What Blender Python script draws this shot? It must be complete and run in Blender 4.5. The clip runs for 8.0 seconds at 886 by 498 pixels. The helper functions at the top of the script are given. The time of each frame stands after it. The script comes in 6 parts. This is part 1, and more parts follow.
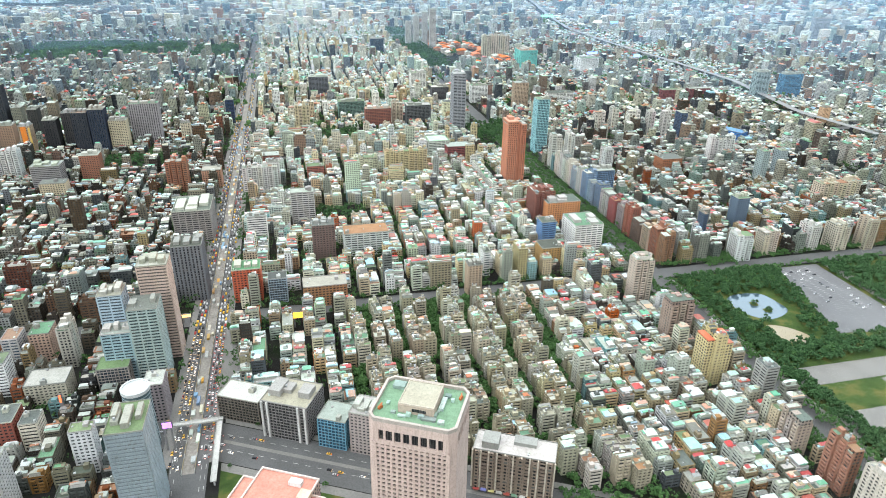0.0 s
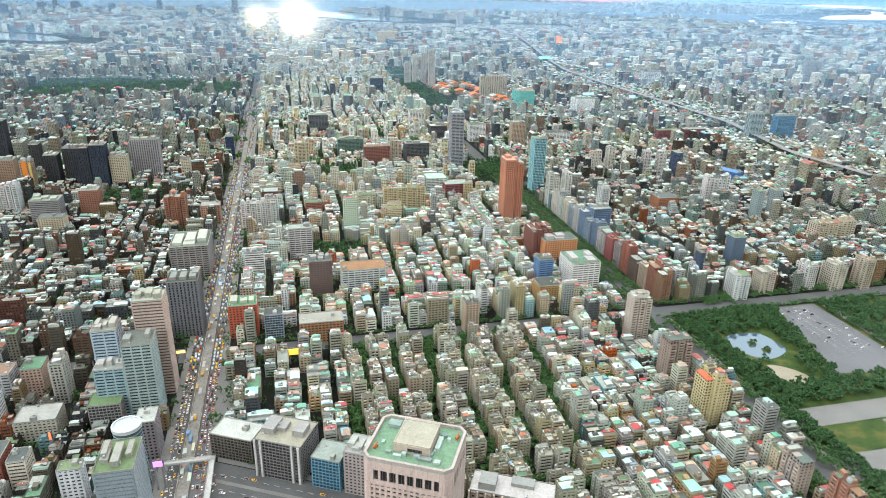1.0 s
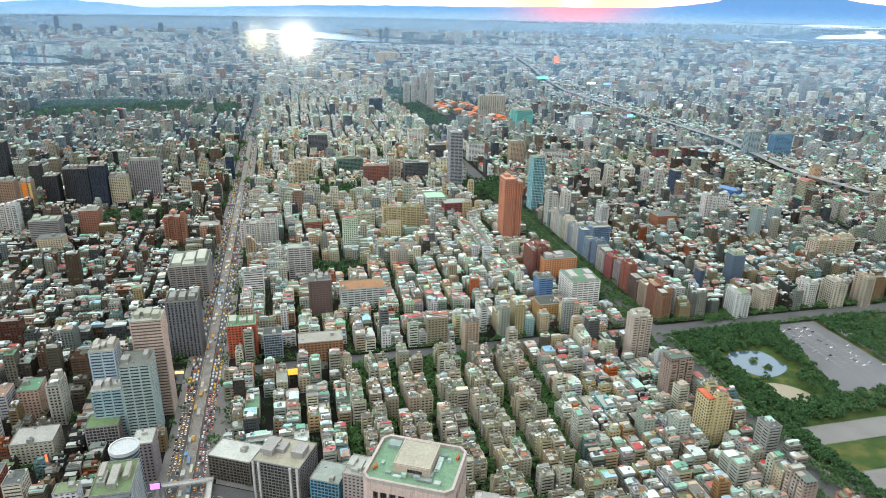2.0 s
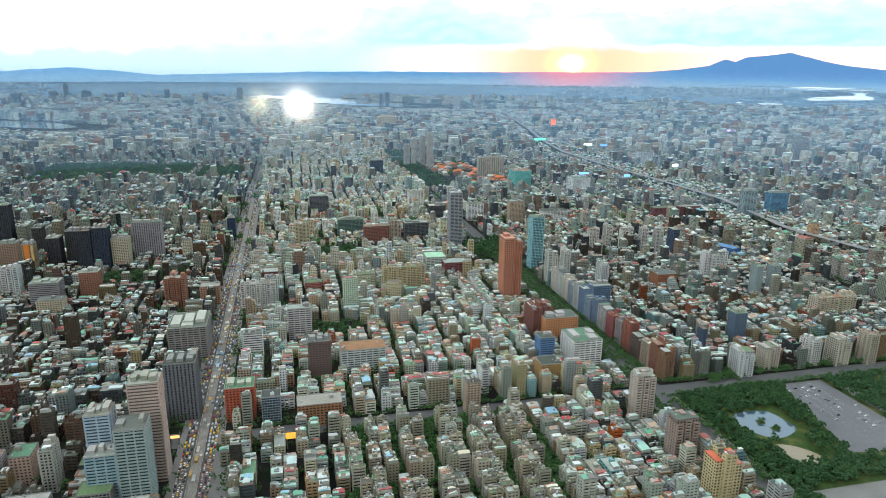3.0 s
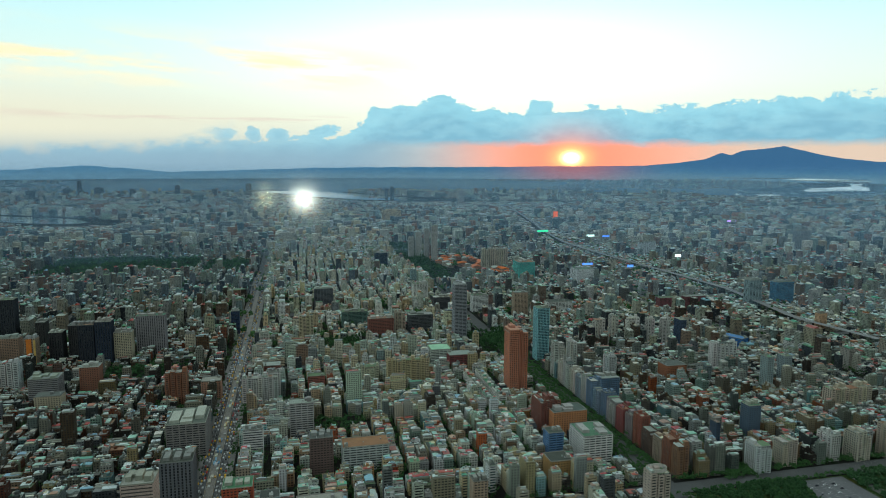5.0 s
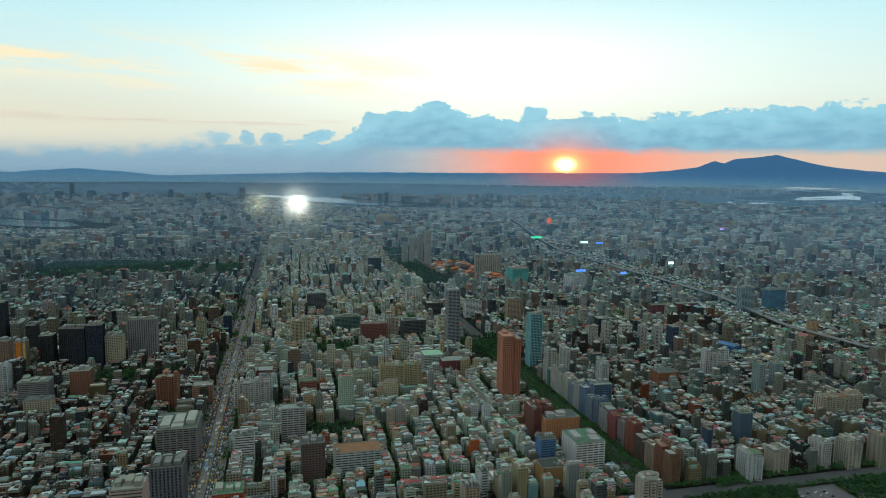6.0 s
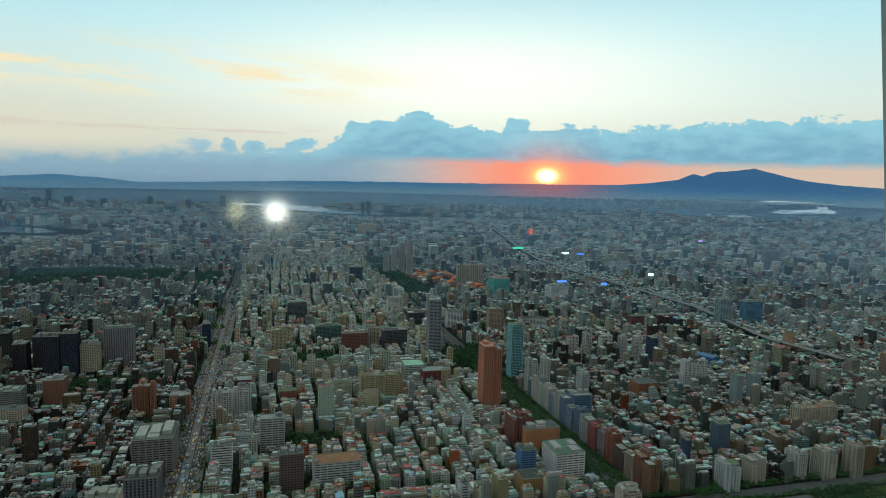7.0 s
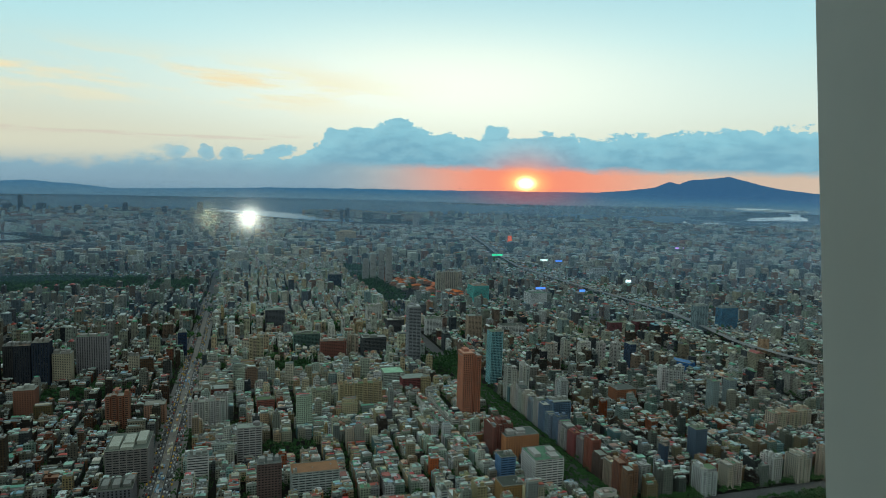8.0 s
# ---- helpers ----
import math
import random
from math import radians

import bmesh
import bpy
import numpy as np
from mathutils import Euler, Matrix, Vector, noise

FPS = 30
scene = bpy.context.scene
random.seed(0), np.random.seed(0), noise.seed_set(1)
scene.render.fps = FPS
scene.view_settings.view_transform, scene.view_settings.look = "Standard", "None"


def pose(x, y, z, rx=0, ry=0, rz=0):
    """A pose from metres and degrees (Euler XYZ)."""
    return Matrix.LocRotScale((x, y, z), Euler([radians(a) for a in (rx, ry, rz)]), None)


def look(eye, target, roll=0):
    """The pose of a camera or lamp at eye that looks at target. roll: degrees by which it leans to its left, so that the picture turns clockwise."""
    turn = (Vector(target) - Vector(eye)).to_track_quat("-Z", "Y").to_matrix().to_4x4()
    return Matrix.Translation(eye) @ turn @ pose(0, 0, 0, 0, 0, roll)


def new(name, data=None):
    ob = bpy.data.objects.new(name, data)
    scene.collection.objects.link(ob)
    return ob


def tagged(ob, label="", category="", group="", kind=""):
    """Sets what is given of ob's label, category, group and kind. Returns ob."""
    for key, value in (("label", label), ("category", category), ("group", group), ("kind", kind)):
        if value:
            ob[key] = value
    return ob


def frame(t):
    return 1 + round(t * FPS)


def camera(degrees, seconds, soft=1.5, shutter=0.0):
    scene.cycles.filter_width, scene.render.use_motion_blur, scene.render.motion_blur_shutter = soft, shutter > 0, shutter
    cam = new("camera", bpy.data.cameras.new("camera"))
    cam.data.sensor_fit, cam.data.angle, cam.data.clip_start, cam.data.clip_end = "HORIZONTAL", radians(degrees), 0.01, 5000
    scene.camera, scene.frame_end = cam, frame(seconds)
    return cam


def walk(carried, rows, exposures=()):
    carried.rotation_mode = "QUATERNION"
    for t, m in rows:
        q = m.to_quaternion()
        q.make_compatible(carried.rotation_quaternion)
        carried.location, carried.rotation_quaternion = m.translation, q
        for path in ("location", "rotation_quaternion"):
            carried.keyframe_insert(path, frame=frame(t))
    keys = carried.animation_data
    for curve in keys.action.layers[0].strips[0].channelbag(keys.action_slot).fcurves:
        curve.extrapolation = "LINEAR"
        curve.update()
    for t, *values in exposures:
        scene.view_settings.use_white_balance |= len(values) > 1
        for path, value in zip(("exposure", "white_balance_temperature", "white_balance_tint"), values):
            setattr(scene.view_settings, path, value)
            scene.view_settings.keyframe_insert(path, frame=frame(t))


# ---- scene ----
# The camera stands behind the window of a high observation floor and turns upwards, then to the right.
EYE = 390.0
LENS = 67.84
cam = camera(LENS, 8.0, soft=0.95)
# seconds, step to the right, turn to the right, pitch, lean
TURNS = [
    (0.0, -0.0370, 0.90, -25.48, 0.88),
    (0.5, -0.0370, 1.61, -23.24, 1.60),
    (1.0, -0.0370, 1.08, -22.26, 1.35),
    (1.2, -0.0370, 1.00, -21.40, 1.25),
    (2.3, -0.0300, 1.25, -19.97, 0.95),
    (2.5, -0.0290, 1.28, -18.17, 0.68),
    (3.0, -0.0250, 0.98, -15.44, 0.74),
    (3.5, -0.0210, 0.49, -12.95, 0.47),
    (4.0, -0.0180, 0.55, -10.09, 0.45),
    (4.5, -0.0150, 0.00, -8.44, 0.00),
    (5.0, -0.0120, 0.52, -7.49, 0.26),
    (5.2, -0.0110, 0.40, -7.50, 0.30),
    (6.3, -0.0050, 1.22, -6.88, 0.85),
    (6.5, -0.0046, 1.03, -7.20, 0.91),
    (7.0, 0.0116, 2.64, -6.11, 1.40),
    (7.5, 0.0197, 3.32, -5.88, 1.33),
    (8.0, 0.0474, 4.43, -5.45, 1.57),
]
EXPOSURES = [(0.0, 2.28, 6900, 17), (1.0, 2.08, 6950, 17), (2.5, 1.63, 6900, 17), (3.0, 1.36, 6650, 13), (3.5, 0.97, 6550, 9), (4.5, 0.3, 6400, -6), (5.2, 0.12, 6400, 0), (6.5, -0.05, 6350, 2), (8.0, -0.18, 6400, -2)]
walk(cam, [(t, pose(x, 0, EYE, 90 + pitch, 0, -turn) @ pose(0, 0, 0, 0, 0, lean)) for t, x, turn, pitch, lean in TURNS], EXPOSURES)

# ---- node helper ----
class Nodes:
    """Short hand for building a node tree."""

    def __init__(self, tree):
        self.tree = tree
        tree.nodes.clear()

    def put(self, sock, value):
        if isinstance(value, bpy.types.NodeSocket):
            self.tree.links.new(value, sock)
        else:
            sock.default_value = value

    def node(self, kind, **props):
        n = self.tree.nodes.new(kind)
        for k, v in props.items():
            setattr(n, k, v)
        return n

    def m(self, op, a, b=None, c=None, clamp=False):
        n = self.node("ShaderNodeMath", operation=op, use_clamp=clamp)
        for i, v in enumerate((a, b, c)):
            if v is not None:
                self.put(n.inputs[i], v)
        return n.outputs[0]

    def mix(self, f, a, b, blend="MIX"):
        n = self.node("ShaderNodeMix", data_type="RGBA", blend_type=blend)
        for i, v in ((0, f), (6, a), (7, b)):
            if isinstance(v, tuple) and len(v) == 3:
                v = (*v, 1)
            self.put(n.inputs[i], v)
        return n.outputs[2]

    def step(self, x, lo, hi):
        """0 below lo, 1 above hi, smooth between; turned round when lo > hi."""
        n = self.node("ShaderNodeMapRange", interpolation_type="SMOOTHSTEP")
        self.put(n.inputs[0], x)
        if lo < hi:
            n.inputs[1].default_value, n.inputs[2].default_value = lo, hi
        else:
            n.inputs[1].default_value, n.inputs[2].default_value = hi, lo
            n.inputs[3].default_value, n.inputs[4].default_value = 1, 0
        return n.outputs[0]

    def bell(self, x, centre, width):
        d = self.m("DIVIDE", self.m("SUBTRACT", x, centre), width)
        return self.m("EXPONENT", self.m("MULTIPLY", self.m("MULTIPLY", d, d), -1.0))

    def xyz(self, x, y, z=0.0):
        n = self.node("ShaderNodeCombineXYZ")
        for i, v in enumerate((x, y, z)):
            self.put(n.inputs[i], v)
        return n.outputs[0]

    def noise(self, vec, scale, detail=3.0, rough=0.55):
        n = self.node("ShaderNodeTexNoise")
        if vec is not None:
            self.put(n.inputs["Vector"], vec)
        n.inputs["Scale"].default_value, n.inputs["Detail"].default_value, n.inputs["Roughness"].default_value = scale, detail, rough
        return n.outputs[0]

    def ramp(self, f, stops, interpolation="LINEAR"):
        n = self.node("ShaderNodeValToRGB")
        n.color_ramp.interpolation = interpolation
        e = n.color_ramp.elements
        while len(e) < len(stops):
            e.new(0.5)
        for el, (at, col) in zip(e, stops):
            el.position, el.color = at, (*col, 1)
        self.put(n.inputs[0], f)
        return n.outputs[0]


# ---- world: evening sky with a cloud bank over the setting sun ----
SUN_AZ, SUN_EL = 11.4, 0.42
world = bpy.data.worlds.new("evening_sky")
scene.world = world
world.use_nodes = True
k = Nodes(world.node_tree)
way = k.node("ShaderNodeTexCoord").outputs["Generated"]
sep = k.node("ShaderNodeSeparateXYZ")
k.put(sep.inputs[0], way)
el = k.m("MULTIPLY", k.m("ARCSINE", sep.outputs[2]), 57.2958)
az = k.m("MULTIPLY", k.m("ARCTAN2", sep.outputs[0], sep.outputs[1]), 57.2958)
side = k.m("ABSOLUTE", az)
sky = k.node("ShaderNodeTexSky", sky_type="NISHITA", sun_disc=False, sun_elevation=radians(3.0), sun_rotation=radians(SUN_AZ), altitude=390.0, dust_density=2.0)
dome = k.mix(1.0, sky.outputs[0], (0.06, 0.06, 0.06), "MULTIPLY")
east = k.mix(1.0, dome, k.ramp(k.m("DIVIDE", el, 90.0, clamp=True), [(0.0, (0.233, 0.262, 0.268)), (0.25, (0.300, 0.343, 0.354)), (0.6, (0.385, 0.435, 0.448)), (1.0, (0.445, 0.50, 0.505))]), "ADD")
# the cloud cover thins towards the south-east
thin = k.m("ADD", k.m("MULTIPLY", sep.outputs[0], -0.80), k.m("ADD", k.m("MULTIPLY", sep.outputs[1], -0.30), k.m("MULTIPLY", sep.outputs[2], 0.52)))
thin = k.m("ADD", 0.36, k.m("MULTIPLY", k.step(thin, -0.55, 1.0), 1.35))
east = k.mix(1.0, east, k.xyz(thin, thin, thin), "MULTIPLY")
after = k.mix(1.0, dome, (0.50, 0.54, 0.54), "ADD")
dome = k.mix(k.step(sep.outputs[1], 0.0, 0.8), east, after)
# the western sky
west = k.ramp(k.m("DIVIDE", el, 24.0, clamp=True), [(0.0, (0.55, 0.56, 0.53)), (0.15, (0.70, 0.68, 0.58)), (0.27, (0.68, 0.76, 0.72)), (0.5, (0.50, 0.76, 0.84)), (1.0, (0.36, 0.62, 0.80))])
bright = k.m("MULTIPLY", k.bell(az, 5.0, 21.0), k.bell(el, 8.5, 5.0))
west = k.mix(k.m("MULTIPLY", bright, 0.85), west, (1.12, 1.10, 0.98))
west = k.mix(k.m("MULTIPLY", k.step(az, -8, -34), k.step(el, 8, 1)), west, (0.74, 0.68, 0.56))
# thin streaks high on the left
streak = k.noise(k.xyz(k.m("MULTIPLY", az, 0.075), k.m("MULTIPLY", k.m("ADD", el, k.m("MULTIPLY", az, 0.03)), 0.55), 3.1), 1.0, 7.0, 0.62)
streak = k.m("MULTIPLY", k.step(streak, 0.43, 0.60), k.m("MULTIPLY", k.bell(el, 7.7, 1.7), k.step(az, 6, -14)))
west = k.mix(k.m("MULTIPLY", streak, 0.8), west, (1.0, 0.76, 0.46))
wisp = k.noise(k.xyz(k.m("MULTIPLY", az, 0.14), k.m("MULTIPLY", el, 2.2), 8.4), 1.0, 5.0, 0.6)
wisp = k.m("MULTIPLY", k.step(wisp, 0.46, 0.6), k.m("MULTIPLY", k.bell(el, 3.5, 0.3), k.m("MULTIPLY", k.step(az, -5, -9), k.step(az, -36, -30))))
west = k.mix(k.m("MULTIPLY", wisp, 0.35), west, (0.62, 0.45, 0.42))
# the cloud bank with its heaped upper edge
heap = k.noise(k.xyz(k.m("MULTIPLY", az, 0.62), k.m("MULTIPLY", el, 0.9), 0.7), 1.0, 9.0, 0.62)
BANK = [(-40, .9), (-30, 1.1), (-27.4, 1.4), (-24, 1.2), (-20, 1.9), (-12, 2.2), (-8, 2.4), (-5.5, 3.9), (-4.1, 4.7), (-2.1, 4.9), (-.2, 5.6), (1.2, 5.5), (2.7, 4.6), (4.6, 4.6), (7, 4.2), (10.2, 4.2), (13.5, 4.6), (17.6, 4.3), (19.7, 4.9), (22, 4.4), (24, 4.9), (28, 5.0), (34, 5.1), (40, 4.6)]
top = k.m("MULTIPLY", k.ramp(k.m("DIVIDE", k.m("ADD", az, 40.0), 80.0, clamp=True), [((a + 40) / 80, (e / 8, e / 8, e / 8)) for a, e in BANK]), 8.0)
edge = k.m("SUBTRACT", k.m("ADD", top, k.m("MULTIPLY", k.m("SUBTRACT", heap, 0.5), 2.4)), el)
fluff = k.noise(k.xyz(k.m("MULTIPLY", az, 0.9), k.m("MULTIPLY", el, 1.6), 2.3), 1.0, 7.0, 0.6)
edge = k.m("ADD", edge, k.m("MULTIPLY", k.m("SUBTRACT", fluff, 0.5), 1.6))
# single puffs that stand clear of the bank
for a0, e0, a1, e1 in ((-17.6, 2.2, 1.5, 0.75), (-15.4, 2.2, 0.9, 0.75), (-13.4, 2.2, 1.2, 0.65), (-9.6, 2.5, 1.6, 0.75), (8.7, 4.6, 1.2, 0.9), (-5.3, 4.0, 1.0, 0.6)):
    u, v = k.m("DIVIDE", k.m("SUBTRACT", az, a0), a1), k.m("DIVIDE", k.m("SUBTRACT", el, e0), e1)
    puff = k.m("SUBTRACT", 0.9, k.m("SQRT", k.m("ADD", k.m("MULTIPLY", u, u), k.m("MULTIPLY", v, v))))
    edge = k.m("MAXIMUM", edge, k.m("MULTIPLY", k.m("ADD", puff, k.m("MULTIPLY", k.m("SUBTRACT", fluff, 0.5), 2.2)), 0.7))
bank = k.m("MULTIPLY", k.m("MAXIMUM", k.m("MULTIPLY", k.step(edge, -0.03, 0.16), k.step(az, -21, -17)), k.m("MULTIPLY", k.step(edge, -0.5, 0.7), k.step(az, -15, -19))), k.step(side, 75, 45))
tone = k.mix(k.step(edge, 2.6, 0.0), (0.21, 0.41, 0.55), (0.30, 0.57, 0.70))
tone = k.mix(k.m("MULTIPLY", k.step(az, 2, -22), 0.55), tone, (0.33, 0.44, 0.54))
lump = k.noise(k.xyz(k.m("MULTIPLY", az, 0.5), k.m("MULTIPLY", el, 1.3), 5.2), 1.0, 6.0, 0.6)
tone = k.mix(k.m("MULTIPLY", k.step(lump, 0.42, 0.66), 0.3), tone, (0.38, 0.62, 0.72))
tone = k.mix(k.m("MULTIPLY", k.step(lump, 0.5, 0.34), 0.22), tone, (0.18, 0.36, 0.50))
west = k.mix(k.m("MULTIPLY", bank, k.m("SUBTRACT", 1.0, k.m("MULTIPLY", k.step(az, -8, -24), k.m("MULTIPLY", k.step(edge, 0.7, 0.0), 0.35)))), west, tone)
# pale air near the horizon and the burning band round the sun
west = k.mix(k.m("MULTIPLY", k.step(el, 2.6, -0.4), k.step(az, 6, -8)), west, (0.25, 0.36, 0.47))
low = k.m("ADD", el, k.m("MULTIPLY", k.m("SUBTRACT", lump, 0.5), 0.9))
band = k.m("MULTIPLY", k.step(low, 2.0, 1.2), k.m("MULTIPLY", k.step(az, -9, 9), k.step(side, 80, 50)))
fire = k.mix(k.step(k.m("ABSOLUTE", k.m("SUBTRACT", az, SUN_AZ)), 3.0, 16.0), (1.0, 0.32, 0.20), (0.70, 0.50, 0.40))
west = k.mix(k.m("MULTIPLY", band, 0.95), west, fire)
du = k.m("SUBTRACT", az, SUN_AZ)
dv = k.m("MULTIPLY", k.m("SUBTRACT", el, SUN_EL), 1.5)
off = k.m("SQRT", k.m("ADD", k.m("MULTIPLY", du, du), k.m("MULTIPLY", dv, dv)))
west = k.mix(k.m("MULTIPLY", k.bell(off, 0.0, 3.2), 0.75), west, (1.0, 0.25, 0.16))
west = k.mix(k.bell(off, 0.0, 1.35), west, (1.7, 0.85, 0.30))
west = k.mix(k.bell(off, 0.0, 0.54), west, (7.0, 5.2, 2.6))
away = k.m("MAXIMUM", k.step(el, 17, 40), k.step(side, 55, 110))
whole = k.mix(away, west, dome)
back = k.node("ShaderNodeBackground")
k.put(back.inputs[0], whole)
back.inputs[1].default_value = 1.15
k.put(k.node("ShaderNodeOutputWorld").inputs[0], back.outputs[0])

sun = new("sun", bpy.data.lights.new("sun", "SUN"))
sun.data.energy, sun.data.angle, sun.data.color = 1.6, radians(2.0), (1.0, 0.55, 0.32)
sun.matrix_world = look((0, 0, 0), (-math.sin(radians(SUN_AZ)) * 100, -math.cos(radians(SUN_AZ)) * 100, -math.tan(radians(3.5)) * 100))

# ---- materials ----
def material(name):
    mat = bpy.data.materials.new(name)
    mat.use_nodes = True
    return mat, Nodes(mat.node_tree)


def finish(mat, k, colour, rough=0.8, metal=0.0, bump=None, depth=0.05, emission=None, glow=0.0, specular=0.3):
    b = k.node("ShaderNodeBsdfPrincipled")
    k.put(b.inputs["Base Color"], colour if isinstance(colour, bpy.types.NodeSocket) else (*colour, 1))
    k.put(b.inputs["Roughness"], rough)
    k.put(b.inputs["Metallic"], metal)
    k.put(b.inputs["Specular IOR Level"], specular)
    if emission is not None:
        k.put(b.inputs["Emission Color"], emission if isinstance(emission, bpy.types.NodeSocket) else (*emission, 1))
        k.put(b.inputs["Emission Strength"], glow)
    if bump is not None:
        n = k.node("ShaderNodeBump")
        n.inputs["Distance"].default_value = depth
        k.put(n.inputs["Height"], bump)
        k.put(b.inputs["Normal"], n.outputs[0])
    k.put(k.node("ShaderNodeOutputMaterial").inputs[0], b.outputs[0])
    return mat


def spot(k):
    return k.node("ShaderNodeNewGeometry").outputs["Position"]


def paint_of(k):
    return k.node("ShaderNodeAttribute", attribute_name="paint").outputs["Color"]


def stained(k, colour, fine=0.6, coarse=0.06, low=0.72, high=1.12):
    """A paint with grain and large stains."""
    at = spot(k)
    a = k.noise(at, fine, 4.0)
    b = k.noise(at, coarse, 3.0)
    f = k.m("ADD", k.m("MULTIPLY", a, 0.55), k.m("MULTIPLY", b, 0.45))
    n = k.node("ShaderNodeMapRange")
    k.put(n.inputs[0], f)
    n.inputs[1].default_value, n.inputs[2].default_value, n.inputs[3].default_value, n.inputs[4].default_value = 0.3, 0.7, low, high
    return k.mix(1.0, colour, k.xyz(n.outputs[0], n.outputs[0], n.outputs[0]), "MULTIPLY"), a


def wall_material():
    """Tiled or painted walls with rain streaks; the paint differs from house to house."""
    mat, k = material("wall_tiles")
    at = spot(k)
    s = k.node("ShaderNodeSeparateXYZ")
    k.put(s.inputs[0], at)
    streak = k.noise(k.xyz(s.outputs[0], s.outputs[1], k.m("MULTIPLY", s.outputs[2], 0.08)), 0.9, 3.0)
    col, a = stained(k, paint_of(k))
    col = k.mix(k.m("MULTIPLY", k.step(streak, 0.52, 0.75), 0.35), col, (0.13, 0.125, 0.11))
    return finish(mat, k, col, 0.75, bump=a, depth=0.03, specular=0.08)


def glazing_material():
    """Dark panes, some with curtains or blinds, in narrow frames."""
    mat, k = material("window_glass")
    uv = k.node("ShaderNodeUVMap").outputs[0]
    s = k.node("ShaderNodeSeparateXYZ")
    k.put(s.inputs[0], uv)
    u, v = k.m("DIVIDE", s.outputs[0], 1.7), k.m("DIVIDE", s.outputs[1], 3.2)
    cell = k.node("ShaderNodeTexWhiteNoise", noise_dimensions="3D")
    k.put(cell.inputs["Vector"], k.xyz(k.m("FLOOR", u), k.m("FLOOR", v), k.node("ShaderNodeObjectInfo").outputs["Random"]))
    val = cell.outputs["Value"]
    frame_u = k.m("GREATER_THAN", k.m("ABSOLUTE", k.m("SUBTRACT", k.m("FRACT", u), 0.5)), 0.44)
    tint = k.mix(0.7, paint_of(k), (0.008, 0.010, 0.012))
    col = k.mix(k.m("MULTIPLY", k.step(val, 0.74, 0.98), 0.6), tint, (0.10, 0.098, 0.09))
    col = k.mix(frame_u, col, (0.12, 0.12, 0.115))
    return finish(mat, k, col, 0.22, specular=0.22)


def facade_material():
    """Walls of the far houses: storeys of windows between tiled piers."""
    mat, k = material("far_facade")
    uv = k.node("ShaderNodeUVMap").outputs[0]
    s = k.node("ShaderNodeSeparateXYZ")
    k.put(s.inputs[0], uv)
    u, v = k.m("DIVIDE", s.outputs[0], 3.4), k.m("DIVIDE", s.outputs[1], 3.2)
    cell = k.node("ShaderNodeTexWhiteNoise", noise_dimensions="2D")
    k.put(cell.inputs["Vector"], k.xyz(k.m("FLOOR", u), k.m("FLOOR", v)))
    r = cell.outputs["Value"]
    half = k.m("ADD", 0.2, k.m("MULTIPLY", r, 0.17))
    in_u = k.m("LESS_THAN", k.m("ABSOLUTE", k.m("SUBTRACT", k.m("FRACT", u), 0.5)), half)
    in_v = k.m("LESS_THAN", k.m("ABSOLUTE", k.m("SUBTRACT", k.m("FRACT", v), 0.55)), 0.27)
    up = k.node("ShaderNodeSeparateXYZ")
    k.put(up.inputs[0], k.node("ShaderNodeNewGeometry").outputs["True Normal"])
    win = k.m("MULTIPLY", k.m("MULTIPLY", in_u, in_v), k.m("LESS_THAN", k.m("ABSOLUTE", up.outputs[2]), 0.5))
    col, a = stained(k, paint_of(k), 0.3, 0.03)
    pane = k.mix(k.step(r, 0.72, 1.0), (0.010, 0.012, 0.014), (0.12, 0.12, 0.11))
    col = k.mix(win, col, pane)
    return finish(mat, k, col, k.m("SUBTRACT", 0.75, k.m("MULTIPLY", win, 0.45)), bump=k.m("SUBTRACT", 1.0, win), depth=0.25, specular=0.10)


def roof_material():
    mat, k = material("roof_deck")
    col, a = stained(k, paint_of(k), 0.5, 0.09, 0.68, 1.12)
    return finish(mat, k, col, 0.8, bump=a, depth=0.02, specular=0.08)


def tin_material():
    """Corrugated sheet metal, painted, with rust and faded patches."""
    mat, k = material("corrugated_tin")
    uv = k.node("ShaderNodeUVMap").outputs[0]
    s = k.node("ShaderNodeSeparateXYZ")
    k.put(s.inputs[0], uv)
    wave = k.m("SINE", k.m("MULTIPLY", s.outputs[0], 9.0))
    col, a = stained(k, paint_of(k), 0.45, 0.12, 0.74, 1.1)
    rust = k.step(k.noise(spot(k), 0.35, 5.0, 0.7), 0.62, 0.74)
    col = k.mix(k.m("MULTIPLY", rust, 0.45), col, (0.22, 0.13, 0.08))
    return finish(mat, k, col, 0.5, 0.0, bump=wave, depth=0.03, specular=0.16)


def plain(name, colour, rough=0.7, metal=0.0, fine=0.5, coarse=0.05, low=0.75, high=1.15, emission=None, glow=0.0, specular=0.15):
    mat, k = material(name)
    col, a = stained(k, (*colour, 1), fine, coarse, low, high)
    return finish(mat, k, col, rough, metal, bump=a, depth=0.03, emission=emission, glow=glow, specular=specular)


def ground_material():
    mat, k = material("city_ground")
    at = spot(k)
    n = k.noise(at, 0.02, 5.0, 0.65)
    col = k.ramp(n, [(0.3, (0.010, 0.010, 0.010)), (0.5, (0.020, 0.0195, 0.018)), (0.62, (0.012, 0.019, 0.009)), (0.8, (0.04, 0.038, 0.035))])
    return finish(mat, k, col, 0.95, specular=0.05, bump=k.noise(at, 0.6, 3.0), depth=0.05)


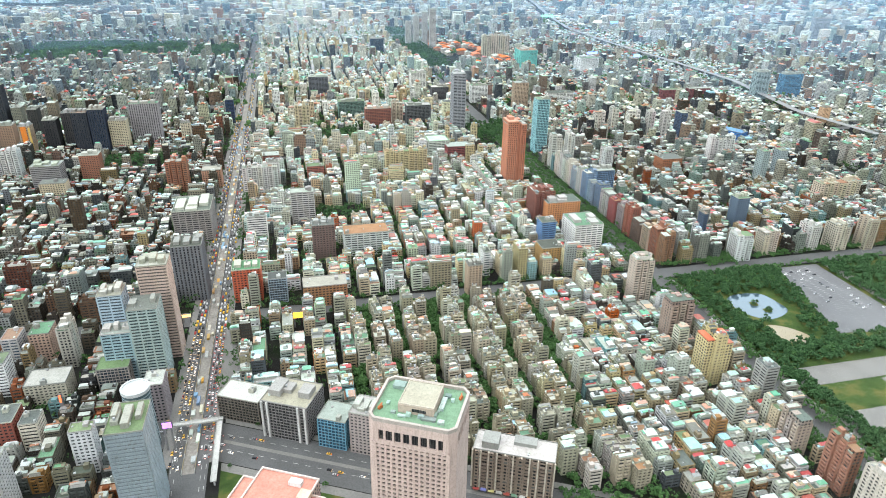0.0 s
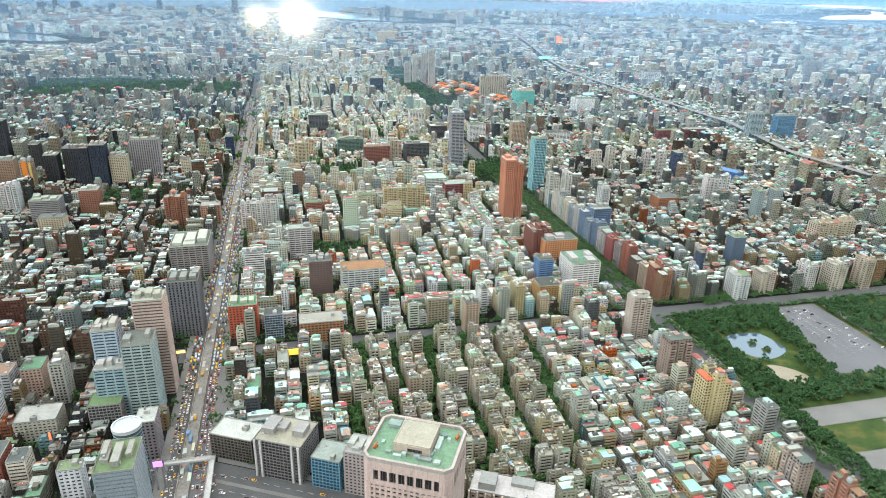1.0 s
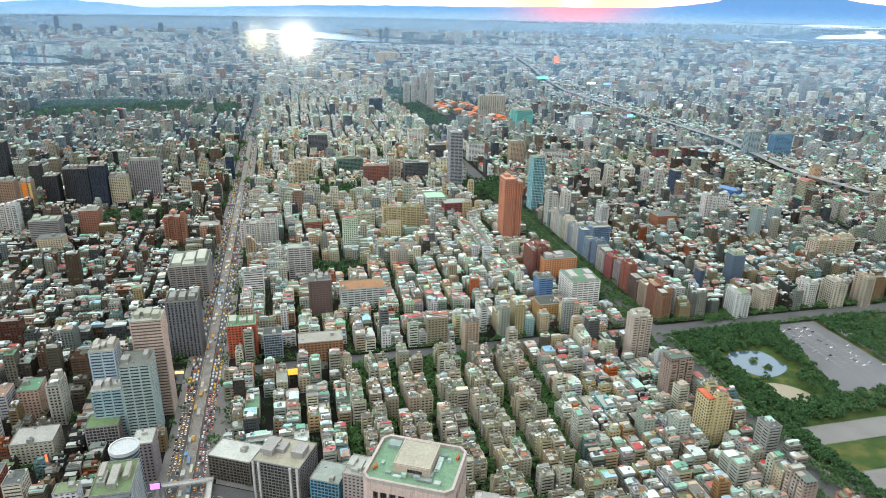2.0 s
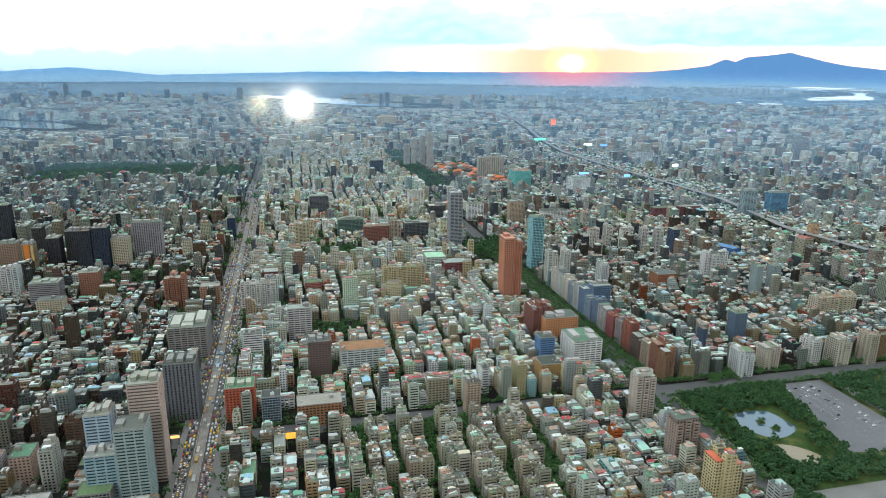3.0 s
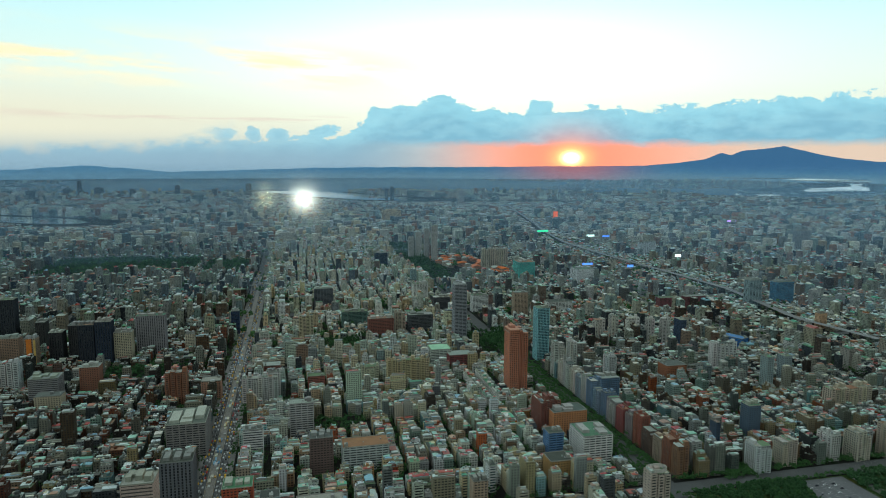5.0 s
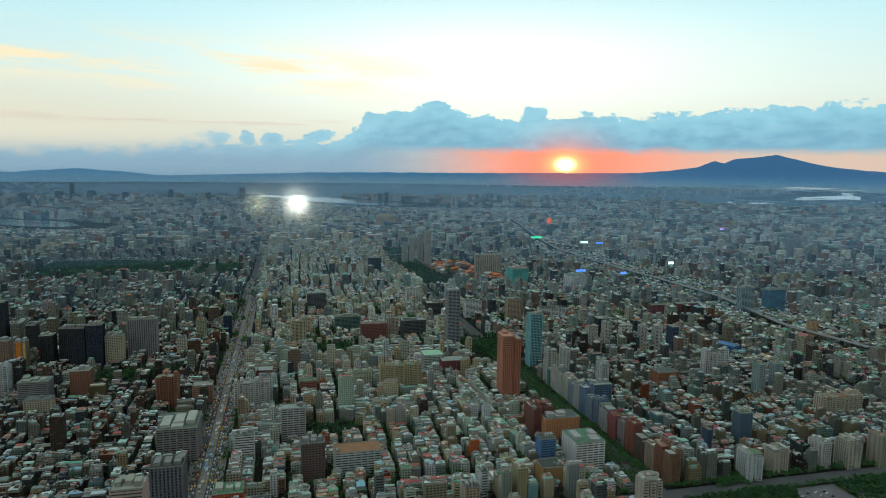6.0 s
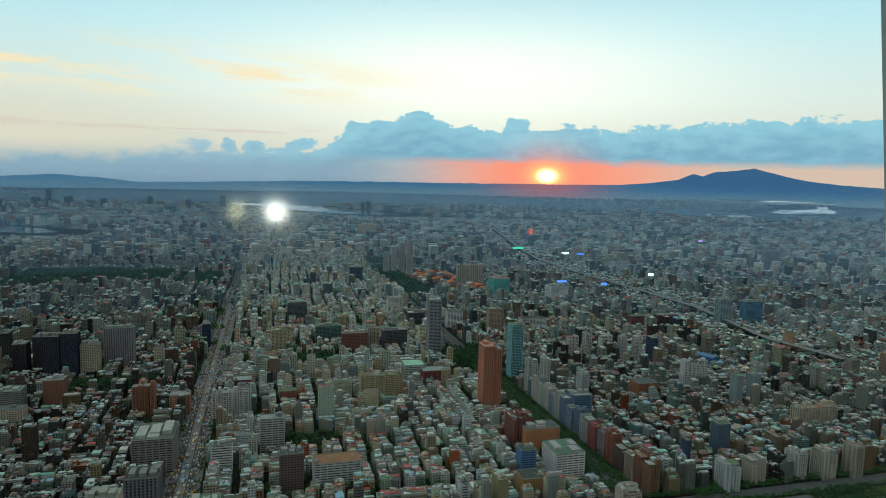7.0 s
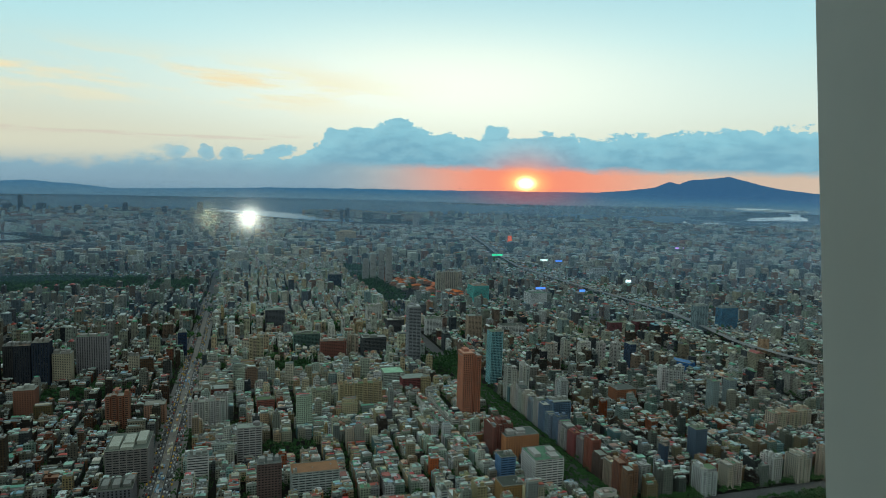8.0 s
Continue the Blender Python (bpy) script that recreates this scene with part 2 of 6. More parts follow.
def leaf_material(name, dark, light):
    mat, k = material(name)
    r = k.node("ShaderNodeNewGeometry").outputs["Random Per Island"]
    n = k.noise(spot(k), 0.35, 3.0)
    col = k.mix(k.m("ADD", k.m("MULTIPLY", r, 0.6), k.m("MULTIPLY", n, 0.4)), dark, light)
    return finish(mat, k, col, 0.7, specular=0.04)


def grass_material():
    mat, k = material("lawn_grass")
    at = spot(k)
    n = k.noise(at, 0.05, 5.0, 0.6)
    col = k.ramp(n, [(0.3, (0.022, 0.042, 0.014)), (0.5, (0.040, 0.068, 0.020)), (0.64, (0.095, 0.092, 0.030)), (0.78, (0.034, 0.058, 0.018))])
    return finish(mat, k, col, 0.9, bump=k.noise(at, 2.0, 2.0), depth=0.1, specular=0.05)


def water_material(name, colour, rough):
    mat, k = material(name)
    n = k.noise(spot(k), 0.4, 3.0)
    return finish(mat, k, colour, rough, bump=n, depth=0.01, specular=0.8)


WALL, GLASS, FACADE, ROOF, TIN = wall_material(), glazing_material(), facade_material(), roof_material(), tin_material()
STEEL = plain("tank_steel", (0.32, 0.33, 0.33), 0.5, 0.4)
GROUND = ground_material()
ASPHALT = plain("asphalt", (0.085, 0.086, 0.086), 0.9, fine=0.8, coarse=0.03, low=0.7, high=1.4)
PAVING = plain("paving", (0.17, 0.165, 0.155), 0.85, fine=0.6, coarse=0.05)
LINE = plain("road_paint", (0.42, 0.42, 0.40), 0.7)
LEAF = leaf_material("leaves", (0.012, 0.036, 0.014), (0.050, 0.105, 0.042))
LEAF2 = leaf_material("leaves_light", (0.018, 0.052, 0.018), (0.075, 0.15, 0.052))
BARK = plain("bark", (0.09, 0.07, 0.05), 0.9, fine=3.0)
GRASS = grass_material()
POND = water_material("pond_water", (0.05, 0.08, 0.10), 0.06)
BASIN = water_material("shallow_basin", (0.20, 0.155, 0.085), 0.5)
RIVER = plain("river_water", (0.92, 0.94, 0.92), 0.14, 1.0, fine=0.02, coarse=0.004, low=0.9, high=1.05, specular=1.0)
HILL, _k = material("far_hills")
_n = _k.noise(spot(_k), 0.006, 6.0, 0.65)
_s = _k.node("ShaderNodeSeparateXYZ")
_k.put(_s.inputs[0], spot(_k))
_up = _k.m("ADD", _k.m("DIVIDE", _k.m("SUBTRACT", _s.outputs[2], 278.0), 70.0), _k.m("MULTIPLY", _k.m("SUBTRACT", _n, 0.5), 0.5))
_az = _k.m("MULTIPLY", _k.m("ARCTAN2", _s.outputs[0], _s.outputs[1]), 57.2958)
# haze is put into the emission: paler at the foot, bluer at the crest
_haze_glow = _k.mix(_k.step(_up, 0.0, 1.0), (0.092, 0.160, 0.215), (0.036, 0.125, 0.245))
_haze_glow = _k.mix(_k.m("MULTIPLY", _k.step(_az, -8, -24), 0.5), _haze_glow, (0.090, 0.195, 0.31))
_haze_glow = _k.mix(_k.m("MULTIPLY", _k.step(_az, 17, 24), _k.step(_up, 0.4, 1.2)), _haze_glow, (0.040, 0.112, 0.24))
# the low sun's red glow, painted into the emission round its azimuth
_haze_glow = _k.mix(_k.m("MULTIPLY", _k.bell(_az, 11.4, 4.2), 0.85), _haze_glow, (0.42, 0.115, 0.13))
finish(HILL, _k, _k.mix(_n, (0.012, 0.03, 0.045), (0.03, 0.05, 0.06)), 1.0, emission=_haze_glow, glow=1.0, specular=0.0)
MATS = [WALL, GLASS, FACADE, ROOF, TIN, STEEL]
PLAZA = plain("lot_asphalt", (0.13, 0.13, 0.135), 0.9, fine=0.4, coarse=0.04)
SITE = plain("site_dirt", (0.21, 0.195, 0.175), 0.9, fine=0.4, coarse=0.06, low=0.5, high=1.4)

# ---- plan: p runs away along the avenues, q to the right across them ----
TURN = math.atan(0.222)
UX, UY, VX, VY = -math.sin(TURN), math.cos(TURN), math.cos(TURN), math.sin(TURN)
NEAR_R, DEEP = 3200.0, 1650.0


def reach(d):
    """The far plain is drawn in beyond 3.2 km, so that all of it lies within 4.9 km."""
    d = np.maximum(d, 1.0)
    return np.where(d < NEAR_R, d, NEAR_R + DEEP * (1 - np.exp(-np.maximum(d - NEAR_R, 0) / DEEP)))


def spread(p, q, z):
    """Plan to world for arrays; the far plain rises towards the horizon as it is drawn in."""
    p, q, z = np.asarray(p, float), np.asarray(q, float), np.asarray(z, float)
    x, y = p * UX + q * VX, p * UY + q * VY
    d = np.hypot(x, y)
    s = reach(d) / np.maximum(d, 1.0)
    return np.stack([x * s, y * s, EYE + (z - EYE) * s], -1)


def site(p, q, turn=0.0, z=0.0):
    """The pose of a thing on the near plain."""
    return pose(p * UX + q * VX, p * UY + q * VY, z, 0, 0, math.degrees(TURN) + turn)


# a box: x, y, z of the base's middle, sizes, turn in degrees, material, paint, and how far its top is pinched to a ridge
CORNER = np.array([(-.5, -.5, 0), (.5, -.5, 0), (.5, .5, 0), (-.5, .5, 0), (-.5, -.5, 1), (.5, -.5, 1), (.5, .5, 1), (-.5, .5, 1)])
QUADS = np.array([(0, 1, 5, 4), (1, 2, 6, 5), (2, 3, 7, 6), (3, 0, 4, 7), (4, 5, 6, 7)])


def box_mesh(name, boxes, mats, mapped=False):
    """One mesh of many upright boxes (no undersides), with metres in its UVs and a paint for each."""
    b = np.array([x[:7] for x in boxes], float)
    index = np.array([x[7] for x in boxes], int)
    paint = np.array([x[8] for x in boxes], float)
    n = len(b)
    v = CORNER[None] * b[:, None, 3:6]
    pinch = np.array([x[9] if len(x) > 9 else 0.0 for x in boxes])
    v[:, 4:, 0] *= (1 - pinch)[:, None]
    ang = np.radians(b[:, 6])[:, None]
    x = v[..., 0] * np.cos(ang) - v[..., 1] * np.sin(ang) + b[:, None, 0]
    y = v[..., 0] * np.sin(ang) + v[..., 1] * np.cos(ang) + b[:, None, 1]
    z = v[..., 2] + b[:, None, 2]
    if mapped:
        wx, wy = b[:, 1] * UX + b[:, 0] * VX, b[:, 1] * UY + b[:, 0] * VY
        d = np.hypot(wx, wy)
        s = (reach(d) / np.maximum(d, 1))[:, None]
        gx, gy = y * UX + x * VX, y * UY + x * VY
        x, y, z = gx * s, gy * s, EYE + (z - EYE) * s
    co = np.stack([x, y, z], -1).reshape(-1, 3)
    faces = (QUADS[None] + (np.arange(n) * 8)[:, None, None]).reshape(-1, 4)
    me = bpy.data.meshes.new(name)
    me.vertices.add(n * 8)
    me.vertices.foreach_set("co", co.astype(np.float32).ravel())
    me.loops.add(n * 20)
    me.loops.foreach_set("vertex_index", faces.astype(np.int32).ravel())
    me.polygons.add(n * 5)
    me.polygons.foreach_set("loop_start", np.arange(0, n * 20, 4, dtype=np.int32))
    me.polygons.foreach_set("use_smooth", np.zeros(n * 5, dtype=bool))
    used = sorted(set(index.tolist()))
    lut = np.zeros(max(used) + 1, int)
    for i, u in enumerate(used):
        lut[u] = i
        me.materials.append(mats[u])
    me.polygons.foreach_set("material_index", np.repeat(lut[index], 5).astype(np.int32))
    w, dd, h = b[:, 3], b[:, 4], b[:, 5]
    z0 = b[:, 2]
    uv = np.zeros((n, 5, 4, 2))
    for f, (span, start) in enumerate(((w, 0 * w), (dd, w), (w, w + dd), (dd, 2 * w + dd))):
        uv[:, f, 0] = np.stack([start, z0], -1)
        uv[:, f, 1] = np.stack([start + span, z0], -1)
        uv[:, f, 2] = np.stack([start + span, z0 + h], -1)
        uv[:, f, 3] = np.stack([start, z0 + h], -1)
    uv[:, 4, 1, 0] = uv[:, 4, 2, 0] = w
    uv[:, 4, 2, 1] = uv[:, 4, 3, 1] = dd
    layer = me.uv_layers.new(name="metres")
    layer.data.foreach_set("uv", uv.astype(np.float32).ravel())
    att = me.attributes.new("paint", "FLOAT_COLOR", "FACE")
    att.data.foreach_set("color", np.repeat(np.concatenate([paint, np.ones((n, 1))], 1), 5, 0).astype(np.float32).ravel())
    me.update(calc_edges=True)
    return me


def part(name, data, parent, label="", mat=None):
    """Links a mesh, or a bmesh, as one object under a thing or a part."""
    if isinstance(data, bmesh.types.BMesh):
        me = bpy.data.meshes.new(name)
        data.to_mesh(me)
        data.free()
        data = me
    if mat is not None:
        data.materials.append(mat)
    ob = new(name, data)
    ob.parent = parent
    if label:
        tagged(ob, label)
    return ob


def sheet(name, lines, mat, z=0.0, kind="structure", label="", category=""):
    """A ground sheet between two lines of (p, q) points, finely stepped."""
    (a, b) = lines
    n = 60
    verts, faces = [], []
    for i in range(n + 1):
        f = i / n * (len(a) - 1)
        j = min(int(f), len(a) - 2)
        f -= j
        for c in (a, b):
            p = c[j][0] * (1 - f) + c[j + 1][0] * f
            q = c[j][1] * (1 - f) + c[j + 1][1] * f
            verts.append((p, q))
    v = np.array(verts)
    co = spread(v[:, 0], v[:, 1], np.full(len(v), z))
    for i in range(n):
        faces.append((2 * i, 2 * i + 1, 2 * i + 3, 2 * i + 2))
    me = bpy.data.meshes.new(name)
    me.from_pydata(co.tolist(), [], faces)
    me.materials.append(mat)
    for poly in me.polygons:
        poly.use_smooth = True
    if me.polygons[0].normal.z < 0:
        me.flip_normals()
    return tagged(new(name, me), label, category, "", kind)


def patch(name, p0, p1, q0, q1, z, mat, label, category):
    return sheet(name, ([(p0, q0), (p1, q0)], [(p0, q1), (p1, q1)]), mat, z, "structure", label, category)

# ---- ground ----
def build_ground():
    rings = [1, 100, 250, 500, 900, 1400, 2000, 2600, 3200] + [3200 + 260 * i for i in range(1, 26)] + [11000, 13000, 16000]
    seg = 128
    ang = np.linspace(0, 2 * np.pi, seg, endpoint=False)
    co, faces = [], []
    for r in rings:
        co.append(spread(r * np.cos(ang), r * np.sin(ang), np.zeros(seg)))
    co = np.concatenate(co)
    for i in range(len(rings) - 1):
        for j in range(seg):
            faces.append((i * seg + j, i * seg + (j + 1) % seg, (i + 1) * seg + (j + 1) % seg, (i + 1) * seg + j))
    faces.append(tuple(range(seg)))
    me = bpy.data.meshes.new("ground")
    me.from_pydata(co.tolist(), [], faces)
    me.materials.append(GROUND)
    for poly in me.polygons:
        poly.use_smooth = True
    if me.polygons[0].normal.z < 0:
        me.flip_normals()
    tagged(new("ground", me), "dark city ground of asphalt lanes, yards and soil", "ground", kind="structure")


build_ground()

# ---- hills on the horizon ----
def build_hills():
    deg = [-60, -45, -34, -32, -28, -25, -22, -18, -10, -4, 4, 9, 14, 17.5, 20, 22, 23.2, 23.9, 24.6, 26.6, 27.6, 28.6, 30, 31.5, 33.5, 37, 45, 60]
    up = [-0.7, -0.6, -0.75, -0.65, -0.35, -0.55, -0.85, -0.75, -0.50, -0.42, -0.38, -0.30, -0.26, -0.18, 0.05, 0.35, 0.86, 0.66, 0.98, 1.2, 1.36, 1.10, 0.72, 0.42, 0.2, 0.0, -0.3, -0.5]
    n = 700
    az = np.linspace(-60, 60, n)
    crest = np.interp(az, deg, up)
    crest += np.array([0.05 * noise.noise(Vector((a * 0.9, 3.0, 0))) + 0.03 * noise.noise(Vector((a * 3.5, 7.0, 0))) for a in az])
    rows = 9
    co, faces = [], []
    for j in range(rows):
        f = j / (rows - 1)
        e = -1.9 + (crest + 1.9) * f ** 1.2
        r = 4852 + 60 * f
        rough = np.array([noise.noise(Vector((a * 1.3, f * 5, 1.0))) for a in az]) * 12 * math.sin(math.pi * f)
        e = np.radians(e)
        a = np.radians(az)
        co.append(np.stack([(r + rough) * np.sin(a), (r + rough) * np.cos(a), EYE + r * np.tan(e)], -1))
    co = np.concatenate(co)
    for j in range(rows - 1):
        for i in range(n - 1):
            faces.append((j * n + i, j * n + i + 1, (j + 1) * n + i + 1, (j + 1) * n + i))
    me = bpy.data.meshes.new("backdrop_hills")
    me.from_pydata(co.tolist(), [], faces)
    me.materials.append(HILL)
    for poly in me.polygons:
        poly.use_smooth = True
    tagged(new("backdrop_hills", me), "blue hazy hills and a twin-peaked mountain on the horizon", "hills", kind="structure")


build_hills()

# ---- painted evening haze over the far plain: thin sheets that scatter a little sky light ----
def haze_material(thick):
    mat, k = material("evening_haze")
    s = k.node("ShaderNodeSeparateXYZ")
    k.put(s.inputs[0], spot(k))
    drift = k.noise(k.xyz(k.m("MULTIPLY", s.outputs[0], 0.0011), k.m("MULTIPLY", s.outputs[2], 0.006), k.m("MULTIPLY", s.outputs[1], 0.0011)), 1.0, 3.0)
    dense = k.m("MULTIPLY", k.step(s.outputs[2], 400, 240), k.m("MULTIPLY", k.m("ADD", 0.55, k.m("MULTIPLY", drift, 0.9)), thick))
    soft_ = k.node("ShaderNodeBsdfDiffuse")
    # the haze's blue is put into the colour of these added sheets
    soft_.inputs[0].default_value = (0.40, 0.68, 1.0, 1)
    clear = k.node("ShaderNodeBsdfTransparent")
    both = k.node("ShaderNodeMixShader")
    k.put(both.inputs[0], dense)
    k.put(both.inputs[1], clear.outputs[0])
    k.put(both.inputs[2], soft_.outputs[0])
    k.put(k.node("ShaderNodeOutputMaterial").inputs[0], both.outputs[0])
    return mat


def build_haze():
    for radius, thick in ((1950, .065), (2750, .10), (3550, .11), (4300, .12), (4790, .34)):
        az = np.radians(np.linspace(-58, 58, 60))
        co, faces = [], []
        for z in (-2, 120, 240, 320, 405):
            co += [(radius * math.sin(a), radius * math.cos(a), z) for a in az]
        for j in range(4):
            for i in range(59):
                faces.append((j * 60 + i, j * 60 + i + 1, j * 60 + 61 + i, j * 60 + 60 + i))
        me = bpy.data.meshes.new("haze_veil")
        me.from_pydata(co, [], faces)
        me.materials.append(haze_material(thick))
        tagged(new("haze_veil", me), "thin bluish evening haze over the far plain", "haze", kind="stuff")


build_haze()

# ---- roads ----
MAIN_Q = [(-122, -84), (414, 456), (990, 1020), (-560, -535), (-900, -880), (1480, 1510), (-1300, -1280), (1900, 1930)]
CROSS_P = [(655, 685), (1235, 1262), (1680, 1720), (2130, 2160), (2900, 2940), (3600, 3640), (4300, 4340)]
for q0, q1 in MAIN_Q:
    patch("road", -200, 2900, q0 + 4, q1 - 4, 0.12, ASPHALT, "dark asphalt avenue", "road")
for q0, q1 in ((-126, -118), (-88, -80)):
    patch("pavement", 440, 2300, q0, q1, 0.26, PAVING, "grey tiled pavement along the avenue", "paving")
patch("pavement", 500, 655, -80, -66, 0.2, PAVING, "grey paved forecourt beside the avenue", "paving")
for p0, p1 in CROSS_P:
    patch("road", p0 + 3, p1 - 3, -2600, 2600, 0.16, ASPHALT, "dark asphalt cross street", "road")


def keelung(q):
    return 489 - 0.52 * (q + 125)


sheet("road", ([(keelung(-150) - 26, -150), (keelung(600) - 26, 600)], [(keelung(-150) + 22, -150), (keelung(600) + 22, 600)]), ASPHALT, 0.2, "structure", "wide diagonal asphalt road below the tower", "road")

# ---- the rivers' courses on the far plain ----
RIVERS = [
    ([(5149, -2232), (4949, -1946), (4852, -1708), (4676, -1483), (4514, -1286)], [392, 362, 346, 322, 129], "pale river reach beyond the houses"),
    ([(9134, -178), (8539, 250), (7737, 613), (7170, 935), (6763, 1266)], [707, 783, 783, 684, 311], "pale river bend under the far bank"),
    ([(6367, 1679), (6398, 1983), (6312, 2373), (6154, 2641)], [189, 293, 295, 192], "thin pale river reach"),
    ([(16358, 11806), (15529, 12240), (14731, 12783), (14050, 13014), (12603, 12125)], [700, 1300, 1500, 1700, 1500], "broad pale river before the mountain"),
    ([(14005, 13220), (11095, 11013), (9679, 9731), (8474, 8168), (8057, 7195)], [1500, 700, 600, 1100, 400], "broad river bend before the mountain"),
    ([(7512, 5601), (7296, 5849), (7073, 6157)], [349, 684, 336], "thin pale river arm"),
]
EXPRESSWAY = [(5701, 1901), (4051, 1526), (3387, 1359), (2898, 1264), (2429, 1257), (2074, 1273), (1709, 1278), (1344, 1200), (1137, 1230)]
RIVER_LINES = [(line, max(widths) * 0.55 + 60) for line, widths, label in RIVERS]

import collections

# ---- houses ----
WALLS = [(0.54, 0.48, 0.38), (0.66, 0.64, 0.59), (0.46, 0.34, 0.21), (0.30, 0.31, 0.31), (0.60, 0.50, 0.33), (0.19, 0.12, 0.08), (0.40, 0.13, 0.07), (0.52, 0.56, 0.52), (0.12, 0.125, 0.13), (0.46, 0.27, 0.15), (0.72, 0.71, 0.68), (0.26, 0.40, 0.41), (0.08, 0.065, 0.055), (0.56, 0.53, 0.48), (0.38, 0.36, 0.31), (0.34, 0.42, 0.36), (0.50, 0.52, 0.42), (0.16, 0.17, 0.16), (0.56, 0.40, 0.27), (0.24, 0.20, 0.16)]
TINS = [(0.58, 0.60, 0.58), (0.52, 0.56, 0.53), (0.40, 0.53, 0.46), (0.46, 0.49, 0.46), (0.33, 0.09, 0.08), (0.33, 0.15, 0.10), (0.28, 0.40, 0.48), (0.52, 0.47, 0.37), (0.70, 0.71, 0.70), (0.36, 0.11, 0.10), (0.33, 0.35, 0.33), (0.17, 0.36, 0.26), (0.40, 0.22, 0.15), (0.48, 0.55, 0.53), (0.20, 0.19, 0.165), (0.11, 0.115, 0.11), (0.26, 0.25, 0.22), (0.22, 0.24, 0.23), (0.46, 0.58, 0.51), (0.62, 0.58, 0.50)]
DECKS = [(0.30, 0.31, 0.285), (0.12, 0.13, 0.12), (0.36, 0.36, 0.33), (0.13, 0.22, 0.15), (0.28, 0.17, 0.12), (0.085, 0.09, 0.08), (0.42, 0.41, 0.38), (0.15, 0.19, 0.12), (0.32, 0.30, 0.25)]
BRIGHT_TINS = [(0.60, 0.61, 0.60), (0.50, 0.53, 0.50), (0.36, 0.50, 0.43), (0.30, 0.45, 0.38), (0.36, 0.09, 0.09), (0.34, 0.12, 0.10), (0.40, 0.24, 0.19), (0.30, 0.42, 0.50), (0.46, 0.50, 0.50), (0.55, 0.57, 0.55), (0.40, 0.39, 0.35), (0.27, 0.28, 0.26), (0.16, 0.33, 0.24), (0.42, 0.30, 0.24), (0.16, 0.155, 0.14), (0.44, 0.52, 0.47)]
PALE_WALLS = [(0.60, 0.53, 0.42), (0.66, 0.63, 0.56), (0.56, 0.46, 0.32), (0.62, 0.58, 0.48), (0.70, 0.69, 0.65), (0.50, 0.53, 0.45), (0.58, 0.44, 0.30)]
DULL_TINS = [(0.30, 0.30, 0.28), (0.22, 0.21, 0.19), (0.13, 0.13, 0.12), (0.34, 0.35, 0.33), (0.26, 0.12, 0.08), (0.24, 0.30, 0.27), (0.20, 0.15, 0.11), (0.44, 0.45, 0.43)]
MID_WALLS = [(0.50, 0.47, 0.40), (0.58, 0.56, 0.50), (0.40, 0.38, 0.33), (0.46, 0.40, 0.31), (0.31, 0.32, 0.32), (0.52, 0.50, 0.43), (0.20, 0.20, 0.20), (0.33, 0.22, 0.17), (0.36, 0.42, 0.40), (0.62, 0.61, 0.57), (0.25, 0.17, 0.13), (0.11, 0.12, 0.13), (0.42, 0.44, 0.36), (0.06, 0.065, 0.075), (0.10, 0.075, 0.06), (0.68, 0.66, 0.60), (0.64, 0.58, 0.47)]
SHADY = [(0.19, 0.12, 0.08), (0.24, 0.20, 0.16), (0.34, 0.13, 0.08), (0.12, 0.125, 0.13), (0.38, 0.34, 0.28), (0.16, 0.17, 0.16), (0.30, 0.31, 0.31), (0.08, 0.065, 0.055), (0.44, 0.39, 0.31)]
W_, G_, F_, R_, T_, S_ = range(6)


def tint(c, rng, amount=0.12):
    """A paint of its own for each piece: a little lighter or darker, a little more or less vivid."""
    f = 1 + rng.uniform(-amount, amount)
    grey, vivid = sum(c) / 3, rng.uniform(0.95, 1.45)
    return tuple(min(0.72, max(0.008, (grey + (x - grey) * vivid) * f * (1 + rng.uniform(-0.05, 0.05)) * g)) for x, g in zip(c, (0.95, 1.0, 0.985)))


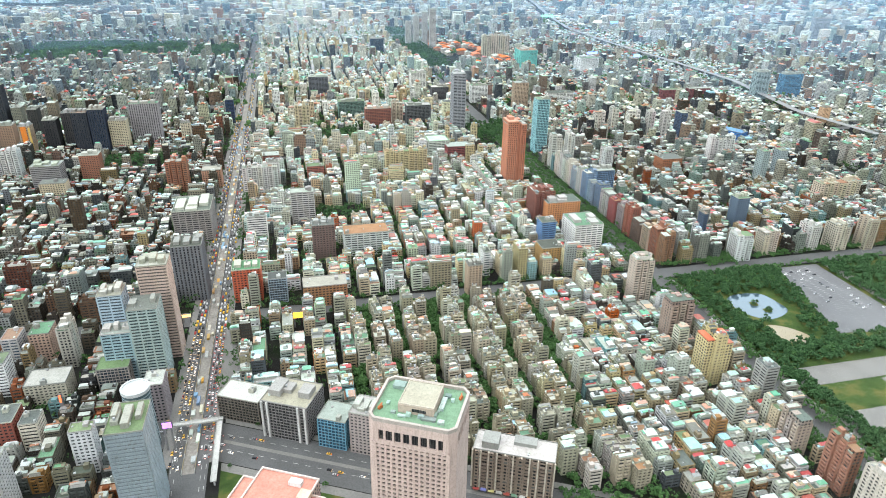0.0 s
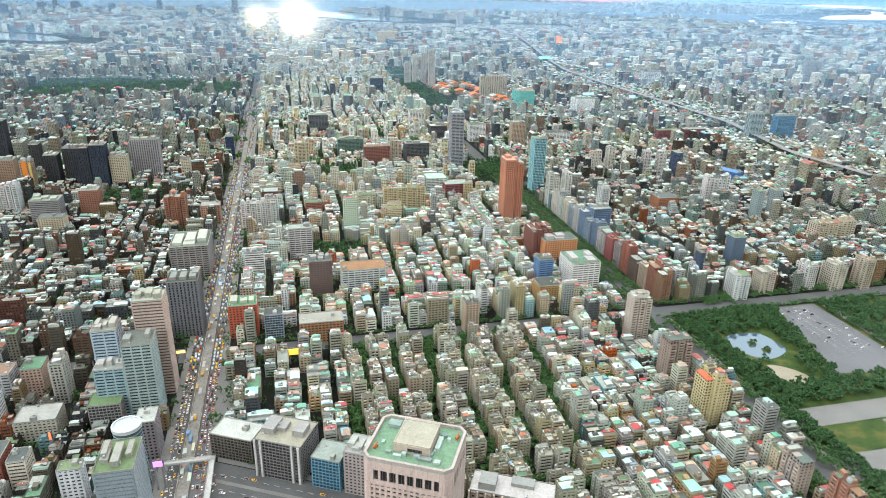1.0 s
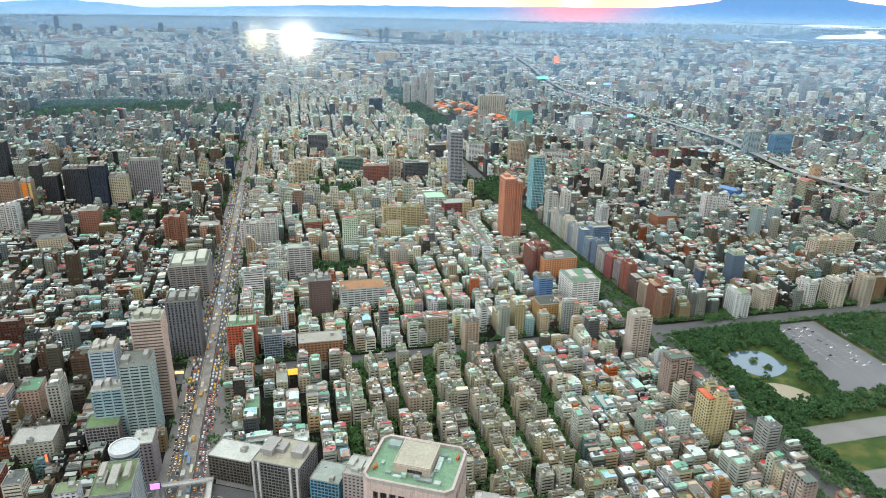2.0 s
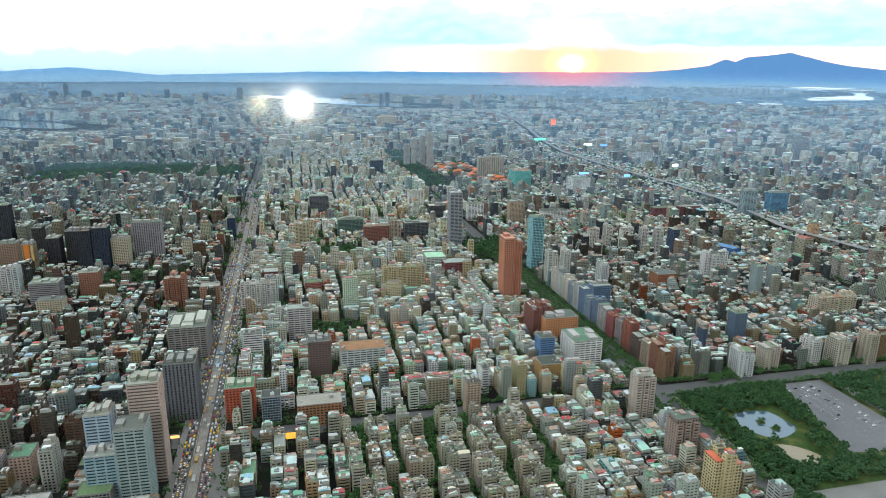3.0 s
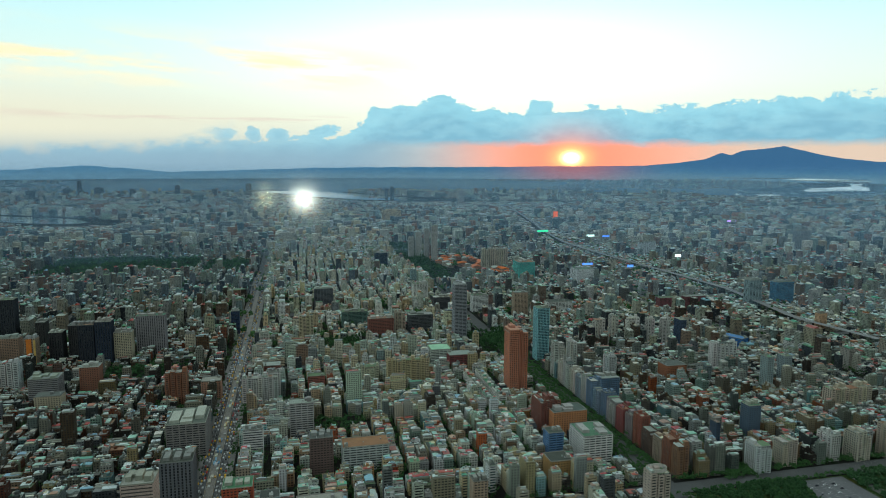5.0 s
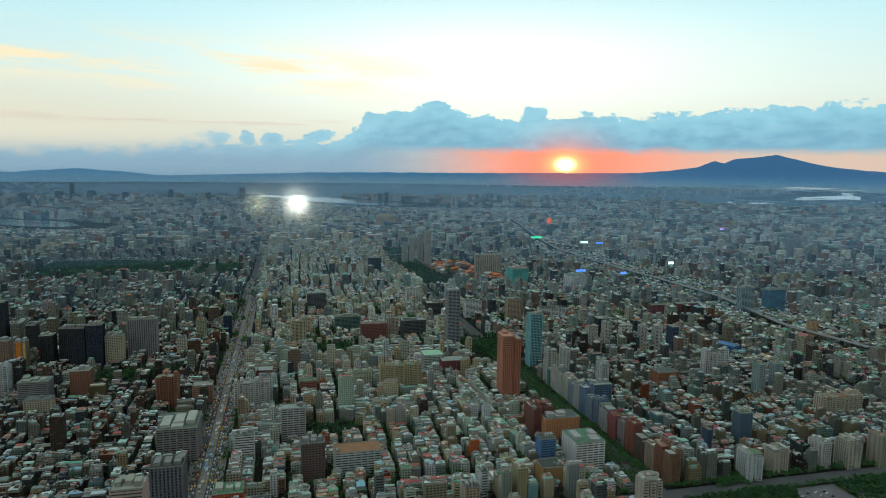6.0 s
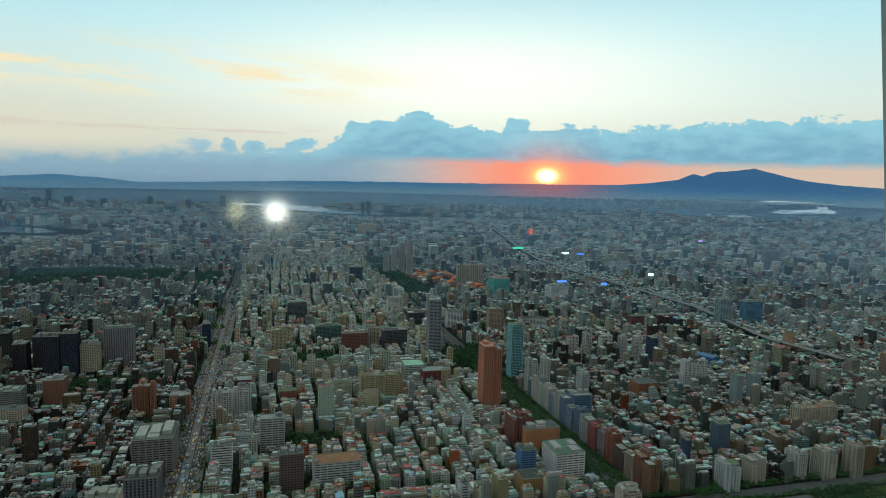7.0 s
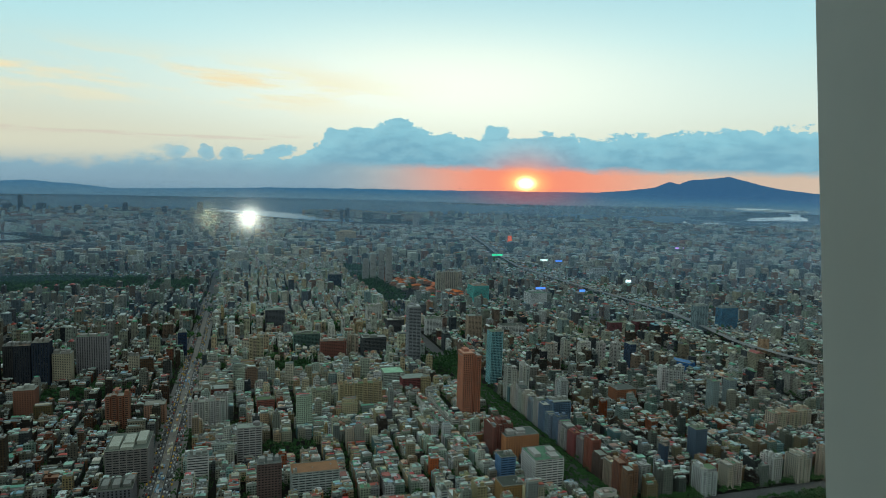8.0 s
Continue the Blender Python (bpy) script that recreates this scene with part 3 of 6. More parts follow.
def roof_boxes(w, d, h, rng, clutter=1.0, tin=0.75, edge=None):
    """What stands on a flat roof: parapet, stair head, tin sheds, water tanks."""
    deck = tint(rng.choice(DECKS), rng)
    tins = BRIGHT_TINS if tin > .9 else DULL_TINS if .5 < tin < .7 else TINS
    out = {"roof": [(0, 0, h, w - 0.1, d - 0.1, 0.25, 0, R_, deck)], "parapet": [], "stair_head": [], "tin_shed": [], "water_tank": []}
    wallc = tint((0.31, 0.30, 0.275), rng, .3) if edge is None else tuple(c * .9 for c in edge)
    for x, y, a, b in ((0, -d / 2 + .15, w, .3), (0, d / 2 - .15, w, .3), (-w / 2 + .15, 0, .3, d - .6), (w / 2 - .15, 0, .3, d - .6)):
        out["parapet"].append((x, y, h, a, b, 1.1, 0, W_, wallc))
    sx, sy = min(w * 0.4, rng.uniform(3, 5)), min(d * 0.5, rng.uniform(3.5, 6))
    if h > 34 and w > 16 and d > 12:
        sx, sy = w * rng.uniform(.2, .3), d * rng.uniform(.3, .45)
        out["roof_room"] = []
        for side in (-.3, .02, .31):
            if rng.random() < .8:
                a, b = w * rng.uniform(.14, .26), d * rng.uniform(.3, .62)
                out["roof_room"].append((side * w, rng.uniform(-.12, .12) * d, h + .2, a, b, rng.uniform(2.8, 6.2), 0, W_, wallc))
    px, py = rng.uniform(-.5, .5) * (w - sx - 1), rng.uniform(-.5, .5) * (d - sy - 1)
    out["stair_head"].append((px, py, h + .2, sx, sy, rng.uniform(2.6, 4.2), 0, W_, wallc))
    if rng.random() < tin:
        for _ in range(rng.choice((1, 2, 2, 3))):
            tx, ty = w * rng.uniform(.42, .96), d * rng.uniform(.3, .72)
            x, y = rng.uniform(-.5, .5) * (w - tx), rng.uniform(-.5, .5) * (d - ty)
            t = rng.uniform(2.2, 3.2)
            out["tin_shed"].append((x, y, h + .2, tx * .94, ty * .94, t, 0, W_, tint((0.42, 0.41, 0.38), rng, .3)))
            out["tin_shed"].append((x, y, h + .2 + t, tx * 1.04, ty * 1.03, rng.uniform(.25, .9), 0, T_, tint(rng.choice(tins), rng), rng.choice((.06, .1, .5, .96, .96))))
    for _ in range(int(rng.uniform(0, 1.99))):
        x, y = px + rng.uniform(-.4, .4) * sx, py + rng.uniform(-.4, .4) * sy
        for turn in (0, 45):
            out["water_tank"].append((x, y, h + 3.0, 1.35, 1.35, rng.uniform(1.6, 2.0) + 1, turn, S_, (0.5, 0.5, 0.5)))
    for _ in range(int(rng.uniform(1, 5) * clutter)):
        out["stair_head"].append((rng.uniform(-.45, .45) * w, rng.uniform(-.45, .45) * d, h + .2, rng.uniform(.8, 2), rng.uniform(.8, 2), rng.uniform(.7, 1.6), 0, R_, tint((0.4, 0.4, 0.39), rng, .4)))
    return out


def body_boxes(w, d, h, wall, glass, mode, rng, storey=3.2):
    """Glazed core, floor bands and piers, so that the windows lie back between them."""
    if mode == "plain":
        return {"wall": [(0, 0, 0, w, d, h, 0, F_, wall)]}
    out = {"glazing": [(0, 0, 0, w - 1.1, d - 1.1, h, 0, G_, glass)], "wall": []}
    nf = max(2, int(round(h / storey)))
    s = h / nf
    band = {"ribs": 0.7, "grid": 1.45, "bands": 1.5, "curtain": 0.55, "stripes": 1.7, "balcony": 1.1}[mode]
    back = .6 if mode == "ribs" else 0
    for i in range(nf):
        out["wall"].append((0, 0, i * s, w - back, d - back, band if i else band * .6, 0, W_, wall))
    out["wall"].append((0, 0, h - .5, w, d, .5, 0, W_, wall))
    bay = {"ribs": 4.4, "grid": 4.0, "bands": 9.0, "curtain": 3.2, "stripes": 50.0, "balcony": 5.5}[mode]
    pier = {"ribs": 2.2, "grid": 1.5, "bands": 1.2, "curtain": .35, "stripes": .8, "balcony": 1.6}[mode]
    nx, ny = max(1, round(w / bay)), max(1, round(d / bay))
    for i in range(nx + 1):
        x = -w / 2 + pier / 2 + (w - pier) * i / nx
        for y in (-d / 2 + .5, d / 2 - .5):
            out["wall"].append((x, y, 0, pier, .94, h, 0, W_, wall))
    for i in range(ny + 1):
        y = -d / 2 + pier / 2 + (d - pier) * i / ny
        for x in (-w / 2 + .5, w / 2 - .5):
            out["wall"].append((x, y, 0, .94, pier, h, 0, W_, wall))
    if mode == "balcony" and w > 14:
        for j in range(0, nx, 2):
            x = -w / 2 + pier / 2 + (w - pier) * (j + .5) / nx
            for y in (-d / 2 - .9, d / 2 + .9):
                out["wall"].append((x, y, 0, (w / nx) * .6, 1.9, h - rng.choice((0, 0, 3.2)), 0, F_, wall))
    if mode == "balcony":
        for i in range(1, nf):
            for j in range(nx):
                if rng.random() < .75:
                    x = -w / 2 + pier / 2 + (w - pier) * (j + .5) / nx
                    out["wall"].append((x, -d / 2 - .5, i * s - .1, (w / nx) * .62, 1.1, 1.15, 0, W_, wall))
    return out


def bay_boxes(w, d, h, wall, glass, rng):
    """An apartment block whose fronts step in and out bay by bay, with dark slots between and roof rooms of differing height."""
    out = collections.defaultdict(list)
    swap = d > w * 1.3
    if swap:
        w, d = d, w
    n = max(2, round(w / 8.5))
    bw = w / n
    # core painted a fifth darker: shade of the recessed slots put into its colour
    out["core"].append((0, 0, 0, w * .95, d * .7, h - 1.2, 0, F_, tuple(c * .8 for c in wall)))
    out["roof"].append((0, 0, h - 1.2, w * .95, d * .7, .2, 0, R_, tint(rng.choice(DECKS), rng)))
    for i in range(n):
        x = -w / 2 + bw * (i + .5)
        dep, hh = d - rng.choice((0, 1.4, 2.6)), h - rng.choice((0, 0, 0, 3.2, 6.4))
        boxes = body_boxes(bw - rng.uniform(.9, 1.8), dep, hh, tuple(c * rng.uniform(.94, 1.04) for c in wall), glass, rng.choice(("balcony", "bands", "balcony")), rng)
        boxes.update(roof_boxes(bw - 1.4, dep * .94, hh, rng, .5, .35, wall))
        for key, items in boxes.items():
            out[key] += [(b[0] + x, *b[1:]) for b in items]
        if rng.random() < .7:
            out["lift_house"].append((x, rng.uniform(-.2, .2) * d, hh + .2, bw * rng.uniform(.4, .7), d * rng.uniform(.25, .45), rng.uniform(3.2, 6.5), 0, W_, tuple(c * .92 for c in wall)))
    if swap:
        out = {key: [(b[1], b[0], b[2], b[4], b[3], *b[5:]) for b in items] for key, items in out.items()}
    return dict(out)


def shaped_boxes(w, d, h, wall, glass, mode, rng, tin=.85):
    """A house of one or more volumes that differ in depth and height, with its roofs."""
    out = collections.defaultdict(list)
    pieces = [(0.0, 0.0, w, d, h)]
    if tin < .5 and d > 8:
        # a cream apartment block: a spine with bays that step in and out
        a, b = d * rng.uniform(.34, .44), d * rng.uniform(.3, .4)
        s = rng.choice((-1, 1))
        pieces = [(s * w * .06, -d / 2 + a / 2, w * .94, a, h), (s * -w * .12, (a - b) / 2, w * .62, d - a - b, h - rng.choice((0, 0, 3.2))), (s * w * rng.uniform(-.1, .08), d / 2 - b / 2, w * .84, b, h - rng.choice((0, 3.2, 3.2, 6.4)))]
    elif d > 9.5 and rng.random() < .6:
        cut = d * rng.uniform(.38, .62)
        drop = rng.choice((0, 3.2, 3.2, 6.4))
        inset = rng.uniform(.3, 1.8)
        pieces = [(0.0, -d / 2 + cut / 2, w, cut, h), (rng.choice((-1, 1)) * inset / 2, cut / 2, w - inset, d - cut, max(7, h - drop))]
        if rng.random() < .5:
            a, b = pieces
            pieces = [(a[0], a[1], a[2], a[3], b[4]), (b[0], b[1], b[2], b[3], a[4])]
    elif h > 18 and rng.random() < .5:
        pieces = [(0.0, 0.0, w, d, h - 3.2), (rng.uniform(-.1, .1) * w, rng.uniform(-.1, .1) * d, w * .72, d * .72, h)]
    for x, y, a, b, c in pieces:
        boxes = body_boxes(a, b, c, wall, glass, mode, rng)
        boxes.update(roof_boxes(a, b, c, rng, .7, tin, wall))
        for key, items in boxes.items():
            for i in items:
                out[key].append((i[0] + x, i[1] + y, *i[2:]))
    return out


def house(name, label, category, p, q, w, d, h, wall, glass, mode, seed, turn=0.0, group="", clutter=1.0, tin=0.0, extra=None, bays=True):
    """One building with its parts."""
    rng = random.Random(seed)
    top = new(name)
    top.matrix_world = site(p, q, turn)
    tagged(top, label, category, group)
    if group:
        boxes = shaped_boxes(w, d, h, wall, glass, mode, rng, tin)
    elif mode == "balcony" and bays and max(w, d) >= 14:
        boxes = bay_boxes(w, d, h, wall, glass, rng)
    else:
        boxes = body_boxes(w, d, h, wall, glass, mode, rng)
        boxes.update(roof_boxes(w, d, h, rng, clutter, tin))
    if extra:
        for key, more in extra.items():
            boxes.setdefault(key, []).extend(more)
    for shed in boxes.pop("roof_shed", []):
        part("roof_shed", box_mesh("roof_shed", [shed], MATS), top)
    for room in boxes.pop("roof_room", []):
        part("roof_room", box_mesh("roof_room", [room], MATS), top)
    small = boxes["stair_head"][1:4]
    boxes["stair_head"] = boxes["stair_head"][:1]
    for key, size in (("lift_house", 1), ("tin_shed", 2), ("water_tank", 2)):
        items = boxes.pop(key, [])
        for i in range(0, len(items), size):
            part(key, box_mesh(key, items[i:i + size], MATS), top)
    for key, items in boxes.items():
        if items:
            part(key, box_mesh(key, items, MATS), top)
    for item in small[:1 if group else 2]:
        part("vent_box", box_mesh("vent_box", [item], MATS), top)
    TAKEN.append((p - d / 2 - 2, p + d / 2 + 2, q - w / 2 - 2, q + w / 2 + 2))
    return top


TAKEN = []

# ---- buildings that stand out ----
house("apartment_tower", "tall salmon-orange residential tower with dark vertical window slots", "tower", 1032, 367, 33, 26, 108, (0.46, 0.18, 0.11), (0.14, 0.05, 0.03), "ribs", 1, extra={
    "wing": [(-7.6, -1.6, 0, 17.6, 30, 113, 0, F_, (.46, .185, .115))],
    "corner_wing": [(11.6, -1.2, 0, 7.6, 29, 107, 0, F_, (.44, .165, .10))],
    "fin": [(x, -1.0, 0, 1.1, 29.6, 110, 0, W_, (.48, .20, .13)) for x in (3.2, 6.6)],
    "crown": [(-7.6, -1.6, 113, 18.2, 30.6, 1.3, 0, W_, (.48, .26, .18)), (11.6, -1.2, 107, 8.2, 29.6, 1.2, 0, W_, (.48, .26, .18)), (-8, 2, 114.3, 9, 14, 4.5, 0, W_, (.44, .2, .14)), (5, 5, 108, 8, 11, 6, 0, W_, (.42, .2, .14))]})
house("office_tower", "tall slim grey tower with even window bands", "tower", 1398, 362, 28, 26, 122, (0.27, 0.28, 0.30), (0.05, 0.06, 0.08), "bands", 2, extra={"crown": [(0, 0, 122, 24, 22, 4, 0, W_, (.5, .51, .52)), (-4, 2, 126, 10, 10, 4, 0, W_, (.3, .31, .33))]})
house("glass_tower", "teal glass tower with pale edges", "tower", 1206, 481, 25, 24, 106, (0.3, 0.56, 0.6), (0.06, 0.22, 0.27), "curtain", 3)
house("apartment_block", "dark red-brown tiled apartment block", "apartment", 879, 361, 32, 40, 47, (0.22, 0.09, 0.07), (0.06, 0.04, 0.04), "balcony", 5)
house("apartment_block", "orange-brown apartment block with pale roof frame", "apartment", 858, 384, 52, 30, 36, (0.55, 0.24, 0.11), (0.09, 0.06, 0.05), "grid", 6)
house("office_block", "small blue glass office block", "office", 782, 333, 21, 20, 38, (0.12, 0.22, 0.38), (0.05, 0.12, 0.25), "bands", 7)
house("apartment_block", "long white apartment block with grey roof", "apartment", 772, 382, 41, 45, 39, (0.66, 0.65, 0.62), (0.12, 0.12, 0.12), "bands", 8)
house("public_hall", "low hall with a pale mint-green flat roof", "hall", 1222, 276, 42, 40, 32, (0.48, 0.52, 0.46), (0.12, 0.14, 0.12), "bands", 9, extra={"green_roof": [(0, 0, 32.3, 37, 35, .4, 0, R_, (.34, .56, .38))]})
house("apartment_block", "low dark red brick block", "apartment", 1192, 309, 45, 30, 27, (0.26, 0.08, 0.08), (0.06, 0.04, 0.04), "bands", 10)
house("apartment_block", "long yellow-beige apartment slab", "apartment", 1107, 194, 76, 16, 48, (0.48, 0.39, 0.24), (0.12, 0.1, 0.07), "balcony", 11)
house("apartment_block", "pale yellow-green apartment block", "apartment", 1130, 125, 42, 20, 34, (0.46, 0.47, 0.34), (0.12, 0.12, 0.09), "balcony", 12)
house("public_block", "pale grey-green block round a courtyard", "office", 813, 86, 59, 30, 32, (0.44, 0.47, 0.45), (0.1, 0.12, 0.12), "bands", 13)
house("apartment_tower", "dark brown tiled apartment tower", "tower", 804, 30, 29, 22, 50, (0.16, 0.11, 0.1), (0.05, 0.04, 0.04), "grid", 14)
house("apartment_block", "red brick-tiled block on the avenue corner", "apartment", 715, -64, 32, 26, 41, (0.46, 0.11, 0.06), (0.1, 0.05, 0.04), "grid", 15)
house("office_block", "blue-grey glass office block on a corner", "office", 701, -30, 21, 18, 31, (0.26, 0.33, 0.38), (0.08, 0.12, 0.16), "curtain", 16)
house("office_block", "wide orange-brown brick office with roof garden", "office", 686, 23, 50, 25, 26, (0.33, 0.17, 0.09), (0.1, 0.07, 0.05), "grid", 17)
house("apartment_tower", "grey-white slim residential tower with window bands", "tower", 931, 8, 34, 20, 49, (0.42, 0.41, 0.4), (0.1, 0.1, 0.1), "bands", 18)
house("apartment_block", "white slab apartment with blank side wall", "apartment", 870, -56, 26, 14, 40, (0.58, 0.57, 0.55), (0.16, 0.16, 0.16), "stripes", 19)
house("apartment_block", "two-winged white apartment block with balconies", "apartment", 1068, -55, 57, 18, 46, (0.54, 0.53, 0.5), (0.12, 0.12, 0.12), "balcony", 20)
house("office_block", "low dark red wide block on the avenue", "office", 1218, -49, 47, 25, 20, (0.27, 0.1, 0.08), (0.07, 0.05, 0.04), "bands", 21)
house("apartment_tower", "nearly black tall apartment tower", "tower", 1378, -446, 24, 26, 63, (0.040, 0.040, 0.044), (0.012, 0.012, 0.015), "ribs", 22)
house("apartment_tower", "charcoal apartment tower with dark panes", "tower", 1392, -418, 20, 24, 72, (0.050, 0.048, 0.050), (0.012, 0.012, 0.015), "ribs", 570)
house("apartment_tower", "nearly black tall apartment tower with blue glass", "tower", 1357, -386, 27, 28, 80, (0.035, 0.04, 0.052), (0.012, 0.015, 0.022), "ribs", 23)
house("apartment_tower", "blue-black apartment tower with a stepped top", "tower", 1352, -355, 28, 28, 86, (0.030, 0.040, 0.062), (0.012, 0.018, 0.03), "ribs", 571)
house("apartment_tower", "dark slim apartment tower with narrow windows", "tower", 1468, -502, 18, 25, 64, (0.045, 0.045, 0.044), (0.02, 0.02, 0.02), "ribs", 24)
house("apartment_tower", "beige apartment tower with dark window rows", "tower", 1359, -323, 32, 22, 61, (0.46, 0.4, 0.29), (0.1, 0.09, 0.07), "grid", 25)
house("apartment_tower", "mauve-grey apartment tower with vertical ribs", "tower", 1415, -283, 56, 22, 79, (0.27, 0.25, 0.26), (0.07, 0.07, 0.08), "ribs", 26)
house("apartment_tower", "slim beige tower with stepped top", "tower", 1396, -207, 18, 14, 41, (0.48, 0.42, 0.32), (0.1, 0.09, 0.07), "grid", 27)
house("apartment_tower", "tower with a bright orange side", "tower", 1345, -480, 20, 20, 61, (0.34, 0.26, 0.19), (0.1, 0.07, 0.05), "grid", 28, extra={"orange_panel": [(-1.5, -10.4, 0, 9, 1.2, 60, 0, W_, (.62, .19, .035)), (8, -10.4, 0, 3, 1.2, 58, 0, W_, (.60, .40, .12))]})
house("apartment_block", "brown tiled apartment block of many storeys", "apartment", 1375, -532, 45, 22, 56, (0.32, 0.21, 0.15), (0.08, 0.06, 0.05), "grid", 29)
house("apartment_block", "white apartment block of several wings", "apartment", 1210, -470, 37, 22, 54, (0.55, 0.55, 0.54), (0.14, 0.14, 0.14), "balcony", 30)
house("office_block", "plain grey slab office with blank front", "office", 1148, -393, 44, 30, 44, (0.25, 0.24, 0.24), (0.12, 0.12, 0.12), "stripes", 31)
house("apartment_block", "beige apartment block with even windows", "apartment", 1094, -371, 38, 22, 31, (0.47, 0.39, 0.28), (0.1, 0.09, 0.07), "grid", 32)
house("apartment_block", "red-brown brick apartment block", "apartment", 1174, -333, 30, 24, 50, (0.27, 0.12, 0.08), (0.07, 0.05, 0.04), "grid", 33)
house("apartment_block", "reddish brick apartment block with balconies", "apartment", 1102, -187, 35, 22, 54, (0.3, 0.13, 0.08), (0.07, 0.05, 0.04), "balcony", 34)
house("office_block", "salmon tiled block on the avenue", "office", 1114, -135, 31, 24, 32, (0.4, 0.22, 0.15), (0.1, 0.07, 0.06), "grid", 35)
house("office_tower", "dark grey office block with vertical fins", "tower", 731, -127, 34, 30, 70, (0.15, 0.155, 0.17), (0.05, 0.05, 0.06), "ribs", 36)
house("office_tower", "long grey-brown office slab along the avenue", "office", 913, -142, 50, 60, 47, (0.24, 0.22, 0.21), (0.05, 0.05, 0.06), "bands", 37)
house("office_tower", "narrow navy-blue glass tower on the avenue", "tower", 1539, -129, 18, 14, 53, (0.03, 0.05, 0.1), (0.02, 0.03, 0.06), "stripes", 38)
house("apartment_tower", "dark slate-blue apartment tower", "tower", 789, 640, 20, 18, 47, (0.1, 0.14, 0.19), (0.04, 0.06, 0.08), "grid", 39)
house("apartment_block", "white gridded apartment block facing the park", "apartment", 690, 575, 25, 22, 37, (0.58, 0.58, 0.56), (0.12, 0.12, 0.12), "balcony", 40)
house("apartment_block", "beige apartment block facing the park", "apartment", 700, 624, 23, 22, 34, (0.45, 0.4, 0.33), (0.1, 0.09, 0.08), "balcony", 41)
house("apartment_block", "white apartment block beside the park", "apartment", 702, 693, 18, 25, 35, (0.55, 0.54, 0.5), (0.12, 0.12, 0.11), "balcony", 42)
house("apartment_block", "cream apartment block beside the park", "apartment", 694, 731, 23, 25, 39, (0.47, 0.43, 0.35), (0.1, 0.09, 0.08), "balcony", 43)
house("apartment_block", "tan apartment block beside the park", "apartment", 688, 773, 14, 25, 44, (0.42, 0.36, 0.28), (0.1, 0.09, 0.08), "balcony", 44)
house("office_tower", "thin dark navy tower beside the park", "tower", 746, 551, 6, 14, 46, (0.06, 0.09, 0.14), (0.03, 0.04, 0.06), "stripes", 45)
house("apartment_block", "orange-brown brick block among pale roofs", "apartment", 1031, 665, 39, 30, 32, (0.32, 0.13, 0.07), (0.09, 0.06, 0.05), "grid", 46)
house("market_hall", "long low hall wrapped in bright blue sheeting", "hall", 1221, 916, 26, 84, 22, (0.05, 0.17, 0.42), (0.03, 0.12, 0.34), "stripes", 47, 26.6, extra={"blue_roof": [(0, 0, 22.3, 24, 80, .4, 0, T_, (.07, .2, .42))]})
house("office_tower", "square dark blue office tower", "tower", 1249, 820, 15, 24, 55, (0.08, 0.12, 0.2), (0.04, 0.06, 0.1), "curtain", 48)
house("office_tower", "grey-green office tower with window bands", "tower", 1562, 1247, 39, 24, 71, (0.26, 0.32, 0.31), (0.08, 0.11, 0.11), "bands", 49)
house("office_tower", "blue glass office tower among low roofs", "tower", 1561, 1340, 58, 24, 63, (0.1, 0.26, 0.4), (0.05, 0.14, 0.24), "curtain", 50)
house("stadium_hall", "large block with a teal-green roof screen", "hall", 2071, 759, 56, 60, 63, (0.12, 0.46, 0.4), (0.08, 0.3, 0.26), "stripes", 52)
house("department_store", "large white box-shaped store", "store", 1985, 931, 61, 50, 48, (0.74, 0.74, 0.72), (0.3, 0.3, 0.3), "stripes", 53)
house("office_tower", "tall pinkish blank-sided office slab", "tower", 613, -140, 28, 24, 104, (0.47, 0.36, 0.31), (0.3, 0.24, 0.21), "stripes", 54)
house("office_tower", "grey-green office tower with ribbon windows", "tower", 575, -146, 26, 28, 80, (0.30, 0.37, 0.36), (0.03, 0.09, 0.10), "bands", 55)
house("office_tower", "pale blue stepped office tower with fine horizontal ribs", "tower", 602, -179, 22, 24, 82, (0.34, 0.43, 0.50), (0.10, 0.17, 0.22), "bands", 56)
house("office_block", "blue-green glass block with white floor bands", "office", 574, -173, 26, 20, 56, (0.26, 0.37, 0.41), (0.03, 0.10, 0.13), "bands", 57)
house("apartment_tower", "grey-beige apartment tower with balconies", "tower", 615, -230, 14, 24, 44, (0.43, 0.41, 0.36), (0.1, 0.1, 0.09), "balcony", 58)
house("apartment_block", "pinkish-brown apartment block with gridded windows", "apartment", 631, -258, 19, 24, 32, (0.42, 0.29, 0.23), (0.1, 0.07, 0.06), "grid", 59)
house("office_block", "grey office block with blue glass strip", "office", 620, -280, 15, 22, 35, (0.34, 0.33, 0.33), (0.07, 0.14, 0.22), "bands", 60)
house("apartment_tower", "white apartment tower with slotted side", "tower", 576, -276, 11, 20, 36, (0.6, 0.61, 0.61), (0.1, 0.11, 0.12), "stripes", 61)
house("office_block", "mossy beige low office block", "office", 560, -235, 35, 26, 21, (0.4, 0.38, 0.31), (0.09, 0.09, 0.08), "grid", 62)
house("office_block", "brown office block with a curved glass front", "office", 561, -178, 28, 22, 28, (0.28, 0.25, 0.23), (0.06, 0.09, 0.13), "curtain", 63)
house("glass_tower", "blue-grey glass office tower beside the crossing", "tower", 400, -127, 25, 34, 86, (0.24, 0.29, 0.315), (0.55, 0.68, 0.74), "stripes", 64, clutter=2.0)
house("office_block", "narrow dark block with pink-grey top", "office", 512, -134, 16, 22, 39, (0.24, 0.21, 0.22), (0.05, 0.05, 0.06), "grid", 65)
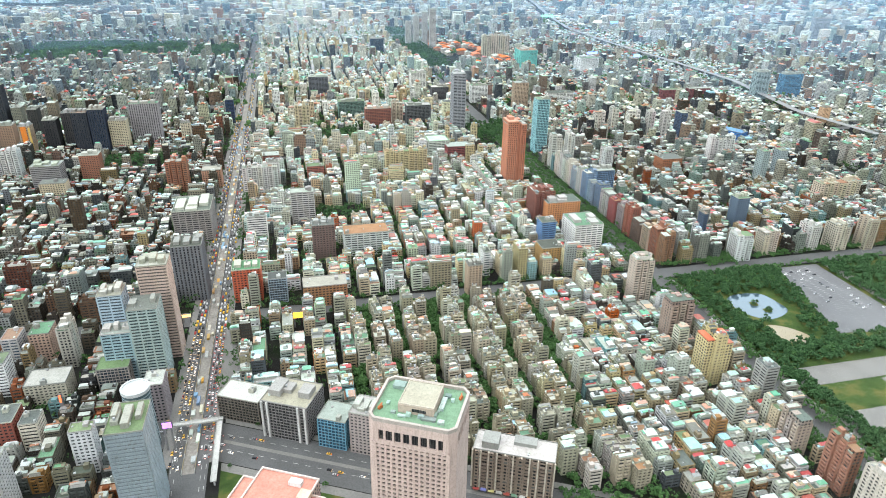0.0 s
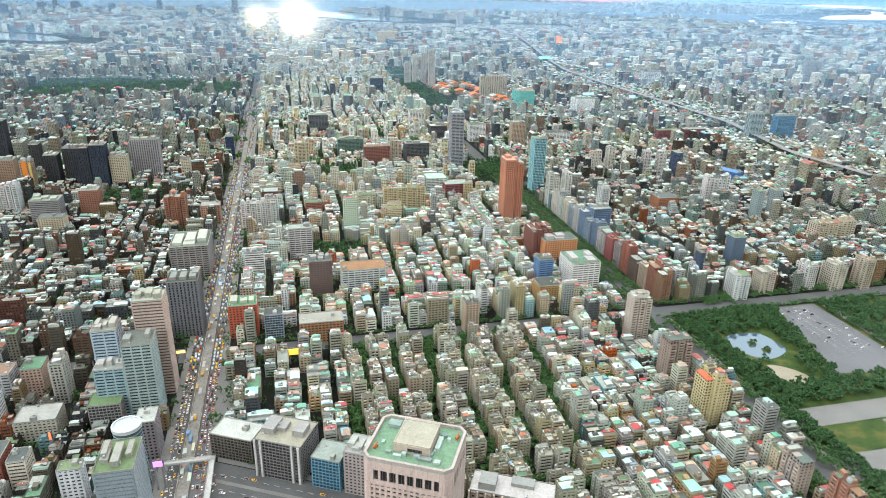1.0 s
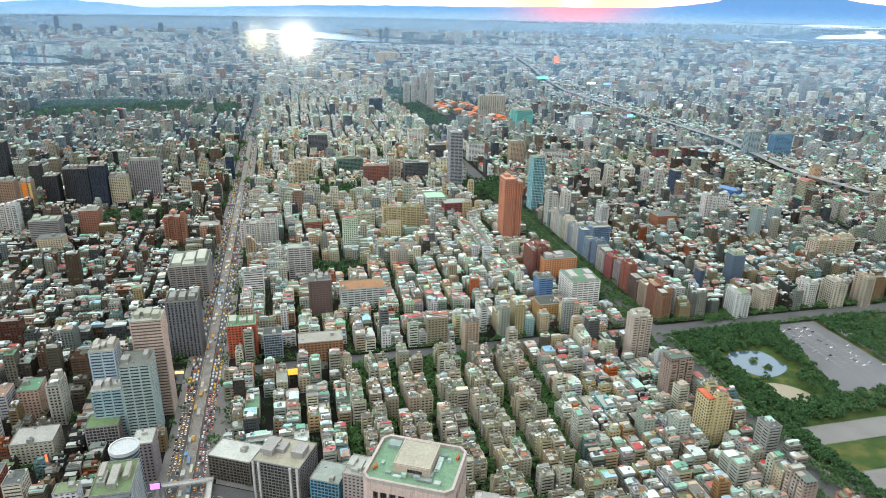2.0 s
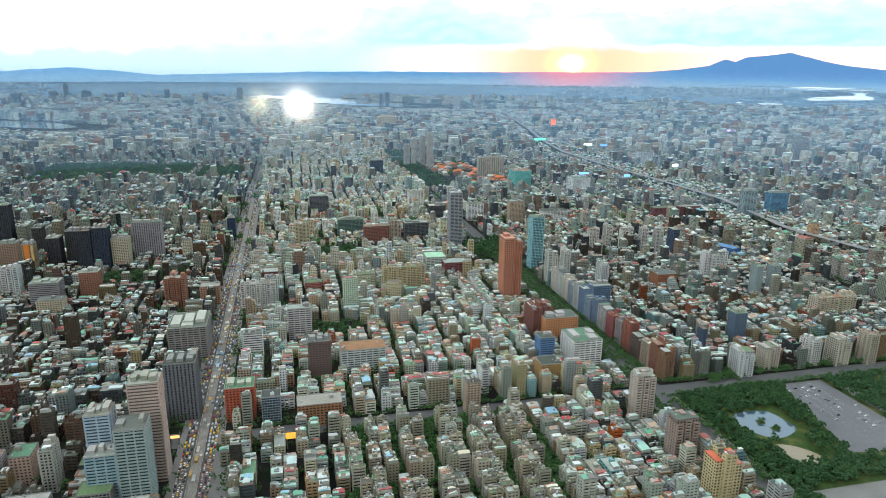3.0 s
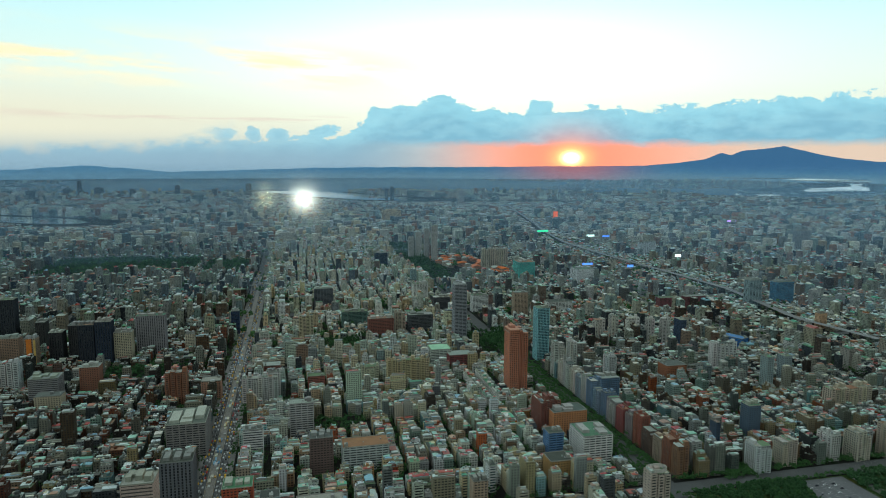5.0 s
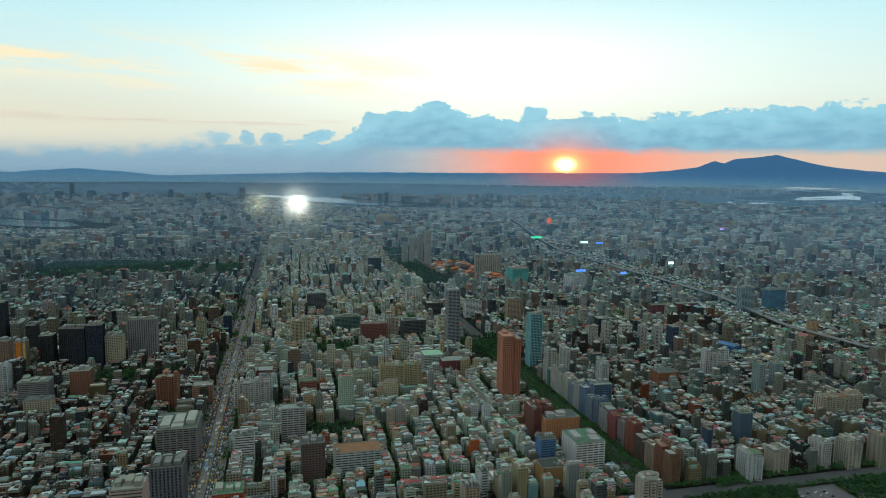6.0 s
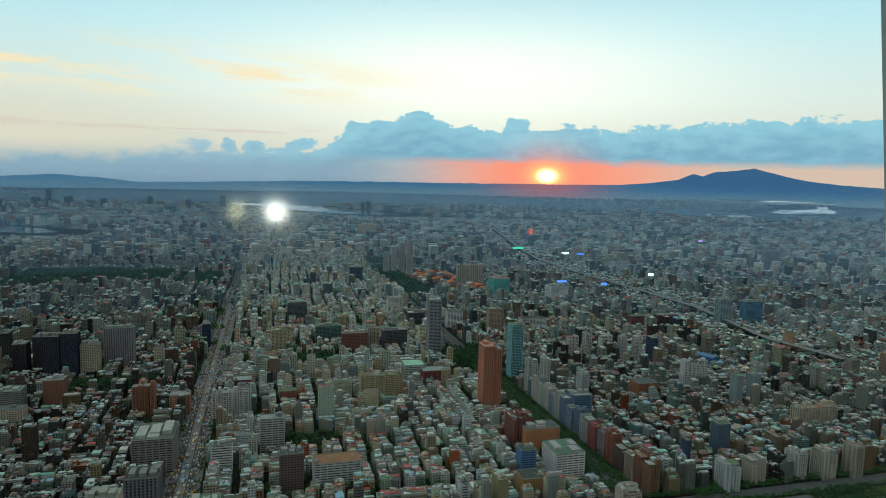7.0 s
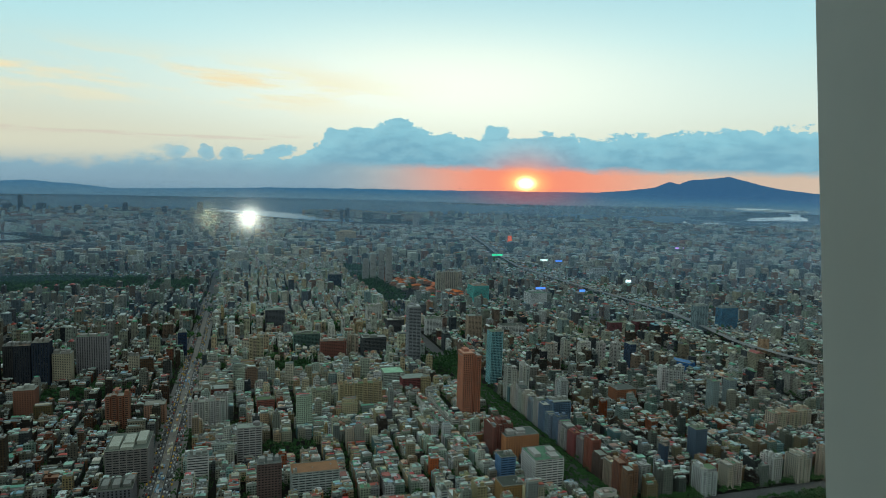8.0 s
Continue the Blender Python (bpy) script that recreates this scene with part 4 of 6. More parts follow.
house("apartment_block", "dark red old block with cluttered roof", "apartment", 500, -254, 27, 25, 29, (0.24, 0.08, 0.06), (0.06, 0.04, 0.04), "grid", 66)
house("apartment_block", "cream rendered narrow block with blank walls", "apartment", 494, -229, 14, 18, 27, (0.56, 0.51, 0.43), (0.14, 0.13, 0.11), "stripes", 67)
house("apartment_block", "white tiled block with ribbed front", "apartment", 453, -178, 17, 12, 42, (0.58, 0.59, 0.6), (0.14, 0.16, 0.18), "grid", 68)
house("office_tower", "pale grey tiled tower below the window", "tower", 410, -225, 17, 22, 58, (0.44, 0.43, 0.42), (0.2, 0.2, 0.2), "grid", 69)
house("apartment_tower", "brown and grey apartment tower beside the park", "tower", 526, 380, 27, 22, 54, (0.3, 0.22, 0.19), (0.08, 0.07, 0.07), "balcony", 70)
house("apartment_tower", "yellow-cream apartment tower with red roof parts", "tower", 457, 377, 12, 22, 55, (0.52, 0.43, 0.24), (0.12, 0.1, 0.07), "balcony", 71, extra={
    "wing": [(-9.6, 1, 0, 7.4, 18, 50, 0, F_, (.52, .43, .24))], "lower_wing": [(9.6, -1, 0, 7.4, 18, 46, 0, F_, (.52, .43, .24))],
    "red_roof": [(-9.6, 1, 50, 7.6, 18.2, .9, 0, T_, (.5, .12, .06), .1), (9.6, -1, 46, 7.6, 18.2, .9, 0, T_, (.42, .16, .1), .1), (1.5, -5, 55.2, 6, 8, 3.4, 0, T_, (.52, .13, .06), .15)]})
house("apartment_tower", "brown-grey apartment tower beside the park", "tower", 355, 389, 16, 22, 39, (0.36, 0.3, 0.26), (0.09, 0.08, 0.07), "balcony", 72)
house("apartment_tower", "red-brown apartment tower with terraces", "tower", 311, 395, 11, 26, 46, (0.32, 0.16, 0.11), (0.08, 0.06, 0.05), "balcony", 73)
house("apartment_tower", "pale beige apartment tower with balconies", "tower", 274, 400, 25, 25, 47, (0.46, 0.43, 0.38), (0.12, 0.11, 0.1), "balcony", 74)
house("apartment_tower", "beige-pink apartment tower with rounded top", "tower", 611, 383, 25, 18, 58, (0.44, 0.36, 0.31), (0.1, 0.09, 0.08), "balcony", 75, extra={
    "roof_ring": [(10 * math.cos(i * .3142), 7 * math.sin(i * .3142), 58.2, .5, 2.9 if abs(math.cos(i * .3142)) > .7 else 3.4, 4.2, math.degrees(math.atan2(7 * math.cos(i * .3142), -10 * math.sin(i * .3142))) - 90, W_, (.5, .47, .42)) for i in range(20)]})
house("apartment_tower", "slim tan apartment tower with gridded windows", "tower", 668, 197, 17, 16, 41, (0.4, 0.3, 0.22), (0.1, 0.08, 0.07), "grid", 76)
house("apartment_block", "wide grey-beige apartment slab with many balconies", "apartment", 364, 146, 62, 22, 40, (0.24, 0.19, 0.155), (0.05, 0.04, 0.035), "balcony", 77, -27, clutter=2.0, bays=False, extra={
    "cream_pier": [(-31 + 6.2 * i, -11.4, 4, 1.1, 2.4, 36.5, 0, W_, (.48, .43, .36)) for i in range(11)],
    "shop_awning": [(-27 + 6.0 * i, -13.2, 3.2, 4.6, 2.6, .7, 0, T_, c) for i, c in enumerate(((.4, .08, .07), (.2, .22, .5), (.5, .45, .2), (.45, .45, .43), (.4, .1, .08), (.2, .35, .25), (.5, .5, .48), (.4, .2, .1), (.3, .3, .32), (.45, .4, .3)))]})

house("apartment_tower", "very dark blue-black apartment tower", "tower", 1589, -608, 32, 26, 90, (0.04, 0.045, 0.055), (0.015, 0.018, 0.022), "ribs", 500)
house("apartment_block", "dark red-brown apartment block with pale roofs", "apartment", 1447, 191, 57, 22, 43, (0.22, 0.09, 0.07), (0.06, 0.04, 0.04), "grid", 501)
house("apartment_tower", "tan apartment tower behind the low rows", "tower", 1461, 237, 25, 18, 50, (0.42, 0.35, 0.28), (0.1, 0.08, 0.07), "balcony", 502)
house("office_block", "dark grey glass office block in the rows", "office", 1464, 285, 56, 26, 43, (0.13, 0.14, 0.15), (0.04, 0.045, 0.05), "curtain", 503)
house("office_block", "green-tinted glass office block", "office", 1547, 142, 61, 24, 38, (0.16, 0.26, 0.23), (0.06, 0.12, 0.1), "curtain", 504)
house("apartment_tower", "yellow-beige slim apartment tower", "tower", 1455, 27, 32, 18, 54, (0.48, 0.41, 0.28), (0.1, 0.09, 0.07), "balcony", 505)
house("public_block", "white public building in two tiers", "office", 1823, 354, 42, 30, 47, (0.62, 0.62, 0.58), (0.15, 0.16, 0.15), "bands", 506)
house("office_tower", "dark navy square office tower", "tower", 2426, 324, 46, 24, 56, (0.05, 0.08, 0.13), (0.025, 0.04, 0.06), "curtain", 507)
house("apartment_tower", "grey slender tower of a far group", "tower", 2629, 475, 23, 16, 86, (0.4, 0.4, 0.38), (0.12, 0.12, 0.12), "grid", 508)
house("apartment_tower", "grey slender tower of a far group", "tower", 2623, 504, 23, 16, 105, (0.42, 0.42, 0.4), (0.12, 0.12, 0.12), "grid", 509)
house("apartment_tower", "grey slender tower of a far group", "tower", 2617, 537, 20, 16, 121, (0.38, 0.38, 0.37), (0.12, 0.12, 0.12), "grid", 510)
house("apartment_tower", "tall grey slender tower of a far group", "tower", 2550, 554, 24, 16, 139, (0.41, 0.4, 0.38), (0.12, 0.12, 0.12), "grid", 511)
house("apartment_block", "far row of beige apartment blocks", "apartment", 2328, 735, 100, 20, 72, (0.48, 0.42, 0.33), (0.12, 0.1, 0.09), "balcony", 512)
house("apartment_tower", "tan-brown apartment tower pair", "tower", 1564, 564, 36, 22, 64, (0.36, 0.27, 0.2), (0.09, 0.07, 0.06), "grid", 513)
house("public_block", "long white low building with flat roof", "office", 1583, 677, 67, 30, 32, (0.62, 0.62, 0.58), (0.16, 0.16, 0.15), "bands", 514)
house("office_block", "dark slate office block with bands", "office", 1772, 80, 50, 24, 54, (0.12, 0.13, 0.15), (0.04, 0.045, 0.05), "bands", 515)
house("office_block", "white banded building with a curved front", "office", 1646, 480, 43, 24, 44, (0.62, 0.62, 0.6), (0.12, 0.12, 0.13), "bands", 516)
house("office_block", "dark building with a white frame", "office", 1642, 375, 43, 24, 44, (0.08, 0.08, 0.09), (0.03, 0.03, 0.035), "stripes", 517)
house("apartment_block", "white long apartment slab with even windows", "apartment", 1074, 799, 51, 18, 52, (0.58, 0.58, 0.54), (0.14, 0.14, 0.13), "balcony", 518)
house("apartment_block", "dark wine-red brick apartment row", "apartment", 1565, 988, 64, 18, 32, (0.2, 0.08, 0.09), (0.06, 0.04, 0.04), "grid", 519)
house("apartment_block", "dark wine-red brick apartment row", "apartment", 1564, 1064, 63, 18, 33, (0.2, 0.08, 0.09), (0.06, 0.04, 0.04), "grid", 520)
house("office_tower", "broad blue-grey far tower with bands", "tower", 2467, 2200, 73, 24, 98, (0.3, 0.33, 0.36), (0.12, 0.14, 0.16), "bands", 521)
house("office_block", "white far office block with bands", "office", 2505, 1467, 70, 26, 59, (0.62, 0.63, 0.62), (0.2, 0.2, 0.2), "bands", 522)
house("apartment_tower", "cream-white apartment tower in a row", "tower", 1311, 658, 24, 18, 49, (0.56, 0.53, 0.47), (0.13, 0.12, 0.11), "balcony", 523)
house("apartment_tower", "cream-white apartment tower in a row", "tower", 1323, 700, 17, 18, 52, (0.54, 0.51, 0.46), (0.13, 0.12, 0.11), "balcony", 524)
house("apartment_tower", "cream-white apartment tower in a row", "tower", 1288, 727, 26, 18, 54, (0.58, 0.56, 0.51), (0.13, 0.12, 0.11), "balcony", 525)
house("apartment_tower", "cream-white apartment tower in a row", "tower", 1280, 765, 17, 18, 51, (0.52, 0.49, 0.45), (0.13, 0.12, 0.11), "balcony", 526)
house("apartment_tower", "cream-white apartment tower in a row", "tower", 1272, 797, 19, 18, 54, (0.55, 0.52, 0.48), (0.13, 0.12, 0.11), "balcony", 527)
house("office_block", "blue glass block beside the boulevard", "office", 944, 492, 31, 26, 49, (0.15, 0.24, 0.36), (0.06, 0.11, 0.19), "curtain", 528)
house("apartment_block", "grey apartment block beside the park corner", "apartment", 719, 500, 16, 20, 37, (0.38, 0.38, 0.37), (0.09, 0.09, 0.09), "balcony", 531)
house("apartment_tower", "off-white apartment tower beside the boulevard", "tower", 1100, 472, 21, 18, 64, (0.54, 0.52, 0.47), (0.12, 0.12, 0.11), "balcony", 533)
house("apartment_tower", "off-white apartment tower beside the boulevard", "tower", 1118, 508, 15, 18, 60, (0.56, 0.54, 0.5), (0.12, 0.12, 0.11), "balcony", 534)
house("apartment_block", "pale grey apartment block beside the boulevard", "apartment", 1048, 550, 16, 24, 49, (0.5, 0.51, 0.5), (0.12, 0.12, 0.12), "balcony", 535)
house("apartment_tower", "grey-teal apartment tower of a pair", "tower", 955, 801, 13, 18, 59, (0.27, 0.33, 0.33), (0.07, 0.1, 0.1), "grid", 536)
house("apartment_tower", "grey-teal apartment tower of a pair", "tower", 957, 838, 15, 18, 58, (0.25, 0.3, 0.31), (0.07, 0.1, 0.1), "grid", 537)
house("apartment_tower", "orange-tan slim tower over low roofs", "tower", 1301, 1232, 20, 16, 37, (0.5, 0.32, 0.2), (0.12, 0.09, 0.07), "grid", 538)
house("apartment_block", "long beige apartment slab with balconies", "apartment", 843, 859, 76, 22, 38, (0.46, 0.4, 0.3), (0.1, 0.09, 0.07), "balcony", 539)
house("office_block", "white and teal striped round-cornered office", "office", 716, 226, 9, 16, 33, (0.62, 0.62, 0.6), (0.05, 0.13, 0.14), "bands", 540)
house("apartment_block", "ochre-brown apartment block with arched roof", "apartment", 720, 313, 28, 26, 31, (0.4, 0.24, 0.1), (0.09, 0.07, 0.05), "grid", 541)
house("town_house", "red-roofed low house among grey roofs", "house", 1125, 36, 29, 18, 24, (0.34, 0.12, 0.09), (0.08, 0.05, 0.05), "bands", 542)
house("apartment_block", "white narrow slab beside the avenue", "apartment", 1078, -33, 19, 14, 50, (0.58, 0.57, 0.54), (0.14, 0.14, 0.13), "grid", 543)

# two long white-walled terraces beside the salmon tower
rng = random.Random(44)
for q, wide in ((304, 13), (326, 13)):
    for i in range(3):
        house("apartment_block", "long low white-walled terrace with sheds on its roof", "apartment", 997 + 49 * i, q, wide, 47, rng.uniform(15, 18), (.62, .60, .54), (.08, .08, .075), "bands", 760 + i + int(q), bays=False, extra={
            "roof_shed": [(rng.uniform(-3, 3), -19 + 7.5 * j, 17, rng.uniform(4, 7), rng.uniform(3, 6), rng.uniform(2, 3.6), 0, T_, tint(rng.choice(TINS), rng), .1) for j in range(6)]})

# the row of apartment towers along the far side of the boulevard
ROW = [("brown", (.27, .15, .09)), ("red-brown", (.28, .12, .08)), ("tan", (.38, .29, .21)), ("dark brown", (.15, .10, .08)), ("red-brown", (.30, .11, .08)), ("mauve-grey", (.30, .24, .24)), ("wine-red", (.25, .08, .08)), ("grey", (.36, .35, .33)),
       ("slate-blue", (.16, .22, .31)), ("blue-grey", (.22, .28, .35)), ("slate-blue", (.17, .24, .34)), ("pale grey", (.46, .46, .44)), ("blue-grey", (.28, .33, .38)), ("cream", (.50, .46, .39)), ("pale grey", (.48, .48, .46)), ("cream", (.52, .48, .41))]
rng = random.Random(91)
p = 690.0
for i, (tone, paint) in enumerate(ROW):
    long_, wide = rng.uniform(17, 27), rng.uniform(15, 21)
    house("apartment_block", f"{tone} tiled apartment block along the boulevard", "apartment", p + long_ / 2, 461 + wide / 2, wide, long_, rng.uniform(31, 47), paint, tuple(c * .22 for c in paint), "balcony", 700 + i)
    p += long_ + rng.choice((.8, 1.5, 3.0))

# ---- the office tower with the green roof ----
def cut_prism(name, w, d, cut, z0, z1, mat, paint, parent, label="", wall=0.0):
    """An upright block whose plan is a rectangle with cut corners; hollow above with a wall's thickness."""
    def ring(m):
        a, b, c = w / 2 - m, d / 2 - m, max(.1, cut - m * .6)
        return [(-a + c, -b), (a - c, -b), (a, -b + c), (a, b - c), (a - c, b), (-a + c, b), (-a, b - c), (-a, -b + c)]
    me = bpy.data.meshes.new(name)
    rows_ = [(ring(0), z0), (ring(0), z1)] + ([(ring(wall), z1), (ring(wall), z0)] if wall else [])
    verts = [(x, y, z) for pts, z in rows_ for x, y in pts]
    faces = [(r * 8 + k, r * 8 + (k + 1) % 8, r * 8 + 8 + (k + 1) % 8, r * 8 + 8 + k) for r in range(len(rows_) - 1) for k in range(8)]
    if not wall:
        faces.append(tuple(range(8, 16)))
    me.from_pydata(verts, [], faces)
    me.materials.append(mat)
    att = me.attributes.new("paint", "FLOAT_COLOR", "FACE")
    att.data.foreach_set("color", [*paint, 1.0] * len(faces))
    uv = me.uv_layers.new(name="metres")
    for loop in me.loops:
        v = me.vertices[loop.vertex_index].co
        uv.data[loop.index].uv = (v.x + v.y, v.z)
    return part(name, me, parent, label)


def green_roof_tower():
    w, d, cut = 56.0, 44.0, 4.4
    t = new("office_tower")
    t.matrix_world = pose(-7.5, 332, 0, 0, 0, -15)
    tagged(t, "pinkish-white gridded office tower with a green roof", "tower")
    wall, dark = (0.50, 0.385, 0.345), (0.05, 0.045, 0.045)
    cut_prism("glazing", w - 2.4, d - 2.4, cut, 0, 122, GLASS, dark, t)
    s = 3.55
    for i in range(30):
        cut_prism("floor_band", w - .5, d - .5, cut, i * s, i * s + 1.65, WALL, wall, t)
    nx, ny = 14, 11
    for i in range(nx):
        x = -w / 2 + cut + (w - 2 * cut) * i / (nx - 1)
        for y in (-d / 2 + 1.05, d / 2 - 1.05):
            part("pier", box_mesh("pier", [(x, y, 0, 2.6 if i in (0, nx - 1) else 1.5, 2, 107, 0, W_, wall)], MATS), t)
    for i in range(ny):
        y = -d / 2 + cut + (d - 2 * cut) * i / (ny - 1)
        part("pier", box_mesh("pier", [(-w / 2 + 1.05, y, 0, 2, 1.5, 107, 0, W_, wall)], MATS), t)
    part("side_wall", box_mesh("side_wall", [(w / 2 - .6, 0, 0, 1.3, d - 2 * cut, 107, 0, W_, wall)], MATS), t, "plain tiled side wall")
    for sx in (-1, 1):
        for sy in (-1, 1):
            part("corner_panel", box_mesh("corner_panel", [(sx * (w / 2 - cut / 2 - .25), sy * (d / 2 - cut / 2 - .25), 0, cut * 1.36, .9, 118, -45 * sx * sy, W_, wall)], MATS), t)
    cut_prism("floor_band", w, d, cut, 106, 109, WALL, wall, t)
    for i in range(9):
        x = -w / 2 + cut + 1.4 + (w - 2 * cut - 2.8) * i / 8
        for y in (-d / 2 + 1.05, d / 2 - 1.05):
            part("pier", box_mesh("pier", [(x, y, 109, 3.6 if i in (0, 8) else 1.4, 2, 8.2, 0, W_, wall)], MATS), t)
    for i in range(9):
        y = -d / 2 + cut + 1 + (d - 2 * cut - 2) * i / 8
        for x in (-w / 2 + 1.05, w / 2 - 1.05):
            part("pier", box_mesh("pier", [(x, y, 109, 2, 2.6 if i in (0, 8) else 1.3, 8.2, 0, W_, wall)], MATS), t)
    cut_prism("cornice", w, d, cut, 117, 123, WALL, wall, t)
    cut_prism("roof_deck", w - 3.4, d - 3.4, cut - 1, 122.8, 123.4, ROOF, (0.16, 0.27, 0.175), t, "mint-green coated roof deck")
    cut_prism("parapet", w, d, cut, 123, 125.6, WALL, (0.36, 0.32, 0.29), t, wall=1.7)
    house_ = part("penthouse", box_mesh("penthouse", [(0, 2, 123.4, 23, 25, 6, 0, W_, (0.40, 0.33, 0.27))], MATS), t, "cream-coloured machine room")
    part("louvre", box_mesh("louvre", [(2, -10.6, 125.6, 9, .4, 2, 0, G_, (0.05, 0.05, 0.05))], MATS), house_)
    part("roof_slab", box_mesh("roof_slab", [(0, 2, 129.4, 22, 24, .4, 0, R_, (0.33, 0.315, 0.25))], MATS), house_)
    for x, y, a, b in ((0, -9.8, 23, .5), (0, 13.8, 23, .5), (-11.2, 2, .5, 23), (11.2, 2, .5, 23)):
        part("rim", box_mesh("rim", [(x, y, 129.4, a, b, .9, 0, W_, (0.42, 0.38, 0.32))], MATS), house_)
    rng = random.Random(3)
    for x, y, a, b, c in ((-18, 14, 8, 6, 2.5), (9, -13, 9, 3, 1.6), (14, 3, 3, 12, 2.0), (-14, -12, 3, 2, 1.4), (17, -14, 4, 3, 1.8), (15, 12, 4, 3, 1.5), (-20, -4, 2, 3, 1.2), (19, 8, 2, 2, 2.2), (-8, -14, 5, 2, 1.2), (4, -12.4, 4, 2, 2.2), (-4, -12.6, 3, 2, 2.6), (12, -8, 2, 4, 1.7), (13, -4, 1.5, 2, 1.2)):
        part("cooling_unit", box_mesh("cooling_unit", [(x, y, 123.4, a, b, c, 0, R_, tint((0.30, 0.36, 0.34), rng, .35))], MATS), t)
    for x, y, turn in ((-23.2, -10, 70), (23.4, 12, 80)):
        crane = part("window_crane", box_mesh("window_crane", [(x, y, 123.4, 3.2, 1.6, 1.8, turn, W_, (0.40, 0.13, 0.05))], MATS), t, "rust-red window cleaning crane")
        part("jib", box_mesh("jib", [(x, y, 125.2, 5.5, .7, .7, turn + 12, W_, (0.40, 0.13, 0.05))], MATS), crane)
    TAKEN.append((280, 390, -45, 150))


green_roof_tower()


# ---- offices along the diagonal road ----
def kside(name, label, q, back, w, d, h, wall, glass, mode, seed, extra=None, tin=0.0):
    house(name, label, "office", keelung(q) + back, q, w, d, h, wall, glass, mode, seed, -27.5, "", 1.0, tin, extra)


kside("office_block", "low brown-glass corner office with old roof sheds", -60, 42, 40, 24, 24, (.15, .13, .11), (.05, .045, .035), "curtain", 301)
kside("office_block", "grey office block with white corner columns and flat grey roof", -18, 36, 42, 34, 37, (.20, .19, .19), (.06, .055, .055), "curtain", 302,
      {"column": [(x, -17.3, 0, 1.8, 1.6, 37, 0, W_, (.52, .51, .5)) for x in (-20, -15, 13, 19)]})
kside("office_block", "blue glass office block with roof garden", 17, 31, 25, 24, 29, (.13, .30, .40), (.03, .17, .30), "curtain", 303)
kside("office_block", "grey-pink office block with a dark glass middle strip", 41, 31, 22, 24, 41, (.36, .31, .30), (.03, .045, .05), "grid", 304)
kside("office_block", "pale office behind the green-roofed tower", 66, 34, 22, 26, 32, (.44, .42, .39), (.08, .08, .08), "grid", 305)


# ---- the terracotta-roofed hotel wing below ----
def red_roof_hall():
    t = new("hotel_wing")
    t.matrix_world = site(348, -30, -27.5)
    tagged(t, "stepped hotel wing with terracotta roof and pale parapets", "hotel")
    red, pale = (0.50, 0.22, 0.17), (0.55, 0.46, 0.42)
    for i, (x, y, w, d, h) in enumerate(((0, 0, 44, 40, 45), (-26, -4, 12, 30, 43), (26, -6, 12, 28, 42), (34, -14, 8, 20, 38))):
        part("wall", box_mesh("wall", [(x, y, 0, w, d, h, 0, F_, (0.45, 0.33, 0.29))], MATS), t)
        part("roof_deck", box_mesh("roof_deck", [(x, y, h, w - 2, d - 2, .3, 0, R_, red)], MATS), t)
        for px, py, a, b in ((x, y - d / 2 + .5, w, 1), (x, y + d / 2 - .5, w, 1), (x - w / 2 + .5, y, 1, d - 2), (x + w / 2 - .5, y, 1, d - 2)):
            part("parapet", box_mesh("parapet", [(px, py, h, a, b, 1.6, 0, W_, pale)], MATS), t)
    part("roof_hut", box_mesh("roof_hut", [(8, 12, 45.2, 9, 5, 3.4, 0, W_, (0.55, 0.55, 0.55))], MATS), t)
    part("roof_hut", box_mesh("roof_hut", [(19, 2, 45.2, 8, 8, 4, 0, W_, (0.56, 0.42, 0.33))], MATS), t)


red_roof_hall()


# ---- the round-topped tower by the crossing ----
def cylinder(name, radius, z0, z1, mat, parent, label="", seg=40, inner=0.0):
    bm = bmesh.new()
    rings = [(radius, z0), (radius, z1)] + ([(inner, z1), (inner, z1 - .7)] if inner else [])
    vs = [[bm.verts.new((r * math.cos(a), r * math.sin(a), z)) for a in np.linspace(0, 2 * np.pi, seg, endpoint=False)] for r, z in rings]
    for a, b in zip(vs, vs[1:]):
        for i in range(seg):
            bm.faces.new((a[i], a[(i + 1) % seg], b[(i + 1) % seg], b[i]))
    bm.faces.new(vs[-1])
    bmesh.ops.recalc_face_normals(bm, faces=bm.faces)
    return part(name, bm, parent, label, mat)


def round_tower():
    t = new("glass_tower")
    t.matrix_world = site(471, -139)
    tagged(t, "round dark glass tower with a white ring on top", "tower")
    cylinder("glazing", 10.5, 0, 58, SLATE_GLASS, t)
    for i in range(16):
        cylinder("floor_band", 10.7, 3.4 + 3.4 * i, 4.3 + 3.4 * i, SLATE, t)
    cylinder("roof_deck", 9.7, 58, 59.6, FELT, t, "slate-grey roof inside the ring")
    cylinder("roof_ring", 11.2, 58, 61, PALE, t, "pale ring wall round the roof", inner=9.7)
    TAKEN.append((455, 487, -155, -123))


SLATE_GLASS = plain("slate_glass", (0.06, 0.09, 0.10), 0.15, fine=0.1, coarse=0.03)
SLATE = plain("slate_blue_bands", (0.18, 0.23, 0.25), 0.5)
PALE = plain("white_render", (0.40, 0.42, 0.42), 0.7)
FELT = plain("roof_felt", (0.06, 0.075, 0.085), 0.8)
round_tower()


